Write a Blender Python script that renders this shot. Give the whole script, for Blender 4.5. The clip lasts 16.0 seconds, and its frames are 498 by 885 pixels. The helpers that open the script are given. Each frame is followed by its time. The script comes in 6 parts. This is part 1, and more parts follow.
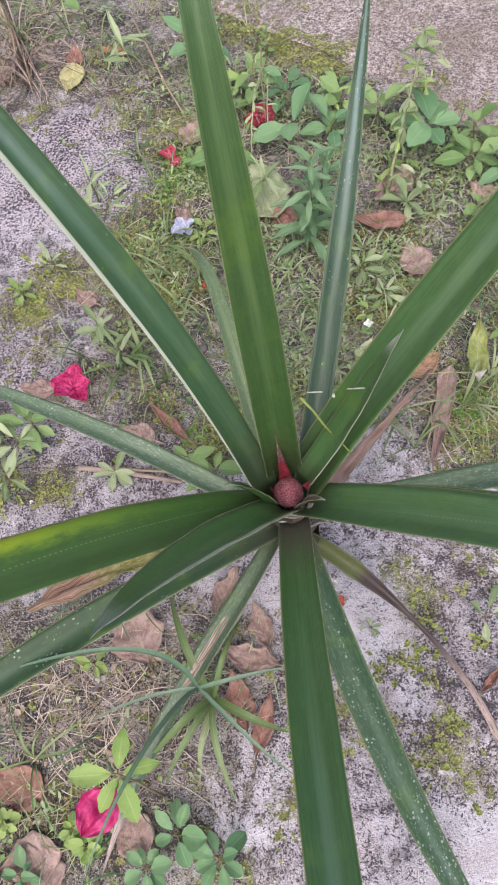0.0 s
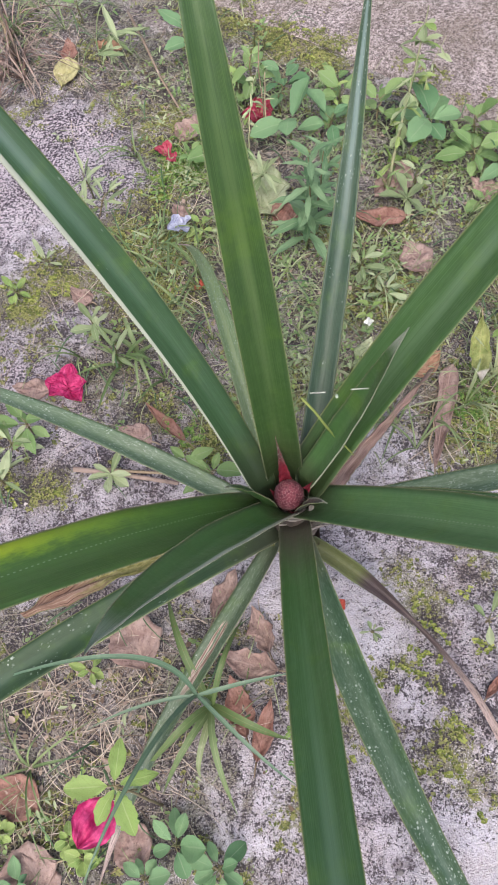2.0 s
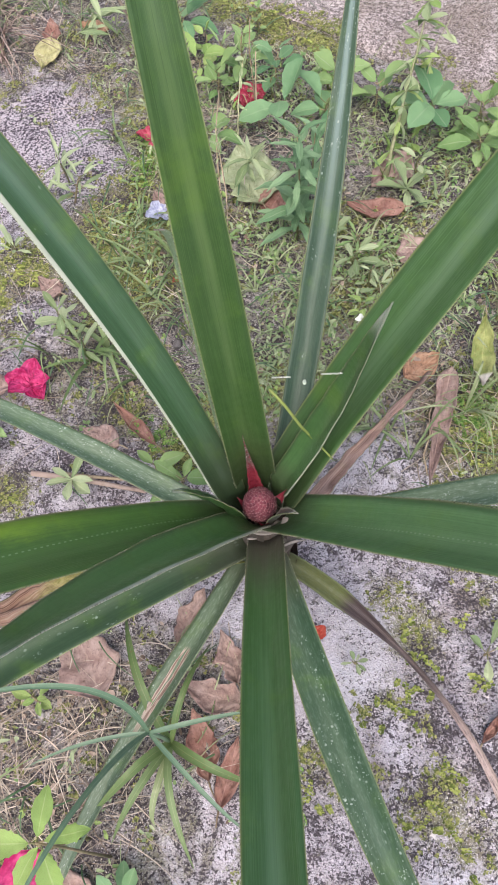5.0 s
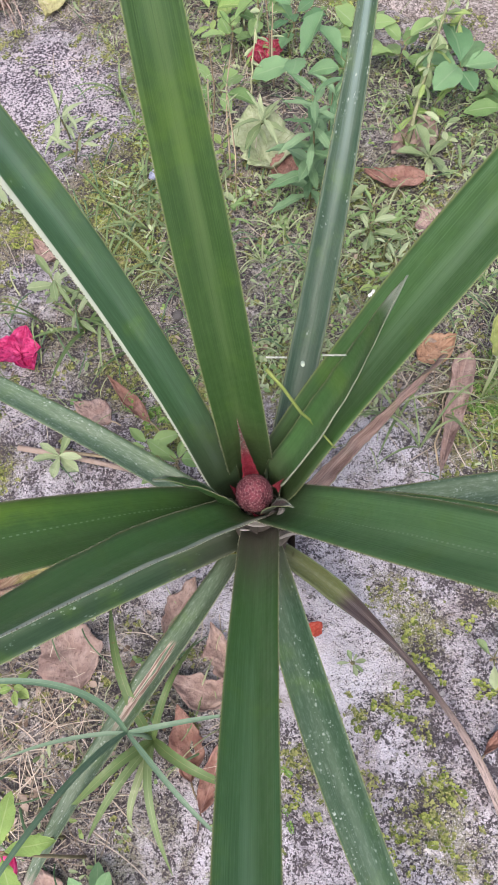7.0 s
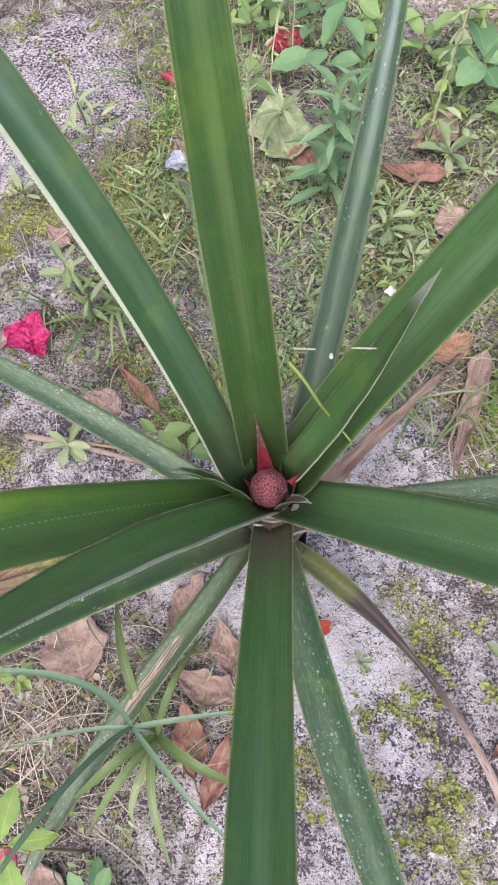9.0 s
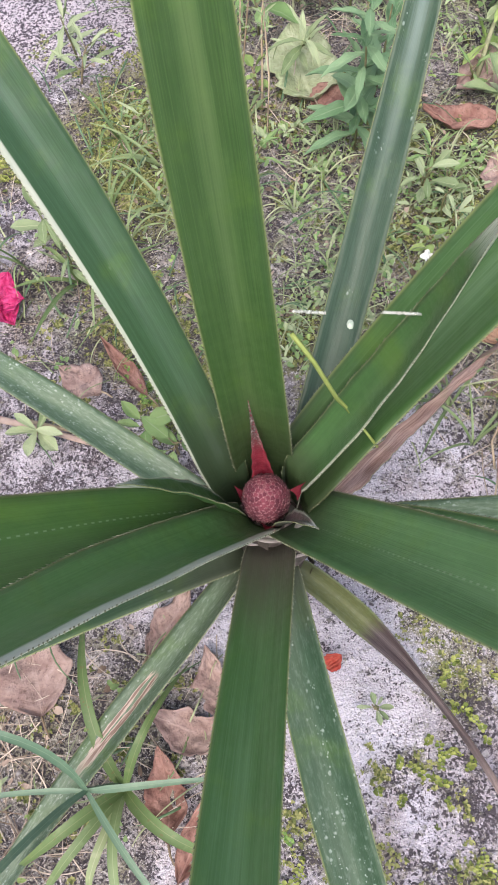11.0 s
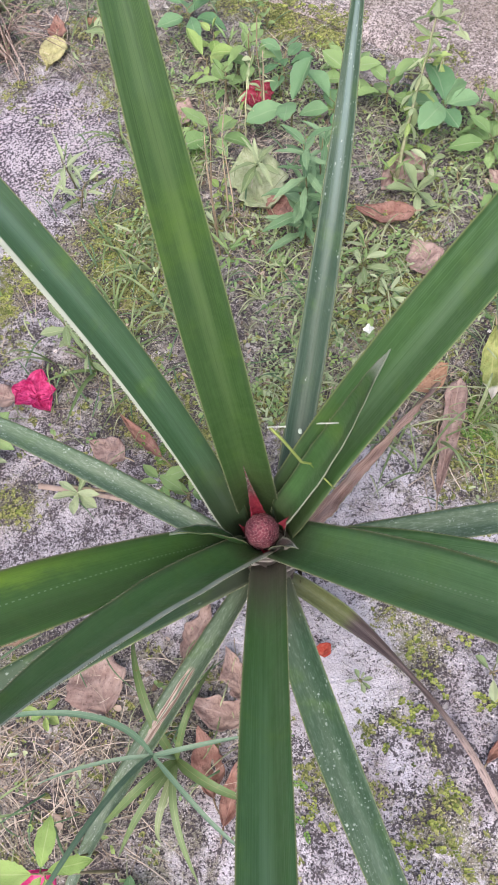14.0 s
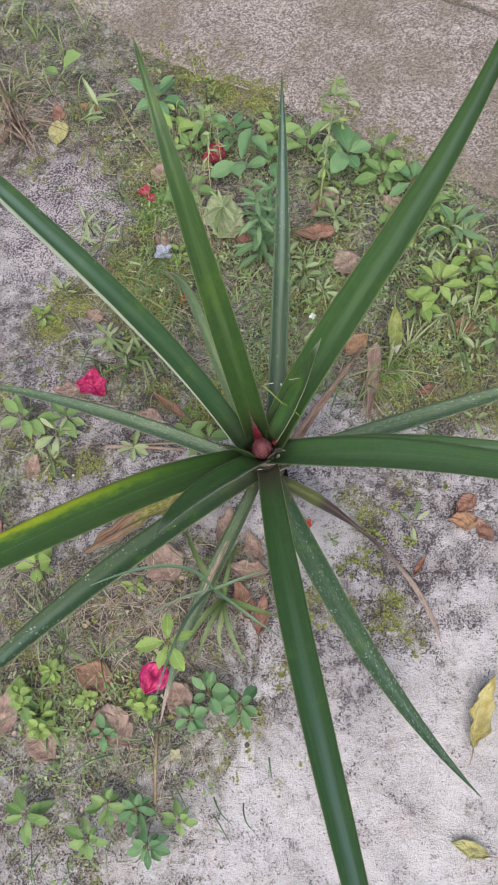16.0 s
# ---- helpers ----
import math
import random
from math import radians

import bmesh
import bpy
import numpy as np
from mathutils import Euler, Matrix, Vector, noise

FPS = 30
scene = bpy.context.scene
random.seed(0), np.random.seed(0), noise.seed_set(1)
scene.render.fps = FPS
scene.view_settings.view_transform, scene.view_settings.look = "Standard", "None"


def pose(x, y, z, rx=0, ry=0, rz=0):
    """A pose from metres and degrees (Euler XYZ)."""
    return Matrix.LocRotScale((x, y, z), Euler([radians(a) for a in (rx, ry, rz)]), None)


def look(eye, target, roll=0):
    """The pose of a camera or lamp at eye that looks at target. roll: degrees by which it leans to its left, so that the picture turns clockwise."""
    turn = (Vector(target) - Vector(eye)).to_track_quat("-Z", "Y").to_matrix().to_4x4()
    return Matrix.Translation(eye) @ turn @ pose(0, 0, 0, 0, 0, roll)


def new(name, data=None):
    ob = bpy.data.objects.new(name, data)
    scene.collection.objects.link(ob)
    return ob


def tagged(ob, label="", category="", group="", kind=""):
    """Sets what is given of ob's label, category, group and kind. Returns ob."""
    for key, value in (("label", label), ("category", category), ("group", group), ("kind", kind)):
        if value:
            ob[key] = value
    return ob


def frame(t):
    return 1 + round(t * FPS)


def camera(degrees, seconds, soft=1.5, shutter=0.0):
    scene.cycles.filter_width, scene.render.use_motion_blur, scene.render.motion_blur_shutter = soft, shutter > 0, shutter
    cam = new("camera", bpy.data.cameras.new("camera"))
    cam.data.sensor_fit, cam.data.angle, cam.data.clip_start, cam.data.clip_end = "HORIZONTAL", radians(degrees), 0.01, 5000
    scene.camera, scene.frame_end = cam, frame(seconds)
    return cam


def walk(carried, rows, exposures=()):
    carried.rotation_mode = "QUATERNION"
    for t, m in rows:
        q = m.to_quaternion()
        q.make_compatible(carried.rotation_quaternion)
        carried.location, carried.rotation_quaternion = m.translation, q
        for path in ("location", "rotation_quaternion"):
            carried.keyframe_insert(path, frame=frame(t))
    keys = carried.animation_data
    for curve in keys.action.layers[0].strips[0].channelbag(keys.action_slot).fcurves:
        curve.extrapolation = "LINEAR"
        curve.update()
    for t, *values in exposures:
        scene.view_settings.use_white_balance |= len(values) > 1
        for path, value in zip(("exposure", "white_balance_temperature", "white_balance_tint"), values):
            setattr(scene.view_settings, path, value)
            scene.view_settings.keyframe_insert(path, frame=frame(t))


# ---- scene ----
cam = camera(36.2, 16.0)
METRES, EYE, TILT, LEAN, TURN = 1.1, 0.885, -65.0, 0.0, 0.0
PATH = [
    (0, (0.111, 0.074, 1.013), (0.031, 0.878, -0.817), -11.8),
    (0.5, (0.113, 0.069, 1.011), (0.043, 0.875, -0.818), -11.2),
    (1, (0.119, 0.077, 1.004), (0.05, 0.881, -0.826), -11.4),
    (1.5, (0.112, 0.089, 0.993), (0.042, 0.878, -0.843), -11.2),
    (2, (0.107, 0.085, 0.996), (0.037, 0.885, -0.836), -11.3),
    (2.5, (0.117, 0.08, 1.002), (0.054, 0.924, -0.811), -10.9),
    (3, (0.124, 0.08, 0.995), (0.061, 0.909, -0.824), -10.7),
    (3.5, (0.13, 0.087, 0.941), (0.075, 0.917, -0.878), -9.7),
    (4, (0.124, 0.089, 0.891), (0.032, 0.917, -0.928), -12.0),
    (4.5, (0.13, 0.101, 0.893), (0.049, 0.938, -0.922), -10.6),
    (4.7, (0.134, 0.104, 0.895), (0.056, 0.952, -0.915), -10.3),
    (7, (0.15, 0.139, 0.842), (0.038, 0.925, -0.993), -10.8),
    (7.5, (0.152, 0.143, 0.843), (0.064, 0.926, -0.995), -8.6),
    (8, (0.135, 0.147, 0.84), (0.028, 0.927, -0.999), -9.4),
    (8.5, (0.128, 0.156, 0.837), (0.02, 0.942, -0.999), -8.8),
    (9, (0.135, 0.142, 0.832), (0.025, 0.918, -1.008), -9.1),
    (9.2, (0.141, 0.141, 0.833), (0.031, 0.919, -1.006), -9.6),
    (11.3, (0.146, 0.214, 0.693), (-0.027, 0.934, -1.165), -12.4),
    (11.5, (0.147, 0.21, 0.696), (-0.029, 0.934, -1.16), -13.1),
    (12, (0.148, 0.194, 0.718), (-0.032, 0.937, -1.13), -14.6),
    (12.5, (0.148, 0.186, 0.749), (-0.012, 0.942, -1.096), -13.6),
    (13, (0.15, 0.185, 0.775), (-0.008, 0.96, -1.062), -14.2),
    (13.5, (0.157, 0.17, 0.841), (0.007, 0.945, -0.996), -14.6),
    (14, (0.158, 0.153, 0.907), (0.026, 0.942, -0.926), -14.2),
    (14.5, (0.169, 0.11, 1.05), (0.086, 0.928, -0.773), -11.6),
    (15, (0.169, 0.06, 1.186), (0.138, 0.885, -0.635), -10.1),
    (15.5, (0.17, 0.021, 1.256), (0.149, 0.785, -0.592), -12.1),
    (16, (0.13, -0.06, 1.356), (0.074, 0.651, -0.513), -16.4),
]
walk(cam, [(t, look(eye, target, roll)) for t, eye, target, roll in PATH], exposures=[(0, 0.525, 6450, 11.7), (2, 0.525, 6450, 11.2), (3.5, 0.535, 6450, 10.2), (4, 0.625, 6450, 10.2), (7.5, 0.705, 6450, 9.7), (9, 0.755, 6450, 9.9), (12.5, 0.895, 6400, 11.9), (13.5, 0.855, 6400, 11.9), (14, 0.745, 6400, 11.4), (14.5, 0.545, 6450, 9.2), (15, 0.335, 6480, 7.1), (15.5, 0.385, 6540, 5.6), (16, 0.215, 6650, 1.5)])

# ---- light: an overcast sky ----
world = bpy.data.worlds.new("overcast_sky")
scene.world = world
world.use_nodes = True
wn = world.node_tree
sky = wn.nodes.new("ShaderNodeTexSky")
sky.sky_type = "NISHITA"
sky.sun_disc = False
sky.sun_elevation, sky.sun_rotation = radians(62), radians(200)
sky.air_density, sky.dust_density, sky.ozone_density = 1.0, 6.0, 1.0
wn.links.new(sky.outputs[0], wn.nodes["Background"].inputs[0])
wn.nodes["Background"].inputs[1].default_value = 0.15
sun_data = bpy.data.lights.new("sun", "SUN")
sun_data.energy, sun_data.angle, sun_data.color = 1.5, radians(50), (1.0, 0.97, 0.965)
sun = new("sun", sun_data)
sun.matrix_world = look((0.8, -2.0, 4.0), (0.12, 0.35, 0.0))


# ---- materials ----
class Graph:
    """A small wrapper to write node graphs in few lines."""

    def __init__(self, name):
        self.m = bpy.data.materials.new(name)
        self.m.use_nodes = True
        self.t = self.m.node_tree
        self.bsdf = self.t.nodes["Principled BSDF"]

    def put(self, socket, value):
        if isinstance(value, bpy.types.NodeSocket):
            self.t.links.new(value, socket)
        elif value is not None:
            if socket.type == "RGBA" and len(value) == 3:
                value = (*value, 1.0)
            socket.default_value = value

    def node(self, kind, out=0, **values):
        n = self.t.nodes.new("ShaderNode" + kind)
        for key, v in values.items():
            if key.startswith("i_"):
                self.put(n.inputs[int(key[2:])], v)
            elif key.startswith("n_"):
                self.put(n.inputs[key[2:].replace("_", " ")], v)
            else:
                setattr(n, key, v)
        return n.outputs[out]

    def math(self, op, a, b=0.0, c=0.0):
        return self.node("Math", operation=op, i_0=a, i_1=b, i_2=c)

    def step(self, x, lo, hi, a=0.0, b=1.0):
        return self.node("MapRange", interpolation_type="SMOOTHSTEP", i_0=x, i_1=lo, i_2=hi, i_3=a, i_4=b)

    def mix(self, f, a, b, blend="MIX"):
        n = self.t.nodes.new("ShaderNodeMix")
        n.data_type, n.blend_type = "RGBA", blend
        self.put(n.inputs[0], f), self.put(n.inputs[6], a), self.put(n.inputs[7], b)
        return n.outputs[2]

    def noise(self, vec, scale, detail=3.0, rough=0.55):
        return self.node("TexNoise", n_Vector=vec, n_Scale=scale, n_Detail=detail, n_Roughness=rough)

    def bump(self, height, distance, strength=1.0, normal=None):
        return self.node("Bump", n_Height=height, n_Distance=distance, n_Strength=strength, n_Normal=normal)

    def coord(self, which="Object"):
        n = self.t.nodes.new("ShaderNodeTexCoord")
        return n.outputs[which]

    def uv(self):
        n = self.t.nodes.new("ShaderNodeSeparateXYZ")
        self.t.links.new(self.coord("UV"), n.inputs[0])
        return n.outputs[0], n.outputs[1]

    def vec(self, x, y, z=0.0):
        return self.node("CombineXYZ", i_0=x, i_1=y, i_2=z)

    def random(self):
        n = self.t.nodes.new("ShaderNodeObjectInfo")
        return n.outputs["Random"]

    def island(self):
        n = self.t.nodes.new("ShaderNodeNewGeometry")
        return n.outputs["Random Per Island"]

    def attribute(self, name):
        n = self.t.nodes.new("ShaderNodeAttribute")
        n.attribute_name = name
        return n.outputs["Fac"]

    def finish(self, color, rough=0.6, normal=None, translucent=0.0, specular=0.5):
        self.put(self.bsdf.inputs["Base Color"], color)
        self.put(self.bsdf.inputs["Roughness"], rough)
        self.put(self.bsdf.inputs["Specular IOR Level"], specular)
        if normal is not None:
            self.put(self.bsdf.inputs["Normal"], normal)
        if translucent:
            tr = self.t.nodes.new("ShaderNodeBsdfTranslucent")
            self.put(tr.inputs["Color"], color)
            mx = self.t.nodes.new("ShaderNodeMixShader")
            mx.inputs[0].default_value = translucent
            self.t.links.new(self.bsdf.outputs[0], mx.inputs[1])
            self.t.links.new(tr.outputs[0], mx.inputs[2])
            self.t.links.new(mx.outputs[0], self.t.nodes["Material Output"].inputs[0])
        return self.m


def pineapple_leaf_material(name, base=(0.046, 0.116, 0.027), light=(0.090, 0.178, 0.052), stripe=0.5, spots=0.0,
                            scurf=0.0, imprint=0.0, scar=0.0, tip_scurf=0.0, yellow=0.0, dry_from=2.0, pale_side=0.0, pale_width=1.0, foot=0.25, gloss=0.28, sheen=0.0, shine=0.6, flare=0.0, straw=0.0, inner_green=0.0):
    """Strap leaf of a pineapple: fine lengthwise streaks, a lighter middle, painted sheen, scale spots, dark base with
    some painted shade, dry or yellow parts.
    """
    g = Graph(name)
    u, v = g.uv()
    ob = g.coord()
    edge = g.math("ABSOLUTE", g.math("MULTIPLY_ADD", u, 2.0, -1.0))
    streak = g.noise(g.vec(g.math("MULTIPLY", u, 24.0), g.math("MULTIPLY", v, 3.4)), 1.0, 4.0, 0.65)
    broad = g.noise(g.vec(g.math("MULTIPLY", u, 4.0), g.math("MULTIPLY", v, 4.5)), 1.0, 4.0, 0.6)
    blot = g.noise(ob, 22.0, 4.0, 0.6)
    rib = g.noise(g.vec(g.math("MULTIPLY", u, 58.0), g.math("MULTIPLY", v, 2.2)), 1.0, 2.0, 0.6)
    worn = g.noise(g.vec(g.math("MULTIPLY", u, 9.0), g.math("MULTIPLY", v, 30.0)), 1.0, 4.0, 0.7)
    mid = g.math("MULTIPLY", g.step(g.math("ADD", edge, g.math("MULTIPLY", worn, 0.3)), 0.62, 0.12), stripe)
    col = g.mix(g.math("MULTIPLY", mid, g.step(broad, 0.25, 0.75)), base, light)
    col = g.mix(g.math("MULTIPLY", g.step(streak, 0.35, 0.75), 0.28), col, light)
    col = g.mix(g.math("MULTIPLY", g.step(streak, 0.48, 0.22), 0.28), col, tuple(c * 0.6 for c in base))
    col = g.mix(g.math("MULTIPLY", g.step(worn, 0.42, 0.7), 0.30), col, tuple(0.5 * (p + q) * 1.25 for p, q in zip(base, light)))
    col = g.mix(g.math("MULTIPLY", g.step(broad, 0.48, 0.25), 0.40), col, tuple(c * 0.62 for c in base))
    col = g.mix(g.math("MULTIPLY", g.step(blot, 0.52, 0.75), 0.4), col, (0.09, 0.17, 0.02))
    col = g.mix(g.math("MULTIPLY", g.step(rib, 0.52, 0.66), 0.26), col, light)
    col = g.mix(g.math("MULTIPLY", g.step(rib, 0.46, 0.34), 0.24), col, tuple(c * 0.6 for c in base))
    if sheen:
        # pale bluish sky sheen painted on the outer half, broken by lengthwise streaks
        sheen_mask = g.math("MULTIPLY", g.step(v, 0.25, 0.72), g.step(g.math("ADD", edge, g.math("MULTIPLY", streak, 0.7)), 0.85, 0.45))
        col = g.mix(g.math("MULTIPLY", sheen_mask, sheen), col, (0.19, 0.275, 0.27))
    if scurf:
        sc = g.noise(g.vec(g.math("MULTIPLY", u, 14.0), g.math("MULTIPLY", v, 60.0)), 1.0, 4.0, 0.7)
        col = g.mix(g.math("MULTIPLY", g.step(sc, 0.45, 0.75), scurf), col, (0.24, 0.30, 0.24))
    if yellow:
        ye = g.math("MULTIPLY", g.step(g.math("ADD", u, g.math("MULTIPLY", worn, 0.5)), 0.90, 1.18), g.step(v, 0.14, 0.5))
        col = g.mix(g.math("MULTIPLY", ye, yellow), col, g.mix(g.math("MULTIPLY", g.step(u, 0.70, 0.95), g.step(v, 0.3, 0.6)), (0.18, 0.31, 0.02), (0.38, 0.44, 0.025)))
    if spots:
        some = g.noise(g.vec(g.math("MULTIPLY", u, 3.0), g.math("MULTIPLY", v, 16.0)), 1.0, 2.0)
        some = g.math("ADD", some, g.step(v, 0.1, 0.8, -0.06, 0.07))
        for across, length, share in ((6.0, 85.0, 0.0), (13.0, 190.0, 0.03)):
            vo = g.node("TexVoronoi", n_Vector=g.vec(g.math("MULTIPLY", u, across), g.math("MULTIPLY", v, length)), n_Scale=1.0)
            lo = 0.62 + share - 0.2 * spots
            dot = g.math("MULTIPLY", g.step(g.math("ADD", vo, g.math("MULTIPLY", worn, 0.5)), 0.52, 0.34), g.step(some, lo, lo + 0.14))
            col = g.mix(g.math("MULTIPLY", dot, 0.6), col, (0.40, 0.47, 0.42))
    if tip_scurf:
        tip = g.math("MULTIPLY", g.step(v, 0.78, 0.93), g.step(streak, 0.32, 0.52))
        col = g.mix(g.math("MULTIPLY", tip, tip_scurf), col, (0.70, 0.73, 0.67))
    if imprint:
        # dotted line pressed in by the spines of the next leaf
        line = g.math("ADD", g.math("SUBTRACT", u, imprint), g.math("MULTIPLY", g.math("SUBTRACT", v, 0.4), 0.25))
        dots = g.step(g.math("SINE", g.math("MULTIPLY", v, 900.0)), -0.2, 0.7)
        dots = g.math("MULTIPLY", dots, g.step(g.math("ABSOLUTE", line), 0.013, 0.005))
        col = g.mix(g.math("MULTIPLY", dots, 0.55), col, (0.24, 0.32, 0.22))
    if scar:
        # torn brown strip with a pale rim
        off = g.math("ABSOLUTE", g.math("ADD", g.math("SUBTRACT", u, 0.55), g.math("MULTIPLY", g.math("SUBTRACT", broad, 0.5), 0.9)))
        part_way = g.math("MULTIPLY", g.step(v, 0.26, 0.28), g.step(v, 0.52, 0.44))
        col = g.mix(g.math("MULTIPLY", part_way, g.step(off, 0.12, 0.09)), col, (0.40, 0.31, 0.26))
        col = g.mix(g.math("MULTIPLY", part_way, g.step(off, 0.075, 0.035)), col, (0.16, 0.10, 0.075))
    col = g.mix(g.step(edge, 0.93, 0.99), col, (0.20, 0.24, 0.10))
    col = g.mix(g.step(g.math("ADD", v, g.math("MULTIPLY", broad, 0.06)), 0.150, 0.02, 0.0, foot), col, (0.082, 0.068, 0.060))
    # deep green base: part pigment, part the crown's shade painted into the colour
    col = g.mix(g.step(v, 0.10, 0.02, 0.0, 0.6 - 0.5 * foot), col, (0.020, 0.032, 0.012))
    if pale_side:
        w = u if pale_side > 0 else g.math("SUBTRACT", 1.0, u)
        if flare:
            w = g.math("DIVIDE", w, g.math("MULTIPLY_ADD", v, flare, 0.4))
        col = g.mix(g.math("MULTIPLY", g.step(w, pale_width * (0.15 if pale_side > 0 else 0.09), pale_width * (0.05 if pale_side < 0 else 0.11)), abs(pale_side)), col, g.mix(worn, (0.30, 0.34, 0.27), (0.54, 0.56, 0.48)))
    if straw:
        # dead and split: dark gaps and pale fibres along the length, some yellow green left near the foot
        col = g.mix(g.math("MULTIPLY", g.step(rib, 0.50, 0.40), straw), col, (0.085, 0.045, 0.035))
        col = g.mix(g.math("MULTIPLY", g.step(g.math("ADD", streak, g.math("MULTIPLY", worn, 0.3)), 0.68, 0.80), 0.6 * straw), col, (0.52, 0.41, 0.33))
        col = g.mix(g.math("MULTIPLY", g.step(worn, 0.52, 0.66), 0.5 * straw), col, (0.13, 0.068, 0.050))
    if inner_green:
        col = g.mix(g.math("MULTIPLY", g.step(g.math("MULTIPLY_ADD", broad, 0.5, v), 1.02, 0.80), inner_green), col, g.mix(g.step(worn, 0.4, 0.65), (0.20, 0.21, 0.045), (0.44, 0.42, 0.16)))
    if dry_from < 1.0:
        d = g.step(g.math("ADD", v, g.math("MULTIPLY", broad, 0.08)), dry_from, dry_from + 0.06)
        dry = g.mix(g.step(streak, 0.38, 0.85), (0.032, 0.020, 0.022), (0.155, 0.112, 0.106))
        dry = g.mix(g.math("MULTIPLY", g.step(v, 0.50, 0.80), g.step(worn, 0.3, 0.55)), dry, (0.40, 0.31, 0.29))
        col = g.mix(d, col, dry)
    n = g.bump(g.math("ADD", streak, g.math("MULTIPLY", rib, 0.6)), 0.0008, 0.3)
    n = g.bump(g.noise(ob, 60.0, 2.0), 0.004, 0.2, n)
    n = g.bump(g.noise(g.vec(g.math("MULTIPLY", u, 3.0), g.math("MULTIPLY", v, 26.0)), 1.0, 2.0), 0.004, 0.2, n)
    rough = g.math("ADD", gloss - 0.03, g.math("ADD", g.math("MULTIPLY", blot, 0.14), g.math("MULTIPLY", rib, 0.08)))
    return g.finish(col, rough, n, 0.08, shine)


def thin_leaf_material(name, a, b, vein=(0.2, 0.3, 0.1), translucent=0.22, rough=0.5, holes=0.0, veins=0.05):
    """Small herb leaf: two greens varied leaf by leaf, a pale midrib and side veins, slight blotches."""
    g = Graph(name)
    u, v = g.uv()
    ob = g.coord()
    r = g.random()
    i = g.island()
    pick = g.math("FRACT", g.math("ADD", g.math("MULTIPLY", r, 3.7), i))
    col = g.mix(pick, a, b)
    blot = g.noise(ob, 130.0, 3.0)
    col = g.mix(g.math("MULTIPLY", g.step(blot, 0.5, 0.8), 0.35), col, vein)
    edge = g.math("ABSOLUTE", g.math("MULTIPLY_ADD", u, 2.0, -1.0))
    side = g.math("SINE", g.math("MULTIPLY", g.math("SUBTRACT", v, g.math("MULTIPLY", edge, 0.22)), 52.0))
    col = g.mix(g.math("MULTIPLY", g.step(side, 0.8, 1.0), veins), col, vein)
    col = g.mix(g.math("MULTIPLY", g.step(edge, 0.09, 0.03), 0.4), col, vein)
    if holes:
        col = g.mix(g.math("MULTIPLY", g.step(g.noise(ob, 260.0, 1.0), 0.66, 0.72), holes), col, (0.16, 0.12, 0.05))
    n = g.bump(g.math("ADD", g.math("MULTIPLY", side, veins * 2.0), blot), 0.0012, 0.4)
    return g.finish(col, rough, n, translucent, 0.4)


def dead_leaf_material(name, a, b, dark=(0.05, 0.03, 0.025), tip=None):
    """Dry fallen leaf: mottled, with paler veins; the tip may be bleached."""
    g = Graph(name)
    u, v = g.uv()
    ob = g.coord()
    big, fine = g.noise(ob, 45.0, 4.0, 0.65), g.noise(ob, 260.0, 3.0, 0.7)
    col = g.mix(g.step(big, 0.3, 0.72), a, b)
    col = g.mix(g.math("MULTIPLY", g.step(fine, 0.52, 0.74), 0.6), col, dark)
    col = g.mix(g.math("MULTIPLY", g.step(g.noise(ob, 18.0, 4.0, 0.7), 0.48, 0.66), 0.45), col, tuple(0.6 * c for c in a))
    edge = g.math("ABSOLUTE", g.math("MULTIPLY_ADD", u, 2.0, -1.0))
    side = g.math("SINE", g.math("MULTIPLY", g.math("SUBTRACT", v, g.math("MULTIPLY", edge, 0.25)), 44.0))
    col = g.mix(g.math("MULTIPLY", g.step(side, 0.75, 1.0), 0.12), col, b)
    col = g.mix(g.math("MULTIPLY", g.step(edge, 0.07, 0.02), 0.5), col, b)
    if tip:
        col = g.mix(g.step(g.math("MULTIPLY_ADD", big, 0.12, v), 0.80, 0.87), col, tip)
    n = g.bump(g.math("ADD", g.math("MULTIPLY", side, 0.2), g.math("ADD", big, fine)), 0.0022, 0.6)
    return g.finish(col, 0.72, n, 0.12, 0.3)


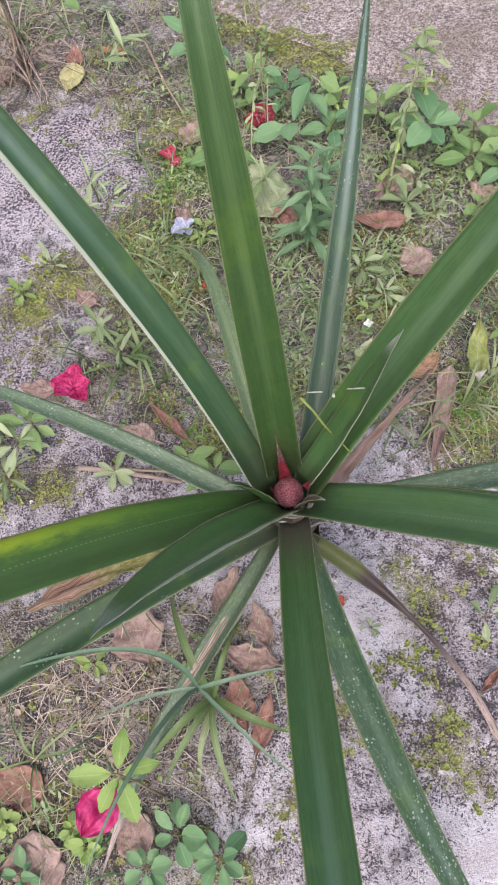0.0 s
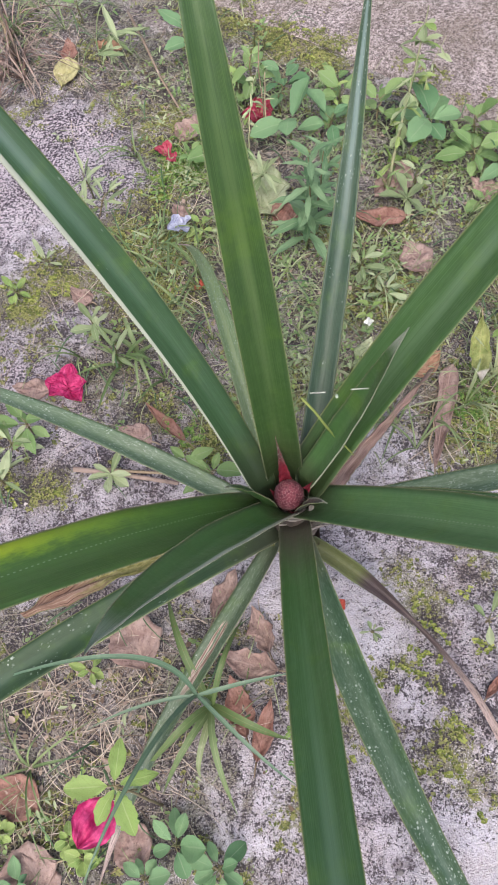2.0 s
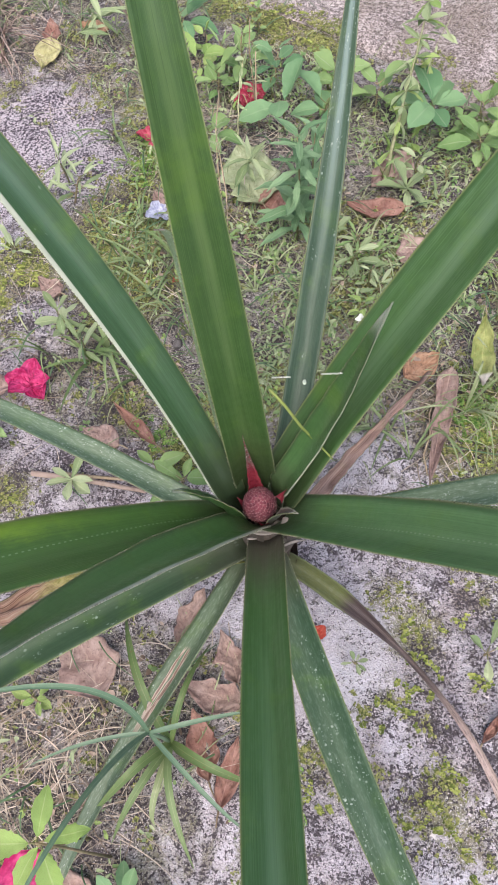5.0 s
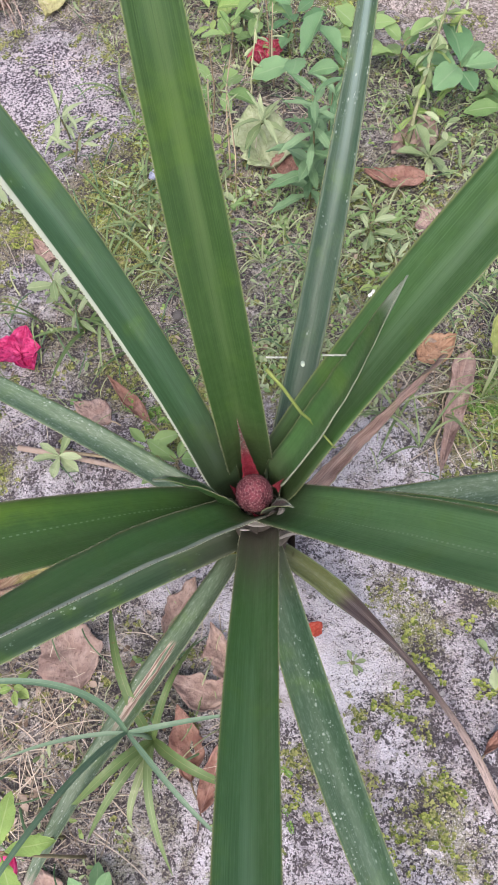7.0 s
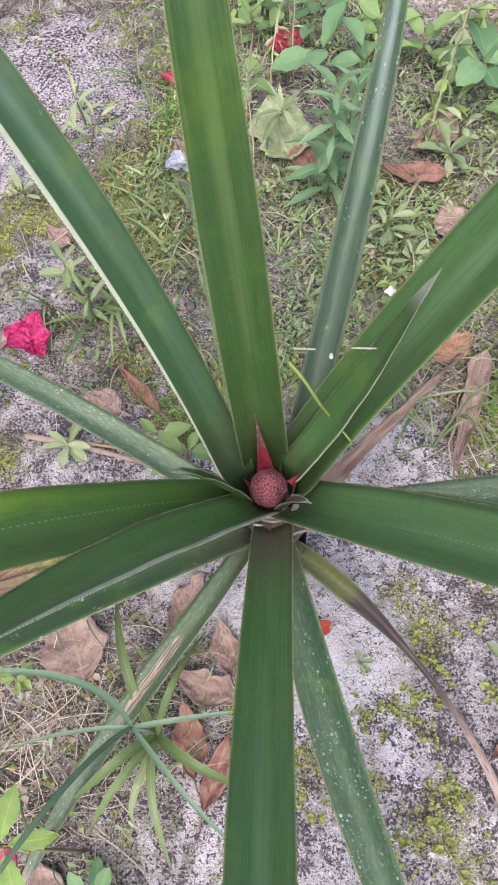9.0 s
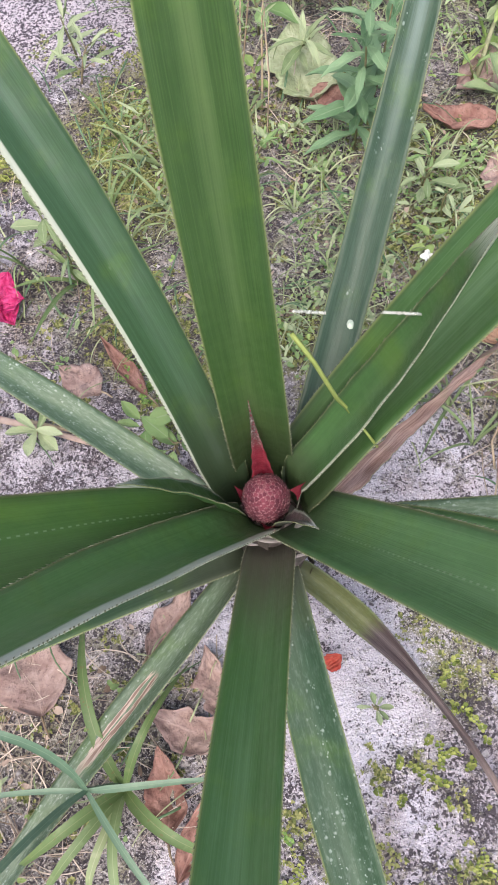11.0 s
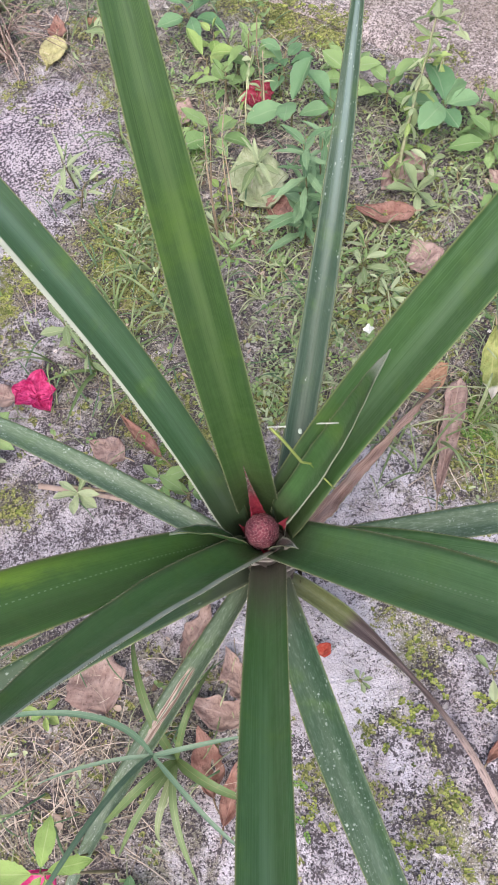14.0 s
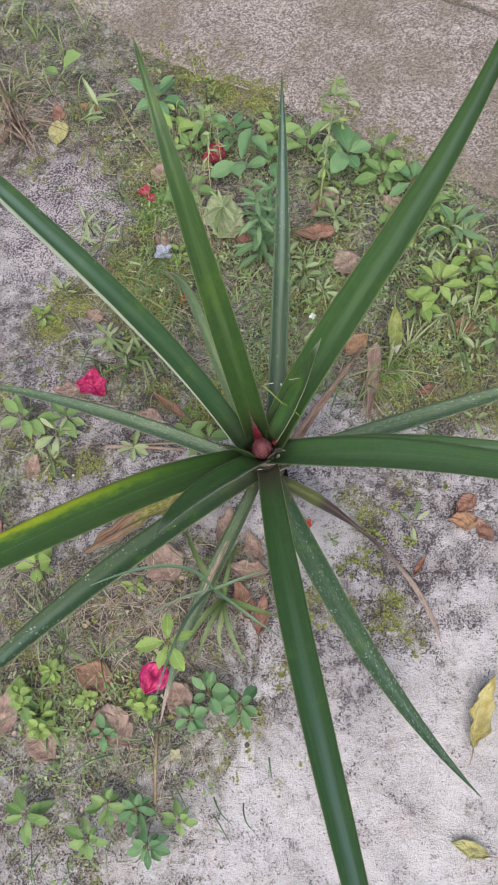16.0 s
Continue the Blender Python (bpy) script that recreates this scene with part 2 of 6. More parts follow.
def ground_material():
    """Weathered pale sand over old mortar: black lichen specks, grey crusts, brown humus and green film where things grow."""
    g = Graph("speckled_sandy_ground")
    ob = g.coord()
    humus, clean, mossy, pepper = g.attribute("humus"), g.attribute("clean"), g.attribute("mossy"), g.attribute("pepper")
    grain = g.noise(ob, 1000.0, 2.0, 0.7)
    tone = g.noise(ob, 16.0, 5.0, 0.6)
    sand = g.mix(g.step(grain, 0.3, 0.7), (0.52, 0.488, 0.55), (0.84, 0.795, 0.885))
    wide = g.noise(ob, 7.0, 6.0, 0.65)
    sand = g.mix(g.math("MULTIPLY", g.step(tone, 0.42, 0.68), 0.45), sand, (0.36, 0.325, 0.355))
    sand = g.mix(g.math("MULTIPLY", g.step(wide, 0.46, 0.64), 0.6), sand, (0.31, 0.30, 0.335))
    sand = g.mix(g.math("MULTIPLY", g.step(g.math("SUBTRACT", g.noise(ob, 23.0, 5.0, 0.65), g.math("MULTIPLY", clean, 0.22)), 0.36, 0.60), 0.70), sand, (0.36, 0.325, 0.365))
    s1, s1b = g.noise(ob, 230.0, 3.0, 0.7), g.noise(ob, 560.0, 2.0, 0.65)
    s2, s3 = g.noise(ob, 62.0, 5.0, 0.72), g.noise(ob, 17.0, 4.0, 0.65)
    lean = g.math("MULTIPLY_ADD", g.math("SUBTRACT", s2, 0.5), 0.20, g.math("MULTIPLY", g.math("SUBTRACT", s3, 0.5), 0.30))
    lean = g.math("ADD", lean, g.math("MULTIPLY_ADD", humus, 0.03, g.math("MULTIPLY", clean, -0.085)))
    crust = g.step(g.math("ADD", s2, g.math("MULTIPLY_ADD", clean, -0.09, g.math("MULTIPLY", g.math("SUBTRACT", s3, 0.5), 0.7))), 0.50, 0.60)
    col = g.mix(g.math("MULTIPLY", crust, 0.55), sand, (0.19, 0.17, 0.20))
    crumb = g.noise(ob, 125.0, 3.0, 0.65)
    soil = g.mix(g.step(crumb, 0.45, 0.60), g.mix(s3, (0.080, 0.065, 0.055), (0.19, 0.160, 0.125)), g.mix(s2, (0.28, 0.25, 0.20), (0.60, 0.54, 0.52)))
    soil = g.mix(g.math("MULTIPLY", g.step(s3, 0.40, 0.58), 0.55), soil, g.mix(s1b, (0.10, 0.11, 0.030), (0.29, 0.285, 0.115)))
    cover = g.step(g.math("ADD", humus, g.math("MULTIPLY", g.math("ADD", s2, s3), 1.1)), 1.3, 1.75)
    col = g.mix(g.math("MULTIPLY", cover, 0.78), col, soil)
    film = g.step(g.math("ADD", mossy, g.math("MULTIPLY", g.math("ADD", s2, s1), 1.6)), 1.65, 2.3)
    col = g.mix(g.math("MULTIPLY", film, 0.75), col, g.mix(s1, (0.10, 0.10, 0.035), (0.235, 0.225, 0.085)))
    brown = g.noise(ob, 11.0, 5.0, 0.7)
    col = g.mix(g.math("MULTIPLY", g.step(brown, 0.48, 0.64), 0.38), col, (0.37, 0.295, 0.28))
    # black lichen: short crooked specks, thicker in some places, with a finer pepper between them
    bent = g.node("VectorMath", operation="ADD", i_0=ob, i_1=g.node("VectorMath", operation="SCALE", i_0=g.node("TexNoise", 1, n_Vector=ob, n_Scale=170.0, n_Detail=1.0), i_3=0.004))
    worm = g.noise(bent, 300.0, 1.5, 0.55)
    thick = g.step(g.noise(ob, 26.0, 3.0, 0.6), 0.40, 0.62, -0.055, 0.05)
    speck = g.step(g.math("ADD", g.math("ADD", worm, lean), thick), 0.548, 0.582)
    fine = g.step(g.math("ADD", g.noise(bent, 520.0, 1.0, 0.5), g.math("ADD", lean, thick)), 0.560, 0.600)
    col = g.mix(g.math("MULTIPLY", g.math("MAXIMUM", speck, g.math("MULTIPLY", fine, 0.7)), 0.93), col, g.mix(s2, (0.036, 0.030, 0.037), (0.105, 0.088, 0.100)))
    spot = g.node("SeparateColor", i_0=g.node("TexVoronoi", 1, n_Vector=ob, n_Scale=210.0))
    dist = g.math("ADD", g.node("TexVoronoi", n_Vector=ob, n_Scale=210.0), g.math("MULTIPLY", s1b, 0.6))
    dot = g.math("MULTIPLY", g.step(dist, 0.58, 0.48), g.step(g.math("ADD", spot, g.math("MULTIPLY", lean, 2.0)), 0.90, 0.93))
    col = g.mix(g.math("MULTIPLY", dot, 0.85), col, (0.040, 0.034, 0.042))
    # bare stretches of even black pepper on pinkish white sand
    even = g.mix(g.step(g.math("ADD", g.noise(ob, 270.0, 2.5, 0.65), g.math("MULTIPLY", g.math("SUBTRACT", s3, 0.5), -0.25)), 0.43, 0.56), (0.060, 0.048, 0.064), g.mix(s1b, (0.38, 0.325, 0.375), (0.80, 0.73, 0.79)))
    col = g.mix(g.step(g.math("ADD", pepper, g.math("MULTIPLY", g.math("SUBTRACT", s2, 0.5), 1.6)), 0.35, 0.65, 0.0, 0.9), col, even)
    pale = g.step(g.math("SUBTRACT", s1b, lean), 0.58, 0.64)
    col = g.mix(g.math("MULTIPLY", pale, 0.7), col, (0.74, 0.70, 0.73))
    h = g.math("ADD", g.math("MULTIPLY", s1, 0.6), g.math("ADD", g.math("MULTIPLY", s2, 1.6), g.math("MULTIPLY", s1b, 0.4)))
    n = g.bump(g.math("SUBTRACT", h, g.math("MULTIPLY", speck, 0.25)), 0.008, 0.9)
    return g.finish(col, 0.92, n, 0.0, 0.2)


def pavement_material():
    """Worn concrete with the aggregate showing: brownish grey with pale and dark grains."""
    g = Graph("worn_aggregate_concrete")
    ob = g.coord()
    big = g.noise(ob, 5.0, 5.0, 0.65)
    mid = g.noise(ob, 38.0, 4.0, 0.6)
    fine = g.noise(ob, 420.0, 3.0, 0.7)
    grit = g.noise(ob, 820.0, 2.0, 0.65)
    cell = g.node("SeparateColor", i_0=g.node("TexVoronoi", 1, n_Vector=ob, n_Scale=250.0))
    small = g.node("SeparateColor", i_0=g.node("TexVoronoi", 1, n_Vector=ob, n_Scale=520.0))
    tone = g.math("MULTIPLY_ADD", cell, 0.45, g.math("MULTIPLY_ADD", small, 0.35, g.math("MULTIPLY", fine, 0.4)))
    col = g.mix(g.step(tone, 0.28, 0.95), (0.105, 0.084, 0.082), (0.60, 0.52, 0.52))
    col = g.mix(g.math("MULTIPLY", g.step(grit, 0.57, 0.65), 0.7), col, (0.70, 0.63, 0.62))
    col = g.mix(g.math("MULTIPLY", g.step(big, 0.40, 0.62), 0.6), col, (0.22, 0.18, 0.145))
    lean = g.math("MULTIPLY_ADD", g.math("SUBTRACT", mid, 0.5), 0.25, g.math("MULTIPLY", g.math("SUBTRACT", big, 0.5), 0.2))
    for size, share in ((400.0, 0.58), (230.0, 0.68)):
        spot = g.node("SeparateColor", i_0=g.node("TexVoronoi", 1, n_Vector=ob, n_Scale=size))
        dist = g.math("ADD", g.node("TexVoronoi", n_Vector=ob, n_Scale=size), g.math("MULTIPLY", grit, 0.5))
        dot = g.math("MULTIPLY", g.step(dist, 0.78, 0.60), g.step(g.math("ADD", spot, g.math("MULTIPLY", lean, 2.0)), share, share + 0.1))
        col = g.mix(g.math("MULTIPLY", g.math("MULTIPLY", dot, g.step(fine, 0.3, 0.55)), 0.9), col, (0.090, 0.074, 0.072))
    col = g.mix(g.math("MULTIPLY", g.step(g.math("ADD", fine, lean), 0.60, 0.68), 0.6), col, (0.10, 0.082, 0.08))
    col = g.mix(g.math("MULTIPLY", g.attribute("dirt"), 0.85), col, (0.075, 0.062, 0.050))
    n = g.bump(g.math("ADD", g.math("ADD", fine, g.math("MULTIPLY", cell, 0.5)), g.math("MULTIPLY", mid, 1.5)), 0.004, 0.8)
    return g.finish(col, 0.9, n, 0.0, 0.2)


def petal_material(name, a, b):
    g = Graph(name)
    ob = g.coord()
    u, v = g.uv()
    big = g.noise(ob, 4.0, 4.0, 0.6)
    vein = g.math("SINE", g.math("ADD", g.math("MULTIPLY", u, 40.0), g.math("MULTIPLY", g.noise(ob, 2.5, 2.0), 9.0)))
    col = g.mix(g.step(big, 0.35, 0.7), a, b)
    col = g.mix(g.math("MULTIPLY", g.step(vein, 0.7, 1.0), 0.2), col, tuple(c * 0.55 for c in a))
    n = g.bump(g.math("ADD", vein, g.math("MULTIPLY", big, 3.0)), 0.0012, 0.5)
    return g.finish(col, 0.55, n, 0.25, 0.35)


def plain_material(name, a, b, scale=60.0, rough=0.7, translucent=0.0):
    """Two tones mixed by a noise at the given scale, with a fine relief."""
    g = Graph(name)
    ob = g.coord()
    k = g.noise(ob, scale, 4.0, 0.65)
    i = g.math("FRACT", g.math("ADD", g.island(), g.random()))
    col = g.mix(g.step(g.math("ADD", g.math("MULTIPLY", k, 0.6), g.math("MULTIPLY", i, 0.4)), 0.3, 0.7), a, b)
    n = g.bump(k, 0.002, 0.5)
    return g.finish(col, rough, n, translucent, 0.35)


# light middle paints the sky's reflection into the leaf colour
M_LEAF_SHEEN = pineapple_leaf_material("pineapple_leaf_painted_sheen", (0.037, 0.092, 0.025), (0.104, 0.170, 0.090), 0.8, gloss=0.24, sheen=0.2, shine=0.5)
M_LEAF_FOOT = pineapple_leaf_material("pineapple_leaf_brown_foot", (0.037, 0.096, 0.024), (0.092, 0.168, 0.082), 0.7, foot=0.95, gloss=0.26, sheen=0.4)
M_LEAF_DULL = pineapple_leaf_material("pineapple_leaf_scuffed", (0.030, 0.060, 0.028), (0.052, 0.092, 0.048), 0.4, spots=0.8, foot=0.5, gloss=0.42, shine=0.25, sheen=0.3)
M_LEAF_LOW = pineapple_leaf_material("pineapple_leaf_low_spotted", (0.026, 0.066, 0.030), (0.056, 0.104, 0.058), 0.5, spots=1.0, scurf=0.22, foot=0.6, gloss=0.40, sheen=0.15, shine=0.35)
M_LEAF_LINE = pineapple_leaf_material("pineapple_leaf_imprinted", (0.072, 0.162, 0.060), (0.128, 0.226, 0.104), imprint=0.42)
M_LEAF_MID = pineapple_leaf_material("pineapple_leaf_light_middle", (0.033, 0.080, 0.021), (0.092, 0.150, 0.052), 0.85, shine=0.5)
M_LEAF_BLUE = pineapple_leaf_material("pineapple_leaf_bluish", (0.030, 0.066, 0.034), (0.070, 0.115, 0.080), 0.45, spots=0.45, gloss=0.36, sheen=0.6, shine=0.45)
M_LEAF_PALE = pineapple_leaf_material("pineapple_leaf_pale_margin", (0.029, 0.074, 0.028), (0.068, 0.126, 0.072), 0.5, pale_side=0.85, pale_width=0.78, gloss=0.24, sheen=0.45, spots=0.15, shine=0.5, flare=2.3)
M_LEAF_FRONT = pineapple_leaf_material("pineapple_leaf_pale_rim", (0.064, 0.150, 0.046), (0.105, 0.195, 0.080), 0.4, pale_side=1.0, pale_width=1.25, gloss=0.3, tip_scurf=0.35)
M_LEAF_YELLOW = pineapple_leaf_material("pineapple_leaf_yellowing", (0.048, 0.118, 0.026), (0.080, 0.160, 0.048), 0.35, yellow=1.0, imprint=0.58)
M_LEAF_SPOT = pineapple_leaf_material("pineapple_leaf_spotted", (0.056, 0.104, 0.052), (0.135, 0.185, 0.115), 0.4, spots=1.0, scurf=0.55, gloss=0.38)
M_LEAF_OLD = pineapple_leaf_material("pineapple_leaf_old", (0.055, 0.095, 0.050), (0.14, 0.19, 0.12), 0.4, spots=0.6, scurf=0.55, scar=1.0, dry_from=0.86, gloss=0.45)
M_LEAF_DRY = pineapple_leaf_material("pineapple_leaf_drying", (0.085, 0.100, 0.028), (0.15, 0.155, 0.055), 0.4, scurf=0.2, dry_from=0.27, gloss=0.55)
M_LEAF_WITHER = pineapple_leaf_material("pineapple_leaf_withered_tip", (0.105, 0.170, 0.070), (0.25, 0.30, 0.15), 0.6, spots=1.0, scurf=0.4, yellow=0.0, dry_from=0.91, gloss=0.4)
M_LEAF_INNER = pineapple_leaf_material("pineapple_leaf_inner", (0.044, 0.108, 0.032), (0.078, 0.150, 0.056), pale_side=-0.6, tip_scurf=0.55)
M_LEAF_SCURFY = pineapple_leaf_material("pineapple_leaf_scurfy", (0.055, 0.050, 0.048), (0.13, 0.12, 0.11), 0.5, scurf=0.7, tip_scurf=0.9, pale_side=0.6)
M_STRAW_LEAF = pineapple_leaf_material("pineapple_leaf_dead", (0.31, 0.20, 0.165), (0.52, 0.39, 0.345), 0.6, gloss=0.7, straw=0.6, shine=0.2)
M_STRAW_GREEN = pineapple_leaf_material("pineapple_leaf_dead_half_green", (0.26, 0.155, 0.11), (0.48, 0.35, 0.28), 0.6, gloss=0.7, straw=0.9, inner_green=0.8, shine=0.2)
M_SPINE = plain_material("leaf_spines_pale", (0.075, 0.085, 0.048), (0.24, 0.245, 0.175), 200.0, 0.6)
M_BASE = plain_material("leaf_base_grey_membrane", (0.22, 0.19, 0.18), (0.58, 0.53, 0.51), 120.0, 0.75)
M_FOOT = plain_material("leaf_foot_grey_brown", (0.085, 0.072, 0.062), (0.21, 0.185, 0.165), 90.0, 0.8)
M_STEM = plain_material("pineapple_stem_brown", (0.05, 0.038, 0.03), (0.16, 0.125, 0.10), 90.0, 0.85)
M_FRUIT = plain_material("young_fruit_rose", (0.11, 0.028, 0.038), (0.24, 0.09, 0.10), 240.0, 0.6)
def scale_material():
    """Fruit scale: dusky rose, with a pale scurfy rim."""
    g = Graph("fruit_scale_rose")
    u, v = g.uv()
    edge = g.math("ABSOLUTE", g.math("MULTIPLY_ADD", u, 2.0, -1.0))
    r = g.random()
    k = g.noise(g.node("VectorMath", operation="ADD", i_0=g.coord(), i_1=g.vec(g.math("MULTIPLY", r, 50.0), r)), 3.0, 4.0, 0.7)
    col = g.mix(g.step(g.math("MULTIPLY_ADD", r, 0.3, g.math("MULTIPLY", k, 0.7)), 0.3, 0.7), (0.105, 0.017, 0.034), (0.225, 0.052, 0.076))
    rim = g.math("MAXIMUM", g.step(edge, 0.70, 0.95), g.step(v, 0.70, 0.95))
    col = g.mix(g.math("MULTIPLY", rim, g.step(k, 0.34, 0.66)), col, (0.47, 0.27, 0.28))
    return g.finish(col, 0.6, g.bump(k, 0.1, 0.4), 0.0, 0.35)


M_SCALE = scale_material()


def bract_material():
    """Red bract of the fruit: brighter along its middle, flecked with grey scurf towards the tip."""
    g = Graph("fruit_bract_red")
    ob = g.coord()
    k, grain = g.noise(ob, 110.0, 3.0, 0.6), g.noise(ob, 620.0, 3.0, 0.7)
    sep = g.t.nodes.new("ShaderNodeSeparateXYZ")
    g.t.links.new(ob, sep.inputs[0])
    col = g.mix(g.step(k, 0.3, 0.7), (0.22, 0.016, 0.036), (0.40, 0.055, 0.085))
    tip = g.step(g.math("ADD", sep.outputs[2], g.math("MULTIPLY", k, 0.018)), 0.2500, 0.2720)
    col = g.mix(g.math("MULTIPLY", tip, g.step(grain, 0.36, 0.44)), col, g.mix(g.step(grain, 0.5, 0.66), (0.17, 0.12, 0.11), (0.50, 0.43, 0.40)))
    return g.finish(col, 0.5, g.bump(g.math("ADD", k, grain), 0.002, 0.5), 0.1, 0.35)


M_BRACT = bract_material()
M_HERB = thin_leaf_material("herb_leaf_green", (0.132, 0.240, 0.078), (0.265, 0.385, 0.150), (0.327, 0.390, 0.244))
M_HERB_DARK = thin_leaf_material("herb_leaf_bluish", (0.094, 0.208, 0.096), (0.190, 0.330, 0.160), (0.28, 0.38, 0.23))
M_HERB_MID = thin_leaf_material("herb_leaf_grey_green", (0.110, 0.215, 0.100), (0.225, 0.350, 0.190), (0.33, 0.43, 0.28))
M_HERB_LIGHT = thin_leaf_material("herb_leaf_yellowish", (0.207, 0.330, 0.087), (0.316, 0.420, 0.139), (0.458, 0.500, 0.255), holes=0.7)
M_HERB_BRIGHT = thin_leaf_material("herb_leaf_bright", (0.215, 0.340, 0.085), (0.28, 0.395, 0.12), (0.40, 0.48, 0.22), holes=0.8)
M_HERB_PALE = thin_leaf_material("herb_leaf_dull", (0.170, 0.245, 0.105), (0.43, 0.50, 0.30), (0.50, 0.53, 0.36))
M_HERB_STEM = plain_material("herb_stem", (0.109, 0.120, 0.046), (0.262, 0.210, 0.128), 90.0, 0.7)
M_PALE_STEM = plain_material("pale_green_stem", (0.21, 0.22, 0.12), (0.46, 0.46, 0.30), 90.0, 0.8)
M_DRY_STEM = plain_material("dry_stem", (0.19, 0.14, 0.09), (0.42, 0.34, 0.24), 90.0, 0.8)
M_GRASS = thin_leaf_material("grass_blade", (0.062, 0.130, 0.062), (0.115, 0.190, 0.095), (0.18, 0.27, 0.13), 0.15, 0.45, veins=0.0)
M_GRASS_LONG = thin_leaf_material("grass_blade_long", (0.095, 0.170, 0.105), (0.165, 0.245, 0.165), (0.24, 0.32, 0.21), 0.15, 0.45, veins=0.0)
M_GRASS_BROAD = thin_leaf_material("grass_blade_broad", (0.070, 0.125, 0.040), (0.15, 0.22, 0.08), (0.27, 0.29, 0.15), 0.2, 0.5, holes=0.5, veins=0.0)
M_GRASS_DULL = thin_leaf_material("grass_blade_dull", (0.085, 0.140, 0.050), (0.24, 0.31, 0.14), (0.30, 0.36, 0.20), 0.15, 0.5, veins=0.0)
M_GRASS_PALE = thin_leaf_material("grass_blade_pale", (0.15, 0.205, 0.085), (0.38, 0.42, 0.25), (0.48, 0.48, 0.34), 0.15, 0.55, veins=0.0)
M_STRAW = plain_material("dry_grass_straw", (0.22, 0.165, 0.125), (0.60, 0.52, 0.44), 60.0, 0.8)
M_DEAD_GRASS = plain_material("dead_grass_reddish", (0.10, 0.062, 0.050), (0.38, 0.29, 0.25), 80.0, 0.8)
M_SPRIG = plain_material("creeping_weed_yellow_green", (0.115, 0.155, 0.030), (0.38, 0.42, 0.12), 240.0, 0.6, 0.2)
M_LACE = plain_material("lacy_weed_green", (0.085, 0.19, 0.035), (0.24, 0.37, 0.10), 60.0, 0.6, 0.2)
M_MOSS = plain_material("moss_yellow_green", (0.098, 0.120, 0.035), (0.338, 0.340, 0.133), 55.0, 0.8, 0.15)
M_DL_PINK = dead_leaf_material("fallen_leaf_pinkish_tan", (0.24, 0.155, 0.138), (0.45, 0.335, 0.30))
M_DL_BROWN = dead_leaf_material("fallen_leaf_red_brown", (0.21, 0.098, 0.078), (0.39, 0.23, 0.19))
M_DL_ORANGE = dead_leaf_material("fallen_leaf_orange", (0.31, 0.17, 0.105), (0.44, 0.28, 0.19))
M_DL_YELLOW = dead_leaf_material("fallen_leaf_yellow", (0.38, 0.36, 0.16), (0.52, 0.49, 0.27), (0.2, 0.12, 0.04))
M_DL_OCHRE = dead_leaf_material("fallen_leaf_ochre", (0.38, 0.31, 0.11), (0.60, 0.55, 0.30), (0.19, 0.11, 0.045))
M_DL_WILT = dead_leaf_material("wilting_leaf_yellow_green", (0.20, 0.25, 0.070), (0.40, 0.42, 0.17), (0.27, 0.20, 0.07), (0.72, 0.67, 0.60))
M_DL_GREEN = dead_leaf_material("fallen_leaf_pale_green", (0.30, 0.36, 0.19), (0.52, 0.56, 0.38), (0.20, 0.19, 0.11))
M_LITTER = plain_material("leaf_crumbs_brown", (0.14, 0.098, 0.072), (0.46, 0.36, 0.30), 90.0, 0.8, 0.1)
M_PINK = petal_material("bract_magenta", (0.46, 0.016, 0.12), (0.76, 0.10, 0.29))
M_CRIMSON = petal_material("bract_crimson", (0.38, 0.03, 0.07), (0.60, 0.14, 0.20))
M_RED = petal_material("petal_red", (0.46, 0.06, 0.04), (0.60, 0.16, 0.11))
M_BLUEPETAL = petal_material("faded_petal_lilac", (0.40, 0.42, 0.60), (0.66, 0.68, 0.80))
M_CREAM = petal_material("petal_cream", (0.50, 0.47, 0.30), (0.70, 0.67, 0.50))
M_WHITE = plain_material("white_silk", (0.60, 0.62, 0.58), (0.82, 0.84, 0.80), 300.0, 0.7)
M_STONE = plain_material("pebbles", (0.10, 0.09, 0.09), (0.60, 0.56, 0.56), 90.0, 0.9)
M_GROUND = ground_material()
M_PAVE = pavement_material()


# ---- helpers for meshes ----
def mesh_object(name, bm, material, smooth=True):
    me = bpy.data.meshes.new(name)
    bm.to_mesh(me)
    bm.free()
    me.materials.append(material)
    if smooth:
        me.polygons.foreach_set("use_smooth", [True] * len(me.polygons))
    return new(name, me)


def part(name, bm, material, parent, label=""):
    ob = mesh_object(name, bm, material)
    ob.parent = parent
    return tagged(ob, label) if label else ob


def raw_mesh(name, verts, faces, material, uvs=None):
    me = bpy.data.meshes.new(name)
    me.from_pydata(verts, [], faces)
    me.polygons.foreach_set("use_smooth", [True] * len(me.polygons))
    me.materials.append(material)
    if uvs is not None:
        layer = me.uv_layers.new(name="UVMap")
        idx = np.empty(len(me.loops), int)
        me.loops.foreach_get("vertex_index", idx)
        layer.data.foreach_set("uv", np.asarray(uvs, float)[idx].ravel())
    return me


def shared(name, me, parent, m):
    """An object of its own on a mesh that alike pieces share."""
    ob = new(name, me)
    ob.parent = parent
    ob.matrix_basis = m
    return ob


def thing(name, x, y, z, label, category, group=""):
    ob = new(name)
    ob.location = (x, y, z)
    ob.empty_display_size = 0.02
    return tagged(ob, label, category, group)


def ground_z(x, y):
    """Height of the uneven ground."""
    return 0.006 * noise.noise((x * 5, y * 5, 3.1)) + 0.003 * noise.noise((x * 17, y * 17, 8.0)) + 0.0016 * noise.noise((x * 48, y * 48, 5.0))


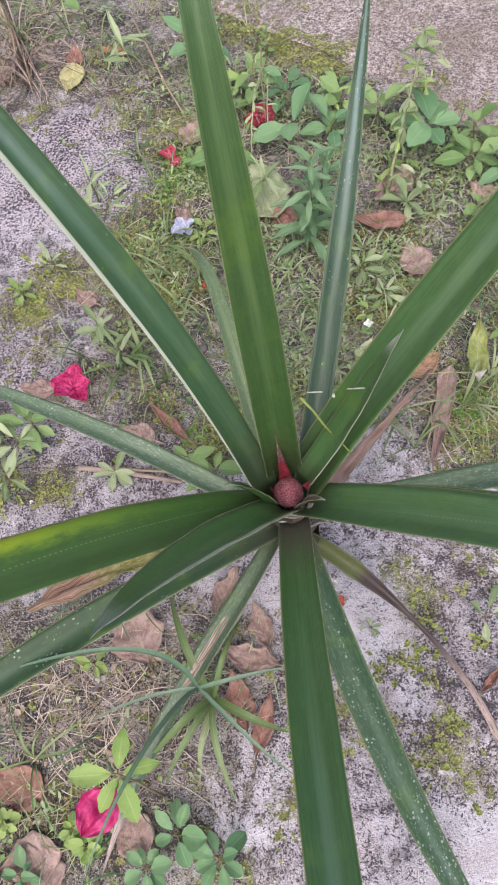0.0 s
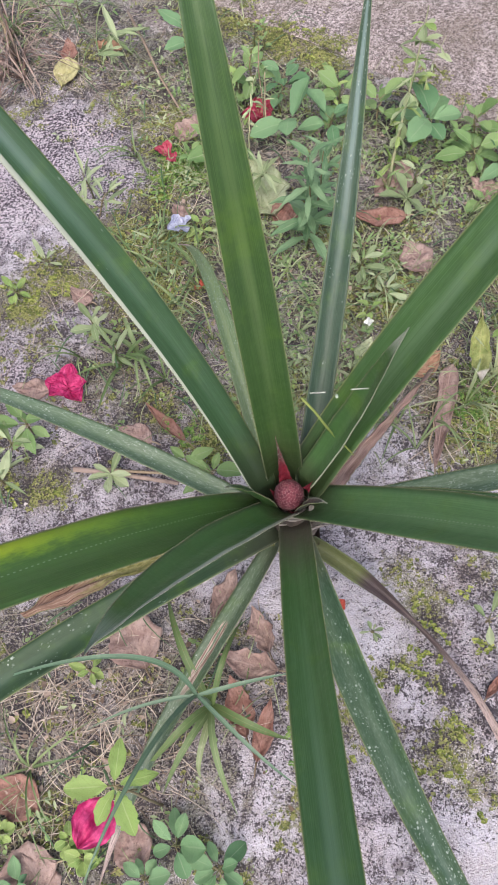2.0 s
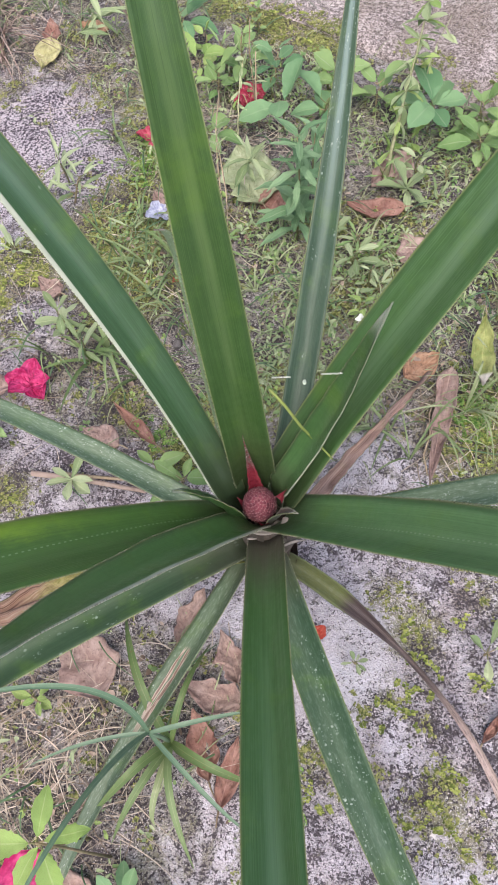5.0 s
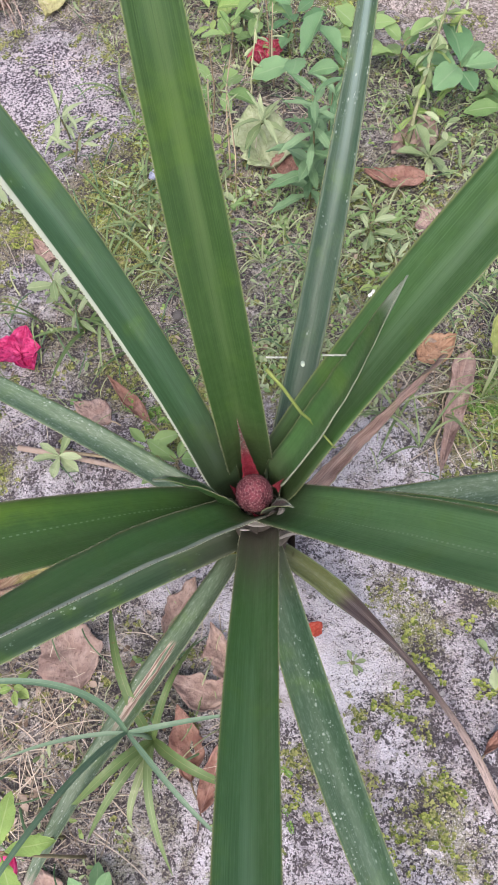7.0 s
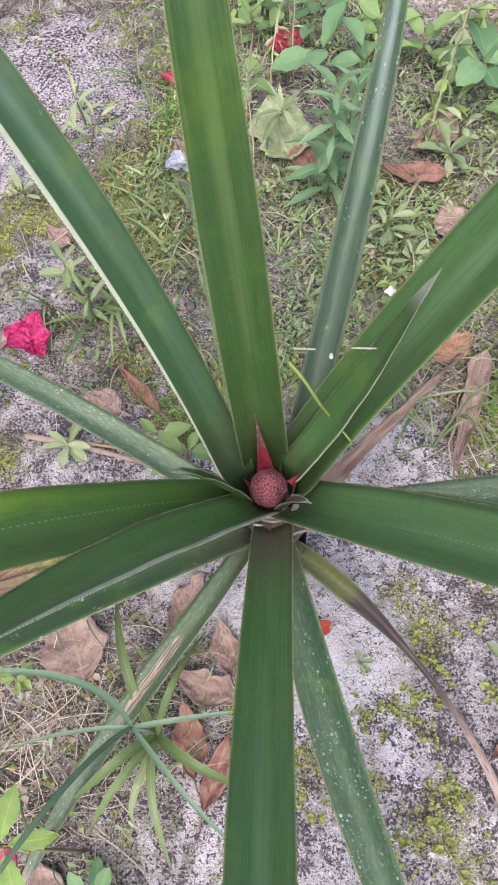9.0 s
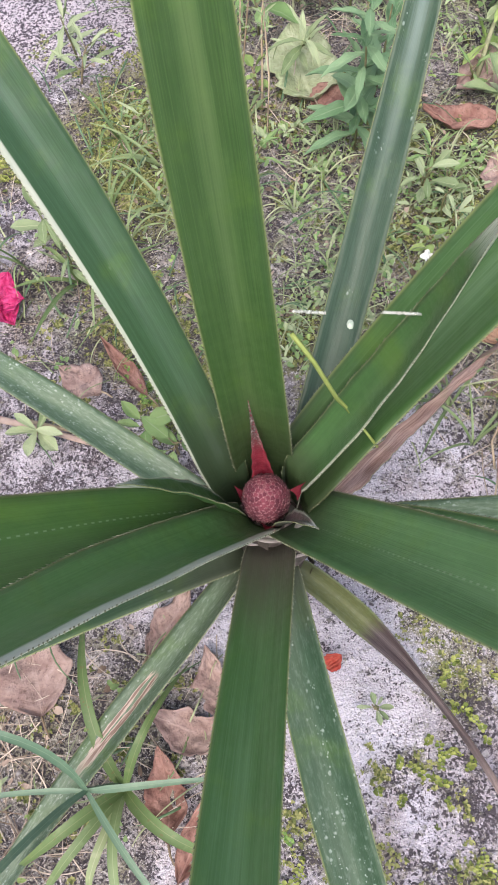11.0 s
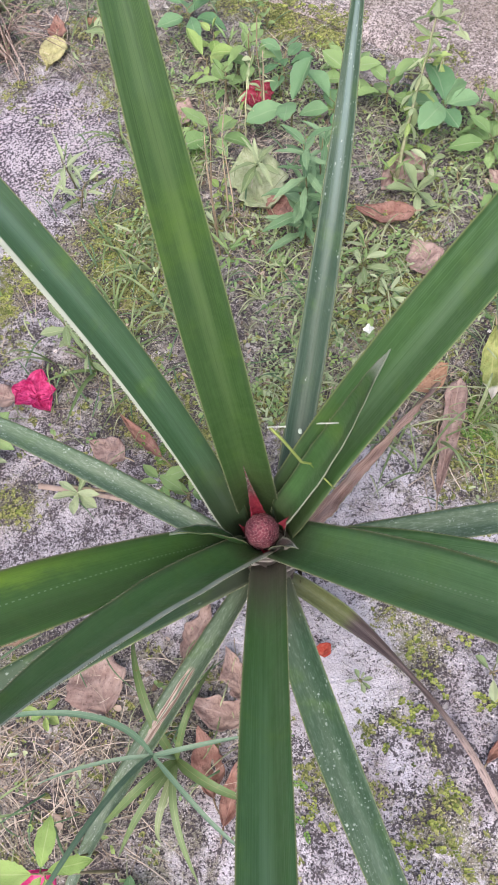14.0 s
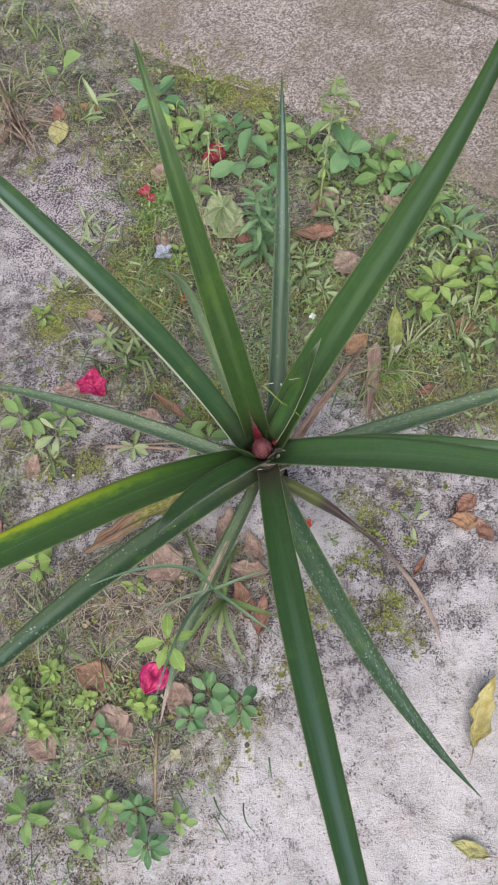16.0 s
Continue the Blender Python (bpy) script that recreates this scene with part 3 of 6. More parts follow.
def bezier(p0, p1, p2, p3, s):
    return p0 * (1 - s) ** 3 + p1 * 3 * s * (1 - s) ** 2 + p2 * 3 * s * s * (1 - s) + p3 * s ** 3


def tube(points, radii, sides=6):
    """A bmesh tube along a line of points."""
    bm = bmesh.new()
    rings = []
    for k, p in enumerate(points):
        t = (points[min(k + 1, len(points) - 1)] - points[max(k - 1, 0)]).normalized()
        a = t.orthogonal().normalized()
        b = t.cross(a)
        rings.append([bm.verts.new(p + radii[k] * (math.cos(q) * a + math.sin(q) * b)) for q in (2 * math.pi * i / sides for i in range(sides))])
    for r0, r1 in zip(rings, rings[1:]):
        for i in range(sides):
            bm.faces.new((r0[i], r0[(i + 1) % sides], r1[(i + 1) % sides], r1[i]))
    bm.faces.new(rings[0][::-1])
    bm.faces.new(rings[-1])
    return bm


# ---- the ground: one sheet to the horizon ----
HUMUS = (  # x, y, radius, amount: where plant litter and green film cover the sand
    (0.20, 0.78, 0.26, 0.75), (0.10, 1.10, 0.22, 0.6), (0.42, 1.02, 0.20, 0.7), (0.48, 0.66, 0.20, 0.75), (-0.02, 0.88, 0.16, 0.75),
    (-0.12, 0.64, 0.13, 0.55), (-0.30, 1.45, 0.25, 0.9), (-0.25, 1.72, 0.18, 0.9), (-0.15, 0.20, 0.15, 0.85), (-0.30, 0.05, 0.22, 0.5), (-0.10, 0.0, 0.15, 0.45),
    (-0.40, 0.60, 0.14, 0.6), (0.05, 1.40, 0.22, 0.7), (0.02, 0.22, 0.08, 0.45), (-0.5, 0.3, 0.2, 0.6), (-0.35, -0.25, 0.2, 0.3),
    (0.55, 0.45, 0.16, 0.5), (0.62, 0.8, 0.2, 0.7), (0.14, 0.60, 0.08, 0.6),
    (-0.06, 0.82, 0.09, 0.4), (-0.01, 0.625, 0.05, 0.6), (-0.07, 1.12, 0.06, 0.3))
MOSS = (  # x, y, radius, amount: moss
        (0.272, 0.265, 0.030, 1), (0.205, 0.185, 0.012, 0.6), (0.235, 0.195, 0.012, 0.5), (0.268, 0.170, 0.014, 0.5), (0.262, 0.085, 0.035, 0.7), (0.28, 0.105, 0.02, 0.6),
        (0.280, 1.262, 0.045, 3.0), (0.20, 1.30, 0.04, 2.5), (0.004, 1.035, 0.04, 3.0), (-0.222, 0.855, 0.04, 0.8), (-0.078, 0.951, 0.06, 0.7), (-0.001, 0.513, 0.03, 1.2),
        (0.150, 0.143, 0.03, 0.6), (0.381, 0.501, 0.05, 1), (0.259, 0.709, 0.05, 0.9), (-0.29, 0.81, 0.04, 0.8), (-0.16, 0.86, 0.05, 0.7), (-0.05, 0.87, 0.06, 1),
        (0.43, 0.55, 0.05, 1), (0.50, 0.46, 0.06, 1), (0.57, 0.43, 0.06, 0.8), (-0.21, 0.49, 0.03, 1), (-0.30, 0.50, 0.04, 0.8), (-0.23, 0.72, 0.03, 0.6))
MOSS += (
        (0.19, 0.12, 0.03, 0.5), (0.30, 0.05, 0.03, 0.5), (0.05, 1.43, 0.05, 0.8), (-0.10, 1.20, 0.04, 0.6), (-0.17, 1.33, 0.04, 0.6), (-0.26, 1.22, 0.03, 0.6),
        (-0.38, 0.12, 0.06, 0.8), (-0.22, 0.05, 0.05, 0.8), (0.34, 0.86, 0.05, 0.7), (0.31, 0.79, 0.04, 0.7), (0.09, 0.89, 0.04, 0.6), (0.08, 0.04, 0.03, 0.6),
        (0.52, 1.04, 0.06, 0.8), (0.44, 1.16, 0.05, 0.8), (-0.04, 1.11, 0.05, 0.6), (-0.42, 0.68, 0.06, 0.7), (0.25, 0.315, 0.03, 0.5), (0.36, 0.30, 0.03, 0.5), (-0.02, -0.03, 0.05, 0.4),
        (-0.086, 0.873, 0.05, 2.2), (-0.031, 0.826, 0.05, 1.8), (-0.257, 0.794, 0.025, 2.0), (-0.20, 0.835, 0.03, 1.4), (-0.233, 0.482, 0.02, 1.0), (-0.06, 0.60, 0.03, 1.2), (-0.09, 0.76, 0.05, 1.0), (-0.02, 1.16, 0.04, 1.2), (0.02, 0.53, 0.02, 1.5))
MOSS += ((-0.055, 0.830, 0.05, 2.0), (-0.075, 0.900, 0.05, 2.0), (-0.020, 0.890, 0.05, 1.6), (-0.035, 0.780, 0.04, 1.5), (0.310, 0.720, 0.05, 1.8), (0.335, 0.760, 0.05, 1.4), (0.390, 0.500, 0.05, 1.6), (0.030, 0.560, 0.03, 1.2),
         (0.195, 1.325, 0.035, 2.5), (0.13, 1.375, 0.04, 2.0), (0.275, 1.242, 0.022, 2.0), (0.52, 0.70, 0.07, 1.5), (0.58, 0.60, 0.07, 1.5), (0.50, 0.54, 0.06, 1.5), (0.24, 0.86, 0.05, 1.2), (0.140, 0.600, 0.04, 1.3), (0.060, 0.570, 0.03, 1.2), (0.220, 0.580, 0.04, 0.8))
BARE = ((-0.15, 1.06, 0.13, -0.9), (-0.28, 0.80, 0.12, -0.6), (-0.20, 0.50, 0.10, -0.3), (0.285, 0.255, 0.05, 0.30), (0.265, 0.10, 0.05, 0.25), (0.24, 0.19, 0.05, 0.2))  # litter swept away, or a brown film without growth
PEPPER = ((-0.20, 1.13, 0.10, 1.0), (-0.13, 1.03, 0.07, 0.9), (-0.26, 1.07, 0.08, 0.9), (-0.31, 0.95, 0.07, 0.6), (-0.27, 0.665, 0.06, 0.7))
CLEAN = (  # x, y, radius, amount: pale sand with few specks (below nought: more specks)
    (0.26, 0.10, 0.13, -0.15), (0.40, 0.17, 0.14, -0.1), (0.13, 0.04, 0.09, -0.3), (-0.19, 0.50, 0.12, -0.5), (-0.27, 0.76, 0.13, -0.5), (-0.21, 0.62, 0.06, 0.45), (-0.28, 1.15, 0.12, -0.3),
    (-0.19, 1.15, 0.12, -0.20), (-0.30, 0.93, 0.07, 0.3), (0.37, -0.12, 0.17, 1.0), (-0.18, -0.24, 0.16, 0.6), (0.06, -0.14, 0.13, 0.8), (0.19, 0.235, 0.06, 1.4), (0.22, 0.285, 0.06, 0.5), (0.28, 0.22, 0.06, -0.45), (0.275, 0.14, 0.06, -0.35),
    (0.08, 0.31, 0.07, 0.7), (0.22, 0.46, 0.06, 0.6), (0.50, -0.30, 0.30, 0.9), (-0.23, 0.78, 0.06, 0.4), (0.12, -0.42, 0.26, 0.8),
    (-0.15, 1.03, 0.10, -0.10), (-0.10, 0.93, 0.08, -0.3), (-0.16, 0.46, 0.05, 0.35), (0.36, 0.40, 0.06, 0.3), (0.15, 0.88, 0.03, 0.5))


def graded(lo, hi, step, far):
    """Line positions: even between lo and hi, ever wider out to far."""
    inner = list(np.arange(lo, hi + step / 2, step))
    out, d = [], step
    while sum(out) < far:
        d *= 1.35
        out.append(d)
    left = [lo - sum(out[:k + 1]) for k in range(len(out))][::-1]
    right = [hi + sum(out[:k + 1]) for k in range(len(out))]
    return left + inner + right


def build_ground():
    xs, ys = graded(-0.8, 1.1, 0.008, 300.0), graded(-0.7, 1.9, 0.008, 300.0)
    verts = [(x, y, ground_z(x, y) if abs(x) < 3 and abs(y) < 4 else 0.0) for y in ys for x in xs]
    w = len(xs)
    faces = [(j * w + i, j * w + i + 1, (j + 1) * w + i + 1, (j + 1) * w + i) for j in range(len(ys) - 1) for i in range(w - 1)]
    me = raw_mesh("ground", verts, faces, M_GROUND)
    x, y = np.array([v[0] for v in verts]), np.array([v[1] for v in verts])
    drift = np.array([0.3 * noise.noise((a * 1.7, b * 1.7, 6.0)) for a, b, _ in verts])
    # beyond the plant the values drift to those of the wider yard
    away = np.clip((np.hypot(x - 0.12, y - 0.55) - 0.75) / 1.2, 0.0, 1.0)
    for name, spots, far in (("humus", HUMUS + BARE, 0.5), ("clean", CLEAN, 0.1), ("mossy", MOSS, 0.1), ("pepper", PEPPER, 0.1)):
        near = np.minimum(1.3, sum(a * np.exp(-((x - cx) ** 2 + (y - cy) ** 2) / (r * r)) for cx, cy, r, a in spots))
        me.attributes.new(name, "FLOAT", "POINT").data.foreach_set("value", near + (far + drift - near) * away)
    tagged(new("ground", me), "pale sandy ground with black lichen specks, moss and litter", "ground", kind="structure")


build_ground()


def build_pavement():
    """A worn concrete slab whose edge runs aslant behind the plant; broken, uneven edge."""
    a0, along, across = Vector((0.34, 1.195)), Vector((0.735, -0.678)), Vector((0.678, 0.735))
    us = sorted([-30, -8, -3] + list(np.arange(-1.0, 1.6, 0.02)) + [0.163, 0.167, 0.173, 0.177] + [3, 8, 30])
    vs = [0.0, 0.006, 0.02, 0.05, 0.1, 0.2, 0.3, 0.36, 0.40, 0.42, 0.432, 0.44, 0.447, 0.454, 0.462, 0.475, 0.5, 0.53, 0.56, 0.6, 0.7, 0.8, 1.6, 4.0, 12.0]
    verts, faces, dirt = [], [], []
    for j, v in enumerate(vs):
        for u in us:
            wob = 0.035 * noise.noise((u * 3.5, 1.7, 0)) + 0.012 * noise.noise((u * 14, 4.2, 0)) + 0.005 * noise.noise((u * 50, 9, 0))
            wob += 0.30 * min(0.6, max(0.0, -u - 0.45))
            p = a0 + along * u + across * (v + wob * max(0.0, 1 - v / 0.4))
            z = -0.02 if j == 0 else 0.010 + 0.003 * noise.noise((p.x * 9, p.y * 9, 0)) - (0.006 if j == 1 else 0.0)
            # a worn joint between slabs, along the edge and once across
            joint = max(0.0, 1 - abs(v - 0.447 - 0.010 * noise.noise((u * 7, 2.0, 0))) / 0.012) * min(1.0, max(0.0, (u - 0.02) / 0.12))
            joint = max(joint, max(0.0, 1 - abs(u - 0.17) / 0.009) * (1.0 if v > 0.447 else 0.0))
            verts.append((p.x, p.y, z - 0.011 * joint))
            dirt.append(joint)
    w = len(us)
    for j in range(len(vs) - 1):
        for i in range(w - 1):
            faces.append((j * w + i, j * w + i + 1, (j + 1) * w + i + 1, (j + 1) * w + i))
    me = raw_mesh("pavement", verts, faces, M_PAVE)
    me.attributes.new("dirt", "FLOAT", "POINT").data.foreach_set("value", dirt)
    tagged(new("pavement", me), "worn brownish grey concrete paving with exposed aggregate", "pavement", kind="structure")


build_pavement()


# ---- the pineapple plant ----
plant = thing("pineapple_plant", 0.118, 0.350, 0.0, "green pineapple plant with long spiny leaves and a small rosy fruit", "plant")
BASE = Vector((0.118, 0.350, 0.0))


def strap_leaf(p0, p1, p2, p3, half, twist0, twist1, power, material, label="", channel=0.38, wave=0.0015, spines=True, seed=1, thick=0.0016, narrow=0.0, torn=0.0):
    """A long channelled strap leaf along a curve, with its spiny margin as a part of its own."""
    pts = [Vector(p) - BASE for p in (p0, p1, p2, p3)]
    n, m = 60, 8
    head = pts[3] - pts[0]
    head.z = 0
    head.normalize()
    side0 = Vector((-head.y, head.x, 0))
    verts, uvs, faces = [], [], []
    rims = ([], [])
    for k in range(n + 1):
        s = max(0.0, (k - 6) / (n - 6))
        c = bezier(*pts, s)
        t = (bezier(*pts, min(1, s + 0.01)) - bezier(*pts, max(0, s - 0.01))).normalized()
        if k < 6:
            # the clasping base goes down along the stem
            f = (6 - k) / 6
            c = c.lerp(Vector((c.x * 0.75, c.y * 0.75, max(0.01, c.z - 0.06))), f)
        sd = (side0 - t * t.dot(side0)).normalized()
        nm = t.cross(sd)
        a = radians(twist0 + (twist1 - twist0) * s)
        sx, nx = math.cos(a) * sd + math.sin(a) * nm, -math.sin(a) * sd + math.cos(a) * nm
        w = max(0.0006, half * (1 - s ** power) * (0.85 + 0.15 * min(1, s / 0.3)))
        w *= 0.45 + 0.55 * min(1.0, k / 7)
        w *= 1 - narrow * min(1, max(0, (s - 0.23) / 0.22)) * (1 - 0.45 * max(0, (s - 0.6) / 0.4))
        for layer in (0, 1):
            for i in range(m + 1):
                q = i / m * 2 - 1
                und = wave * noise.noise((s * 9 + seed * 7.1, q * 1.3, seed)) * min(1, s * 5)
                down = thick * (1 - 0.7 * abs(q)) if layer else 0.0
                tear = 1 + torn * (noise.noise((s * 11, 5.0 * (q > 0), seed)) + 0.7 * noise.noise((s * 37, 3.0 * (q > 0), seed)))
                v = c - sx * (q * w * tear) + nx * (channel * w * abs(q) ** 1.45 + und - down)
                verts.append(v)
                uvs.append(((q + 1) / 2, s))
                if layer == 0 and i in (0, m):
                    rims[i // m].append((v, sx * (-1 if i else 1), t, w))
    row = 2 * (m + 1)
    for k in range(n):
        for i in range(m):
            a, b = k * row + i, (k + 1) * row + i
            faces.append((a, a + 1, b + 1, b))
            a, b = a + m + 1, b + m + 1
            faces.append((a, b, b + 1, a + 1))
        for i in (0, m):
            a, b = k * row + i, (k + 1) * row + i
            faces.append((a, b, b + m + 1, a + m + 1) if i == 0 else (a, a + m + 1, b + m + 1, b))
    ob = new("leaf", raw_mesh("leaf", verts, faces, material, uvs))
    ob.parent = plant
    if label:
        tagged(ob, label)
    if spines:
        rng = random.Random(seed)
        bm = bmesh.new()
        for rim in rims:
            d = 0.0
            for (v0, o0, t0, w0), (v1, o1, t1, w1) in zip(rim[6:], rim[7:-1]):
                gap = (v1 - v0).length
                while d < gap:
                    f = d / gap
                    v, o, t = v0.lerp(v1, f), o0.lerp(o1, f), t0
                    z = rng.uniform(0.7, 1.3) * min(1.0, w0 / 0.012)
                    up = t.cross(o) * 0.0003
                    tip = v + o * 0.0010 * z + t * 0.0013 * z
                    b0, b1 = v - t * 0.0007 * z - o * 0.0004, v + t * 0.0005 * z - o * 0.0004
                    q = [bm.verts.new(x) for x in (b0 + up, b1 + up, b1 - up, b0 - up, tip)]
                    for i in range(4):
                        bm.faces.new((q[i], q[(i + 1) % 4], q[4]))
                    d += rng.uniform(0.0022, 0.0042)
                d -= gap
        part("spiny_margin", bm, M_SPINE, ob, "pale spines along the leaf margin")
    return ob


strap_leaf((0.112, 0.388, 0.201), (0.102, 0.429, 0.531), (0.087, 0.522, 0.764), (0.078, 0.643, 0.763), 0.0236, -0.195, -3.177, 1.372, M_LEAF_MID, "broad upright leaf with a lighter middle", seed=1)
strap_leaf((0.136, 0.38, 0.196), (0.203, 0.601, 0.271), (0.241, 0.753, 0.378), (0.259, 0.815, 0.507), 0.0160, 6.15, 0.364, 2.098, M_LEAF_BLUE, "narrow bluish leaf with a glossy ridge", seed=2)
strap_leaf((0.136, 0.377, 0.199), (0.278, 0.485, 0.422), (0.439, 0.496, 0.651), (0.465, 0.54, 0.894), 0.0301, 7.402, 1.657, 1.658, M_LEAF_SHEEN, "long green leaf", seed=3)
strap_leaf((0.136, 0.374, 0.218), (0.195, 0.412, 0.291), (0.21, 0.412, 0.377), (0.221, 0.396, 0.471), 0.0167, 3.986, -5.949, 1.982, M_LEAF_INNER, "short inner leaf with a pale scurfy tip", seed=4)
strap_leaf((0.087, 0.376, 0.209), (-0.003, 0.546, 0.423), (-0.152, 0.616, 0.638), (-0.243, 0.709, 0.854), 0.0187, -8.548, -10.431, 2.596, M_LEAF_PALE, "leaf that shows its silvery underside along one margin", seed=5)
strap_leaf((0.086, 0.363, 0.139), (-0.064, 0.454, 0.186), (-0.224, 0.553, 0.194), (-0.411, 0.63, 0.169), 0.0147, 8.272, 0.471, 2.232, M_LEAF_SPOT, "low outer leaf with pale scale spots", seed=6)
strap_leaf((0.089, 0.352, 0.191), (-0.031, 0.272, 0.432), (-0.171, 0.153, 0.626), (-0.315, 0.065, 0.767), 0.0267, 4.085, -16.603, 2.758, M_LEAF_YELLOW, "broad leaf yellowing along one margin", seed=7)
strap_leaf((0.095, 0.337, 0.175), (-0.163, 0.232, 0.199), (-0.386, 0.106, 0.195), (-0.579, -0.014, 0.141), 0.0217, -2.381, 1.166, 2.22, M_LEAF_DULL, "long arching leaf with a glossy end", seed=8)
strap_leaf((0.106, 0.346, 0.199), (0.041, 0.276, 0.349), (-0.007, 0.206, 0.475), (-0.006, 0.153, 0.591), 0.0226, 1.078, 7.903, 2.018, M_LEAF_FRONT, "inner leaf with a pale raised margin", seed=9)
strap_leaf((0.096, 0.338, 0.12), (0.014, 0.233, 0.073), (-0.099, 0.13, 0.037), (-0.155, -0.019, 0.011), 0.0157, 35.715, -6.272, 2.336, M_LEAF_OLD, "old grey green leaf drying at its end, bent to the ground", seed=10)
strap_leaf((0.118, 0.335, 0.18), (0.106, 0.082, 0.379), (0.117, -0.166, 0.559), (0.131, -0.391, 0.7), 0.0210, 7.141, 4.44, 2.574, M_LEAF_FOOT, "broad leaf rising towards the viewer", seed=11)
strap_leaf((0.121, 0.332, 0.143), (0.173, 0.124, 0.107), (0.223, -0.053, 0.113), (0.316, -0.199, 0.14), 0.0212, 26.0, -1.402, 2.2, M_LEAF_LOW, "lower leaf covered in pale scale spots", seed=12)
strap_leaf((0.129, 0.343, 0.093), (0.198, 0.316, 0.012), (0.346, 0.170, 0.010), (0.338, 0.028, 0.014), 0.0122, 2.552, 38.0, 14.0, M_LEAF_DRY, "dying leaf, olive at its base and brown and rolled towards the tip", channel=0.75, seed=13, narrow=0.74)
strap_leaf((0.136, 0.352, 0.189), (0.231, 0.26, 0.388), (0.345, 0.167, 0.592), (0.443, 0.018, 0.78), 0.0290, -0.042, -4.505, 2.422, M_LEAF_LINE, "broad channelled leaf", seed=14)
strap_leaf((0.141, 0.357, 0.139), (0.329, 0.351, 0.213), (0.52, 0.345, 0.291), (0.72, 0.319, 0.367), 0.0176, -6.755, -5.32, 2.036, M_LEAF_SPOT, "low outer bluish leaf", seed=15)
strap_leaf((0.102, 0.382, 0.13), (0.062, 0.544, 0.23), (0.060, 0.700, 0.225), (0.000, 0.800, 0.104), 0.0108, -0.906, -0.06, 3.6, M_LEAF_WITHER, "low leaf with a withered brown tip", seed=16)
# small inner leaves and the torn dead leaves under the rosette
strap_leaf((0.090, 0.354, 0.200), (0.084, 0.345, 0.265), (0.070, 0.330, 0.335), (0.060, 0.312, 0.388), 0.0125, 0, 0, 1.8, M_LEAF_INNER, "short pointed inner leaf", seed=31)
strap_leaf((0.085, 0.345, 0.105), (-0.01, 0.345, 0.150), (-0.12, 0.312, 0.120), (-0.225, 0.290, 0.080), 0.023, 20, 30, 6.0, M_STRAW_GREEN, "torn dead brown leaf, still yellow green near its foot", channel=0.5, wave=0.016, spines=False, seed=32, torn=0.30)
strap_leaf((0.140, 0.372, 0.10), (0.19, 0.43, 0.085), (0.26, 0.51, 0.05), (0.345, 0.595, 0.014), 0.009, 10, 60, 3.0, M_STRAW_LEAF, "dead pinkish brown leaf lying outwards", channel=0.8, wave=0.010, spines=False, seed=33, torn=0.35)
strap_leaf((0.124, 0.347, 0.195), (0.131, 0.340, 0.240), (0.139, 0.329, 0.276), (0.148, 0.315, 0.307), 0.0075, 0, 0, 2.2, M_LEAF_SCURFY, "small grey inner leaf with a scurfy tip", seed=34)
strap_leaf((0.136, 0.354, 0.165), (0.22, 0.322, 0.265), (0.33, 0.280, 0.345), (0.58, 0.160, 0.420), 0.021, -6, 0, 2.4, M_LEAF_SHEEN, "glossy leaf partly hidden under a broader one", seed=35)


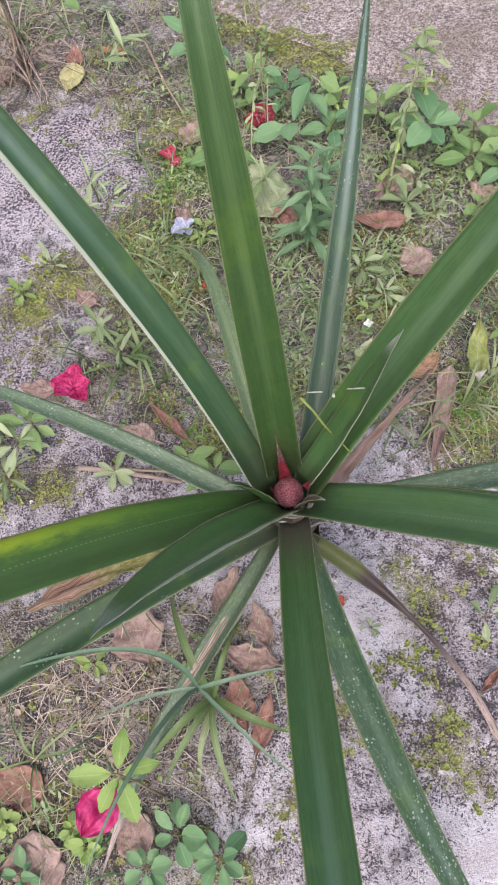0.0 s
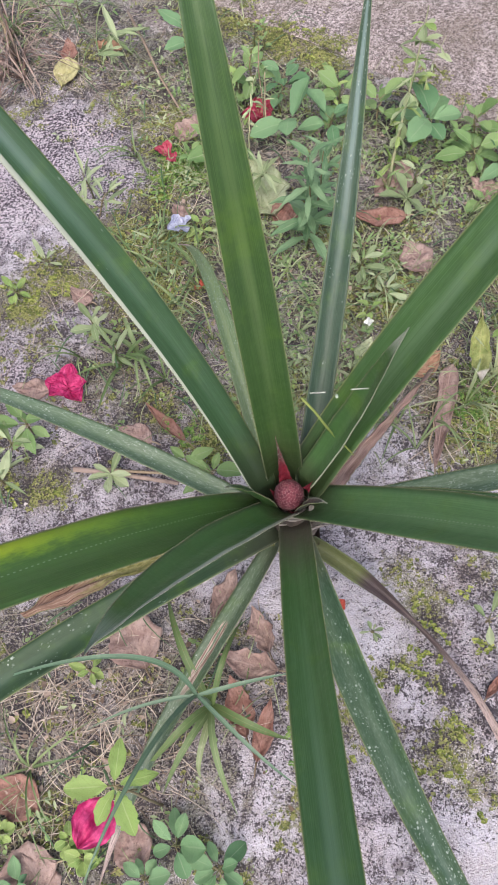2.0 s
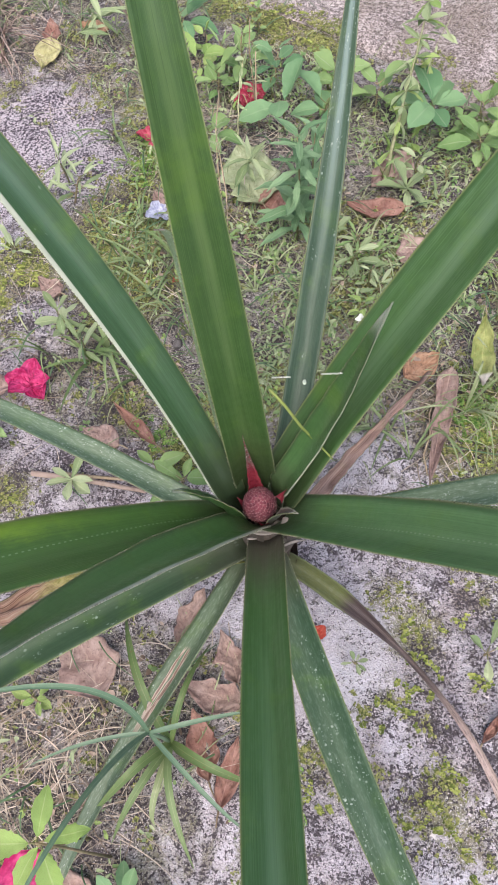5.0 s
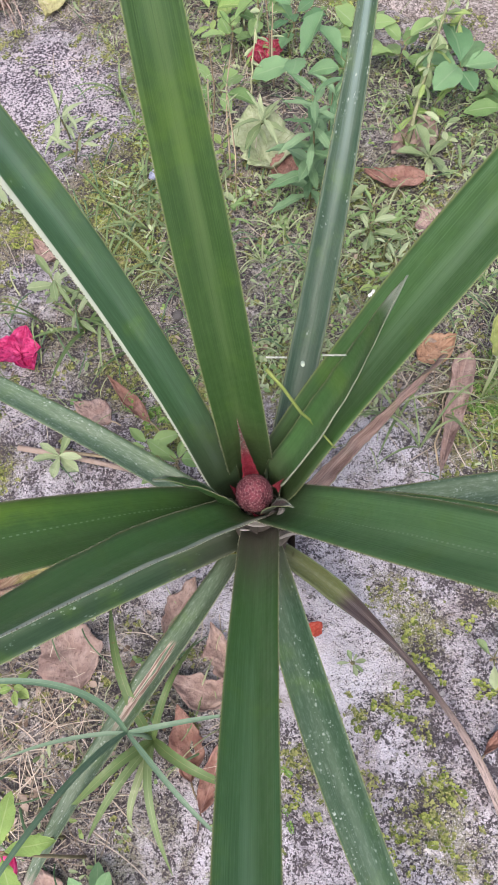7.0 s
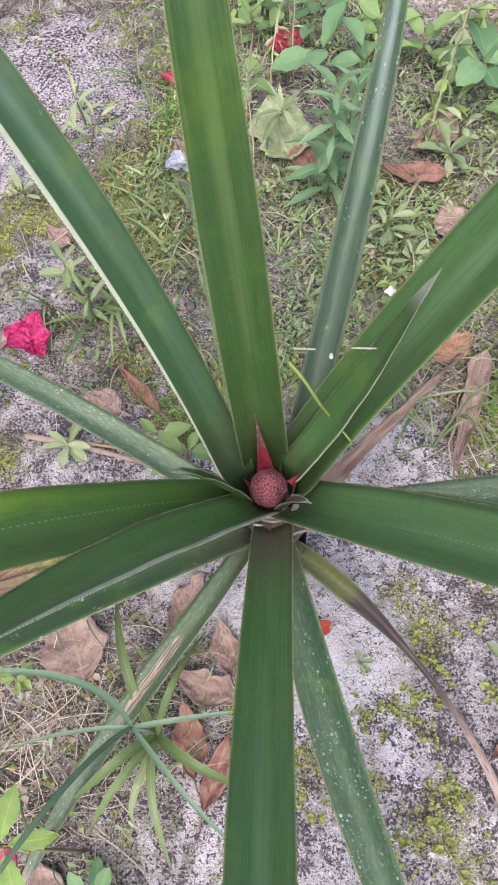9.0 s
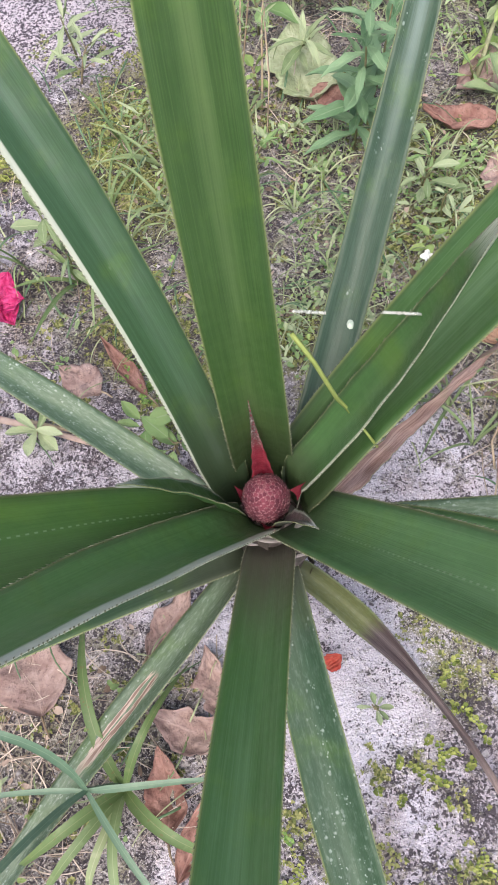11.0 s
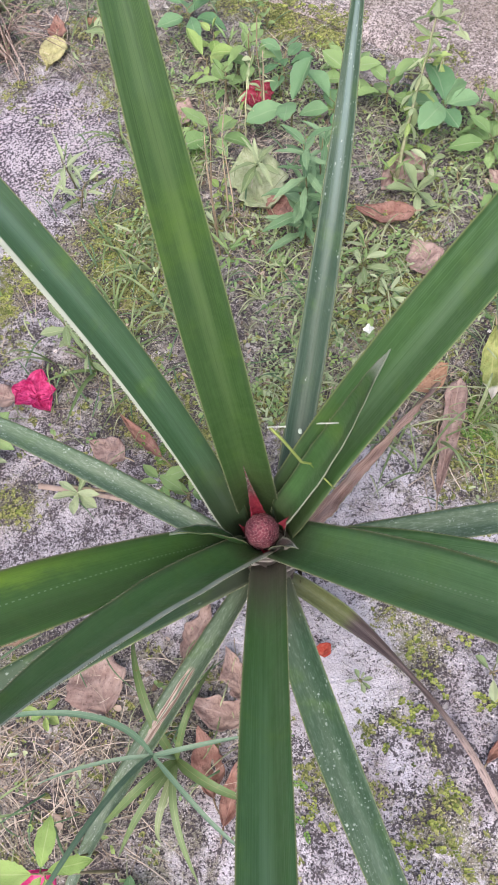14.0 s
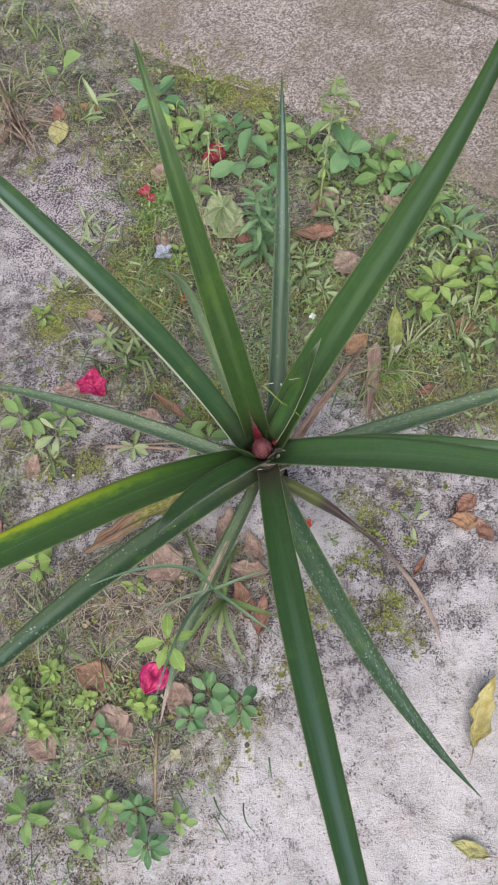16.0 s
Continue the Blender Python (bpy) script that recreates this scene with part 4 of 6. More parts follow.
def build_heart():
    """Short stem, leaf sheaths, the young fruit with its scales and the red bracts."""
    rng = random.Random(5)
    pts = [Vector((0.004 * noise.noise((k, 0, 0)), 0.004 * noise.noise((0, k, 0)), -0.01 + 0.19 * k / 12)) for k in range(13)]
    part("stem", tube(pts, [0.020 + 0.006 * math.sin(k * 0.9) * 0.3 + 0.004 * k / 12 for k in range(13)], 14), M_STEM, plant, "short brown stem with old leaf scars")
    for k in range(2):
        # clasping dry sheath round the stem
        a0, z0 = k * 2.4, 0.035 + 0.016 * k
        bm = bmesh.new()
        grid = []
        for j in range(7):
            line = []
            for i in range(9):
                q = i / 8 * 2 - 1
                a = a0 + q * (0.95 - 0.08 * j)
                r = 0.026 + 0.0004 * j * j * (0.25 + 0.1 * (k % 3)) + 0.0015 * noise.noise((k * 3, i * 0.6, j * 0.4))
                line.append(bm.verts.new((math.cos(a) * r, math.sin(a) * r, z0 + 0.010 * j - 0.012 * q * q)))
            grid.append(line)
        for g0, g1 in zip(grid, grid[1:]):
            for i in range(8):
                bm.faces.new((g0[i], g0[i + 1], g1[i + 1], g1[i]))
        bmesh.ops.solidify(bm, geom=bm.faces[:], thickness=0.0012)
        part("leaf_sheath", bm, M_BASE if k % 2 else M_STEM, plant)
    top = Vector((-0.0035, 0.010, 0.2125))
    bm = bmesh.new()
    bmesh.ops.create_uvsphere(bm, u_segments=28, v_segments=20, radius=1.0)
    for v in bm.verts:
        v.co = Vector((v.co.x * 0.0150, v.co.y * 0.0150, v.co.z * 0.0200)) + top
    fruit = part("fruit", bm, M_FRUIT, plant, "small rosy unripe fruit with overlapping scales")
    sv, sf, su = [], [], []
    for j in range(5):
        for i in range(5):
            q, s = i / 4 * 2 - 1, j / 4
            wide = (1 - s ** 2.2) * 0.5 + 0.02
            sv.append((q * wide, s - 0.35, 0.09 * (1 - q * q) * (0.5 + s) + 0.07 * s * s))
            su.append(((q + 1) / 2, s))
    for j in range(4):
        for i in range(4):
            a = j * 5 + i
            sf.append((a, a + 1, a + 6, a + 5))
    scale_mesh = raw_mesh("scale", sv, sf, M_SCALE, su)
    count = 230
    for k in range(count):
        z = 0.99 - 1.6 * k / count
        a = k * 2.39996
        r = math.sqrt(max(0.0, 1 - z * z))
        nrm = Vector((r * math.cos(a), r * math.sin(a), z * 0.8)).normalized()
        p = top + Vector((r * math.cos(a) * 0.0150, r * math.sin(a) * 0.0150, z * 0.0200))
        upv = Vector((0, 0, 1)) - nrm * nrm.z
        upv = upv.normalized() if upv.length > 0.05 else Vector((math.cos(a), math.sin(a), 0))
        xv = upv.cross(nrm)
        size = (0.0034 + 0.0042 * min(1, k / 120))
        m = Matrix((xv, upv, nrm)).transposed().to_4x4()
        shared("scale", scale_mesh, fruit, Matrix.Translation(p) @ m @ Euler((rng.uniform(-0.06, 0.08), rng.uniform(-0.10, 0.10), rng.uniform(-0.18, 0.18))).to_matrix().to_4x4() @ Matrix.Scale(size * rng.uniform(0.88, 1.12), 4))

    def bract(name, angle, base_r, z, length, width, lean, material, label):
        """A pointed bract beside the fruit, channelled, with a toothed edge."""
        out = Vector((math.cos(angle), math.sin(angle), 0))
        sd = Vector((-out.y, out.x, 0))
        bm = bmesh.new()
        rows = []
        for j in range(15):
            s = j / 14
            c = out * (base_r + length * s * math.sin(lean) + 0.10 * length * s * s) + Vector((0, 0, z + length * s * math.cos(lean)))
            w = width * ((1 - s) ** 1.45) * (1 + 0.2 * math.sin(s * 3.1)) + 0.0003
            jag = (0.12 if j % 2 else -0.04) * w
            up = (Vector((0, 0, 1)) * math.sin(lean) - out * math.cos(lean))
            rows.append([bm.verts.new(c + sd * q * (w + (jag if abs(q) == 1 else 0)) + up * (0.45 * w * q * q)) for q in (-1, -0.5, 0, 0.5, 1)])
        for r0, r1 in zip(rows, rows[1:]):
            for i in range(4):
                bm.faces.new((r0[i], r0[i + 1], r1[i + 1], r1[i]))
        bmesh.ops.solidify(bm, geom=bm.faces[:], thickness=0.0007)
        return part(name, bm, material, plant, label)

    bract("bract", radians(103), 0.0262, 0.216, 0.074, 0.0068, radians(12), M_BRACT, "long red bract with a grey scurfy tip behind the fruit")
    bract("bract", radians(36), 0.020, 0.216, 0.015, 0.0040, radians(42), M_BRACT, "short red bract")
    bract("bract", radians(150), 0.022, 0.212, 0.016, 0.0036, radians(12), M_BRACT, "short red bract")
    bract("bract", radians(255), 0.007, 0.203, 0.014, 0.0080, radians(20), M_BRACT, "pinkish membranous bract")

    def rim(radius, z, a0, a1, high, flare, cx=0.0, cy=0.004):
        """Pale dry edge of a clasping leaf base, curved round the fruit."""
        bm = bmesh.new()
        rows = []
        for i in range(25):
            a = radians(a0 + (a1 - a0) * i / 24)
            f = math.sin(math.pi * i / 24) ** 0.5
            jag = 0.0008 * noise.noise((i * 0.8, radius * 900, 0))
            rows.append([bm.verts.new((cx + math.cos(a) * (radius + flare * j * j / 9), cy + math.sin(a) * (radius + flare * j * j / 9), z + (high * j / 3 + jag) * f)) for j in range(4)])
        for r0, r1 in zip(rows, rows[1:]):
            for j in range(3):
                bm.faces.new((r0[j], r1[j], r1[j + 1], r0[j + 1]))
        bmesh.ops.solidify(bm, geom=bm.faces[:], thickness=0.0009)
        part("leaf_sheath", bm, M_BASE, plant, "grey dry edge of a clasping leaf base")

    rim(0.0175, 0.196, 190, 350, 0.012, 0.0060)

    def leaf_foot(a0, a1, r0, z0, r1, z1, seed):
        """Brown hollow foot of a leaf that slopes down and out from under the fruit."""
        bm = bmesh.new()
        rows = []
        for i in range(19):
            f = i / 18
            a = radians(a0 + (a1 - a0) * f)
            line = []
            for j in range(6):
                s = j / 5
                r = r0 + (r1 - r0) * s
                z = z0 + (z1 - z0) * s - 0.004 * math.sin(math.pi * f) * math.sin(math.pi * s) + 0.0008 * noise.noise((i * 0.5, j * 0.4, seed))
                line.append(bm.verts.new((math.cos(a) * r, 0.002 + math.sin(a) * r, z)))
            rows.append(line)
        for g0, g1 in zip(rows, rows[1:]):
            for j in range(5):
                bm.faces.new((g0[j], g1[j], g1[j + 1], g0[j + 1]))
        bmesh.ops.solidify(bm, geom=bm.faces[:], thickness=0.001)
        part("leaf_foot", bm, M_FOOT, plant)

    leaf_foot(196, 262, 0.010, 0.196, 0.030, 0.172, 1)
    leaf_foot(236, 318, 0.011, 0.193, 0.031, 0.166, 2)
    leaf_foot(296, 352, 0.010, 0.196, 0.031, 0.160, 3)
    leaf_foot(20, 165, 0.012, 0.190, 0.030, 0.168, 4)

    def ridge(points, wide, seed):
        """Pale papery margin of a leaf foot."""
        pts = [Vector(p) - BASE for p in points]
        line = [bezier(*pts, k / 14) for k in range(15)]
        bm = bmesh.new()
        rows = []
        for k, p in enumerate(line):
            t = (line[min(k + 1, 14)] - line[max(k - 1, 0)]).normalized()
            sd = t.cross(Vector((0, 0, 1))).normalized()
            w = wide * (0.25 + 0.75 * math.sin(math.pi * min(1.0, 0.12 + k / 16))) * (1 + 0.3 * noise.noise((k * 0.7, seed, 0)))
            rows.append([bm.verts.new(p + sd * w * q + Vector((0, 0, 0.35 * w * (1 - q * q)))) for q in (-1, -0.4, 0.4, 1)])
        for g0, g1 in zip(rows, rows[1:]):
            for j in range(3):
                bm.faces.new((g0[j], g0[j + 1], g1[j + 1], g1[j]))
        bmesh.ops.solidify(bm, geom=bm.faces[:], thickness=0.0007)
        part("leaf_margin", bm, M_BASE, plant, "pale papery margin of a leaf foot")

    ridge(((0.1310, 0.3375, 0.186), (0.1312, 0.334, 0.184), (0.1316, 0.330, 0.180), (0.1320, 0.3255, 0.176)), 0.0022, 1)
    ridge(((0.1325, 0.3290, 0.172), (0.139, 0.3325, 0.174), (0.147, 0.3345, 0.172), (0.1560, 0.3345, 0.168)), 0.0018, 2)
    ridge(((0.1000, 0.3405, 0.200), (0.109, 0.3390, 0.201), (0.117, 0.3365, 0.200), (0.1300, 0.3350, 0.196)), 0.0017, 3)
    ridge(((0.0995, 0.3345, 0.190), (0.102, 0.3342, 0.191), (0.105, 0.3338, 0.191), (0.1085, 0.3335, 0.190)), 0.0013, 4)


build_heart()


# ---- blades and leaves that the small plants share ----
def blade_mesh(name, material, length=1.0, width=0.4, belly=0.45, fold=0.12, curl=0.25, sharp=1.0, wave=0.0, n=10, m=4, seed=0, jag=0.0):
    """A leaf from the origin along +y, upper side +z. belly: where it is widest; curl: how far the tip bends down."""
    verts, uvs, faces = [], [], []
    for k in range(n + 1):
        s = k / n
        if s < belly:
            w = math.sin(0.5 * math.pi * (s / belly)) ** 0.8
        else:
            w = max(0.0, math.cos(0.5 * math.pi * ((s - belly) / (1 - belly)))) ** (0.75 * sharp)
        w = max(0.012, w) * width / 2
        w *= 1 + jag * noise.noise((s * 14, seed * 3.3, 1))
        for i in range(m + 1):
            q = i / m * 2 - 1
            z = fold * w * abs(q) * 2 - curl * s * s * length + wave * noise.noise((q * 1.8 + seed, s * 4, seed * 2.0))
            verts.append((q * w, s * length * (1 - 0.12 * curl * s), z))
            uvs.append(((q + 1) / 2, s))
    for k in range(n):
        for i in range(m):
            a = k * (m + 1) + i
            faces.append((a, a + 1, a + m + 2, a + m + 1))
    return raw_mesh(name, verts, faces, material, uvs)


def leaf_set(material, **shape):
    """Alike leaves that differ in curl, fold and ripple; some lopsided, some narrow."""
    made = []
    for k, (c, f, w) in enumerate(((0.15, 0.18, 1.0), (0.40, 0.10, 0.85), (0.02, 0.34, 1.1), (0.25, 0.05, 0.72), (0.55, 0.22, 0.95), (-0.15, 0.40, 0.80))):
        look_of = {"jag": 0.14, "n": 12, **shape, "width": shape["width"] * w}
        made.append(blade_mesh("leaf", material, seed=k + 3, curl=c, fold=f, wave=0.07, **look_of))
    return made


ROUND = leaf_set(M_HERB_DARK, width=0.66, belly=0.58, sharp=0.75)
OVAL, OVAL_DARK, OVAL_LIGHT, OVAL_PALE = (leaf_set(m, width=0.60, belly=0.48, sharp=1.05) for m in (M_HERB, M_HERB_DARK, M_HERB_LIGHT, M_HERB_PALE))
ROUND_LIGHT = leaf_set(M_HERB_LIGHT, width=0.78, belly=0.55, sharp=0.65)
NOTCHED = leaf_set(M_HERB_BRIGHT, width=0.50, belly=0.55, jag=0.3, n=16)
SPOON, SPOON_PALE = (leaf_set(m, width=0.36, belly=0.68) for m in (M_HERB_LIGHT, M_HERB_PALE))
LANCE, LANCE_PALE = (leaf_set(m, width=0.19, belly=0.42, sharp=1.2) for m in (M_HERB, M_HERB_PALE))

WILLOW = leaf_set(M_HERB_MID, width=0.27, belly=0.45, sharp=1.1)


def aim(p, azimuth, rise, roll=0.0, size=1.0):
    """The pose of a leaf mesh at p that points to the azimuth and rises by that angle (radians)."""
    return Matrix.Translation(p) @ Euler((0, 0, azimuth - math.pi / 2)).to_matrix().to_4x4() @ Euler((rise, roll, 0)).to_matrix().to_4x4() @ Matrix.Scale(size, 4)


def herb(x, y, seed, leaves, count=7, length=0.04, height=0.05, rise=0.25, spread_up=0.6, label="small green weed with oval leaves",
         stem=M_HERB_STEM, lean=(0.0, 0.0), stalk=0.25, group="weeds", name="weed", turn=0.0):
    """A small herb: a stem, and leaves set round it in a spiral, the lower ones larger."""
    rng = random.Random(seed)
    z0 = ground_z(x, y)
    root = thing(name, x, y, z0, label, "weed", group)
    top = Vector((lean[0], lean[1], height))
    pts = [top * s + Vector((0.004 * math.sin(s * 4 + seed), 0.004 * math.cos(s * 5 + seed), 0)) * s for s in (0, 0.2, 0.4, 0.6, 0.8, 1.0)]
    pts[0] = Vector((0, 0, -0.004))
    part("stem", tube(pts, [0.0016, 0.0015, 0.0014, 0.0012, 0.001, 0.0007], 6), stem, root)
    for k in range(count):
        f = 1 - spread_up * k / max(1, count - 1)
        p = top * f
        az = turn + k * 2.39996 + rng.uniform(-0.3, 0.3)
        size = length * (0.65 + 0.45 * (1 - f if height > 0.06 else rng.random())) * rng.uniform(0.8, 1.15)
        r = rise * rng.uniform(0.4, 1.5) + (0.5 * f if k < 2 else 0)
        d = Vector((math.cos(az), math.sin(az), 0)) * math.cos(r) + Vector((0, 0, math.sin(r)))
        if stalk:
            q = p + d * size * stalk
            part("leaf_stalk", tube([p, p.lerp(q, 0.5), q], [0.0008, 0.0007, 0.0006], 5), stem, root)
            p = q
        shared("leaf", leaves[rng.randrange(6)], root, aim(p, az, r, rng.uniform(-0.35, 0.35), size))
    return root


# leaves on stalks: seed, place, leaf kind and size
herb(0.413, 1.022, 11, ROUND, 6, 0.066, 0.058, 0.08, 0.12, "bluish green weed with five broad oval leaves", turn=1.75, stalk=0.1)
herb(0.475, 0.961, 12, OVAL, 9, 0.042, 0.045, 0.2, 0.5)
herb(0.533, 0.935, 13, OVAL_DARK, 8, 0.040, 0.04, 0.2, 0.5)
herb(0.491, 1.021, 14, OVAL, 8, 0.036, 0.05, 0.3, 0.6)
herb(0.140, 1.184, 15, OVAL, 10, 0.040, 0.085, 0.3, 0.7, "upright green weed beside the paving")
herb(0.191, 1.160, 16, OVAL_DARK, 8, 0.044, 0.07, 0.35, 0.6)
herb(0.096, 1.143, 17, OVAL, 9, 0.036, 0.06, 0.3, 0.6)
herb(0.192, 1.062, 18, ROUND, 3, 0.072, 0.06, 0.15, 0.2, "weed with large dark oval leaves", turn=-1.55, stalk=0.1)
herb(0.192, 0.840, 19, WILLOW, 34, 0.062, 0.17, 0.25, 0.85, "tall bluish weed with whorled narrow leaves", stalk=0.0, lean=(0.01, 0.03))
herb(0.212, 0.900, 20, WILLOW, 24, 0.056, 0.12, 0.25, 0.85, "tall bluish weed with whorled narrow leaves", stalk=0.0, lean=(0.02, 0.02))
herb(0.284, 1.117, 21, OVAL, 8, 0.044, 0.05, 0.25, 0.5)
herb(0.260, 1.064, 22, OVAL_DARK, 7, 0.046, 0.05, 0.2, 0.5)
herb(0.342, 1.083, 23, OVAL, 7, 0.040, 0.05, 0.3, 0.6)
herb(0.360, 0.902, 24, SPOON_PALE, 8, 0.042, 0.02, 0.35, 0.3, "yellowish rosette weed with spoon leaves", stalk=0.0)
herb(-0.060, 0.022, 25, ROUND, 7, 0.032, 0.035, 0.1, 0.4, "round leaved dull green weed on the sand")
herb(-0.012, -0.006, 26, ROUND, 8, 0.034, 0.035, 0.1, 0.4, "round leaved dull green weed on the sand")
herb(-0.098, -0.010, 27, ROUND, 7, 0.028, 0.03, 0.1, 0.4, "round leaved dull green weed on the sand")
herb(-0.127, 0.488, 28, SPOON_PALE, 6, 0.044, 0.02, 0.2, 0.3, "yellowish weed with five spoon leaves", stalk=0.0)
herb(0.267, 0.780, 29, SPOON_PALE, 9, 0.030, 0.04, 0.3, 0.6, "pale weed with small blunt leaves")
herb(0.296, 0.731, 30, SPOON_PALE, 9, 0.028, 0.03, 0.3, 0.6, "pale weed with small blunt leaves")
herb(0.242, 0.829, 31, SPOON_PALE, 8, 0.030, 0.03, 0.3, 0.6, "pale weed with small blunt leaves")
herb(0.494, 0.648, 33, OVAL_LIGHT, 8, 0.056, 0.11, 0.05, 0.25, "bright green weed with broad oval leaves")
herb(0.462, 0.628, 34, OVAL_LIGHT, 6, 0.042, 0.08, 0.05, 0.3, "bright green weed with broad oval leaves")
herb(-0.114, 0.679, 36, LANCE_PALE, 6, 0.052, 0.05, 0.45, 0.7, "weed with narrow pointed leaves", stalk=0.0)
herb(-0.141, 0.721, 38, SPOON_PALE, 8, 0.036, 0.06, 0.45, 0.7, "weed with narrow pale leaves", stalk=0.0)
herb(-0.142, 0.964, 40, LANCE_PALE, 10, 0.046, 0.07, 0.35, 0.7, "spindly pale weed on bare sand", lean=(0.03, -0.02))
herb(-0.244, 0.575, 41, OVAL, 8, 0.040, 0.04, 0.2, 0.5)
herb(-0.332, 0.595, 43, OVAL, 7, 0.040, 0.04, 0.2, 0.5)
herb(-0.377, 0.083, 44, ROUND_LIGHT, 16, 0.021, 0.05, 0.3, 0.6, "yellowish small leaved weed")
herb(-0.320, 0.110, 45, ROUND_LIGHT, 14, 0.019, 0.04, 0.3, 0.6, "yellowish small leaved weed")
herb(-0.350, 0.020, 46, ROUND_LIGHT, 16, 0.020, 0.04, 0.3, 0.6, "yellowish small leaved weed")
herb(-0.168, 0.018, 47, ROUND_LIGHT, 14, 0.020, 0.03, 0.3, 0.6, "yellowish small leaved weed")
herb(-0.185, 0.038, 601, ROUND_LIGHT, 12, 0.018, 0.03, 0.3, 0.6, "yellowish small leaved weed")
herb(-0.247, -0.005, 602, OVAL_DARK, 8, 0.024, 0.03, 0.3, 0.6, "small bluish green weed")
herb(-0.268, 0.052, 66, ROUND_LIGHT, 12, 0.017, 0.03, 0.3, 0.6, "yellowish small leaved weed")
herb(-0.194, -0.185, 48, OVAL_DARK, 11, 0.028, 0.04, 0.2, 0.5)
herb(-0.250, -0.114, 49, OVAL, 10, 0.028, 0.04, 0.2, 0.5)
herb(-0.205, -0.130, 50, OVAL_DARK, 11, 0.028, 0.04, 0.2, 0.5)
herb(-0.384, -0.107, 51, OVAL, 9, 0.034, 0.04, 0.2, 0.5)
herb(-0.140, -0.160, 52, OVAL, 8, 0.030, 0.03, 0.2, 0.5)
herb(-0.290, -0.160, 53, OVAL, 8, 0.032, 0.03, 0.2, 0.5)
herb(-0.017, 0.491, 56, OVAL, 6, 0.036, 0.03, 0.1, 0.4, "small round leaved weed under the pineapple leaf")
herb(0.014, 0.471, 67, OVAL, 5, 0.036, 0.03, 0.1, 0.4, "small round leaved weed under the pineapple leaf")
herb(-0.158, 0.226, 57, OVAL_LIGHT, 6, 0.022, 0.03, 0.2, 0.5, "tiny bright weed in dry grass")
herb(-0.273, 0.819, 58, OVAL_LIGHT, 8, 0.022, 0.02, 0.2, 0.5, "tiny bright weed on sand")
herb(-0.165, 1.430, 59, OVAL, 2, 0.052, 0.05, 0.2, 0.3, "green weed with one large leaf")
herb(-0.330, 0.300, 61, ROUND_LIGHT, 8, 0.036, 0.03, 0.2, 0.5, "small green weed among dry leaves")
herb(0.345, 0.235, 62, SPOON_PALE, 4, 0.036, 0.02, 0.2, 0.4, "pale three leaved seedling on the sand", stalk=0.3)
herb(0.200, 0.238, 63, SPOON_PALE, 6, 0.016, 0.01, 0.2, 0.4, "tiny seedling on white sand", stalk=0.2)
herb(0.586, 0.546, 64, OVAL, 8, 0.036, 0.04, 0.25, 0.5)
herb(0.625, 0.643, 65, OVAL_LIGHT, 8, 0.036, 0.04, 0.25, 0.5)
herb(0.022, 1.039, 68, OVAL, 10, 0.020, 0.03, 0.3, 0.6, "small clustered weed beside a pink petal")
herb(0.046, 1.285, 70, OVAL_DARK, 7, 0.060, 0.06, 0.15, 0.4, "dark green weed with broad leaves beside the paving")
herb(0.078, 1.030, 69, OVAL, 7, 0.050, 0.05, 0.2, 0.35, "green weed with a star of broad leaves")
herb(0.070, 1.185, 72, OVAL_LIGHT, 5, 0.040, 0.05, 0.2, 0.5, "yellowish green weed with blunt leaves")
herb(0.544, 0.852, 73, OVAL, 9, 0.036, 0.05, 0.3, 0.6)
herb(0.593, 0.774, 74, SPOON_PALE, 9, 0.040, 0.05, 0.3, 0.6, "pale weed with small blunt leaves")
herb(0.085, 0.905, 90, LANCE_PALE, 16, 0.020, 0.12, 0.5, 0.35, "dry weed with a pale fuzzy top", stem=M_DRY_STEM, lean=(0.01, 0.05), stalk=0.0)
herb(0.068, 0.885, 91, LANCE_PALE, 14, 0.018, 0.14, 0.5, 0.3, "dry weed with a pale fuzzy top", stem=M_DRY_STEM, lean=(0.0, 0.06), stalk=0.0)
herb(0.155, 1.080, 92, LANCE_PALE, 14, 0.020, 0.11, 0.5, 0.4, "dry weed with a pale fuzzy top", stem=M_DRY_STEM, lean=(0.0, 0.04), stalk=0.0)
herb(-0.150, 1.000, 403, LANCE_PALE, 9, 0.050, 0.06, 0.35, 0.6, "spindly pale weed on bare sand", stalk=0.0)
herb(-0.266, 0.548, 404, SPOON_PALE, 9, 0.040, 0.03, 0.3, 0.5, "dusty weed with small blunt leaves")
herb(-0.285, 0.500, 405, LANCE_PALE, 8, 0.040, 0.03, 0.3, 0.5, "dusty weed with narrow dull leaves")
herb(-0.225, 0.870, 406, SPOON_PALE, 7, 0.028, 0.02, 0.3, 0.5, "dusty weed with small blunt leaves")
herb(0.120, 0.985, 407, LANCE_PALE, 12, 0.050, 0.06, 0.4, 0.6, "dusty weed leaning over a wilting leaf", lean=(0.02, -0.03), stalk=0.0)


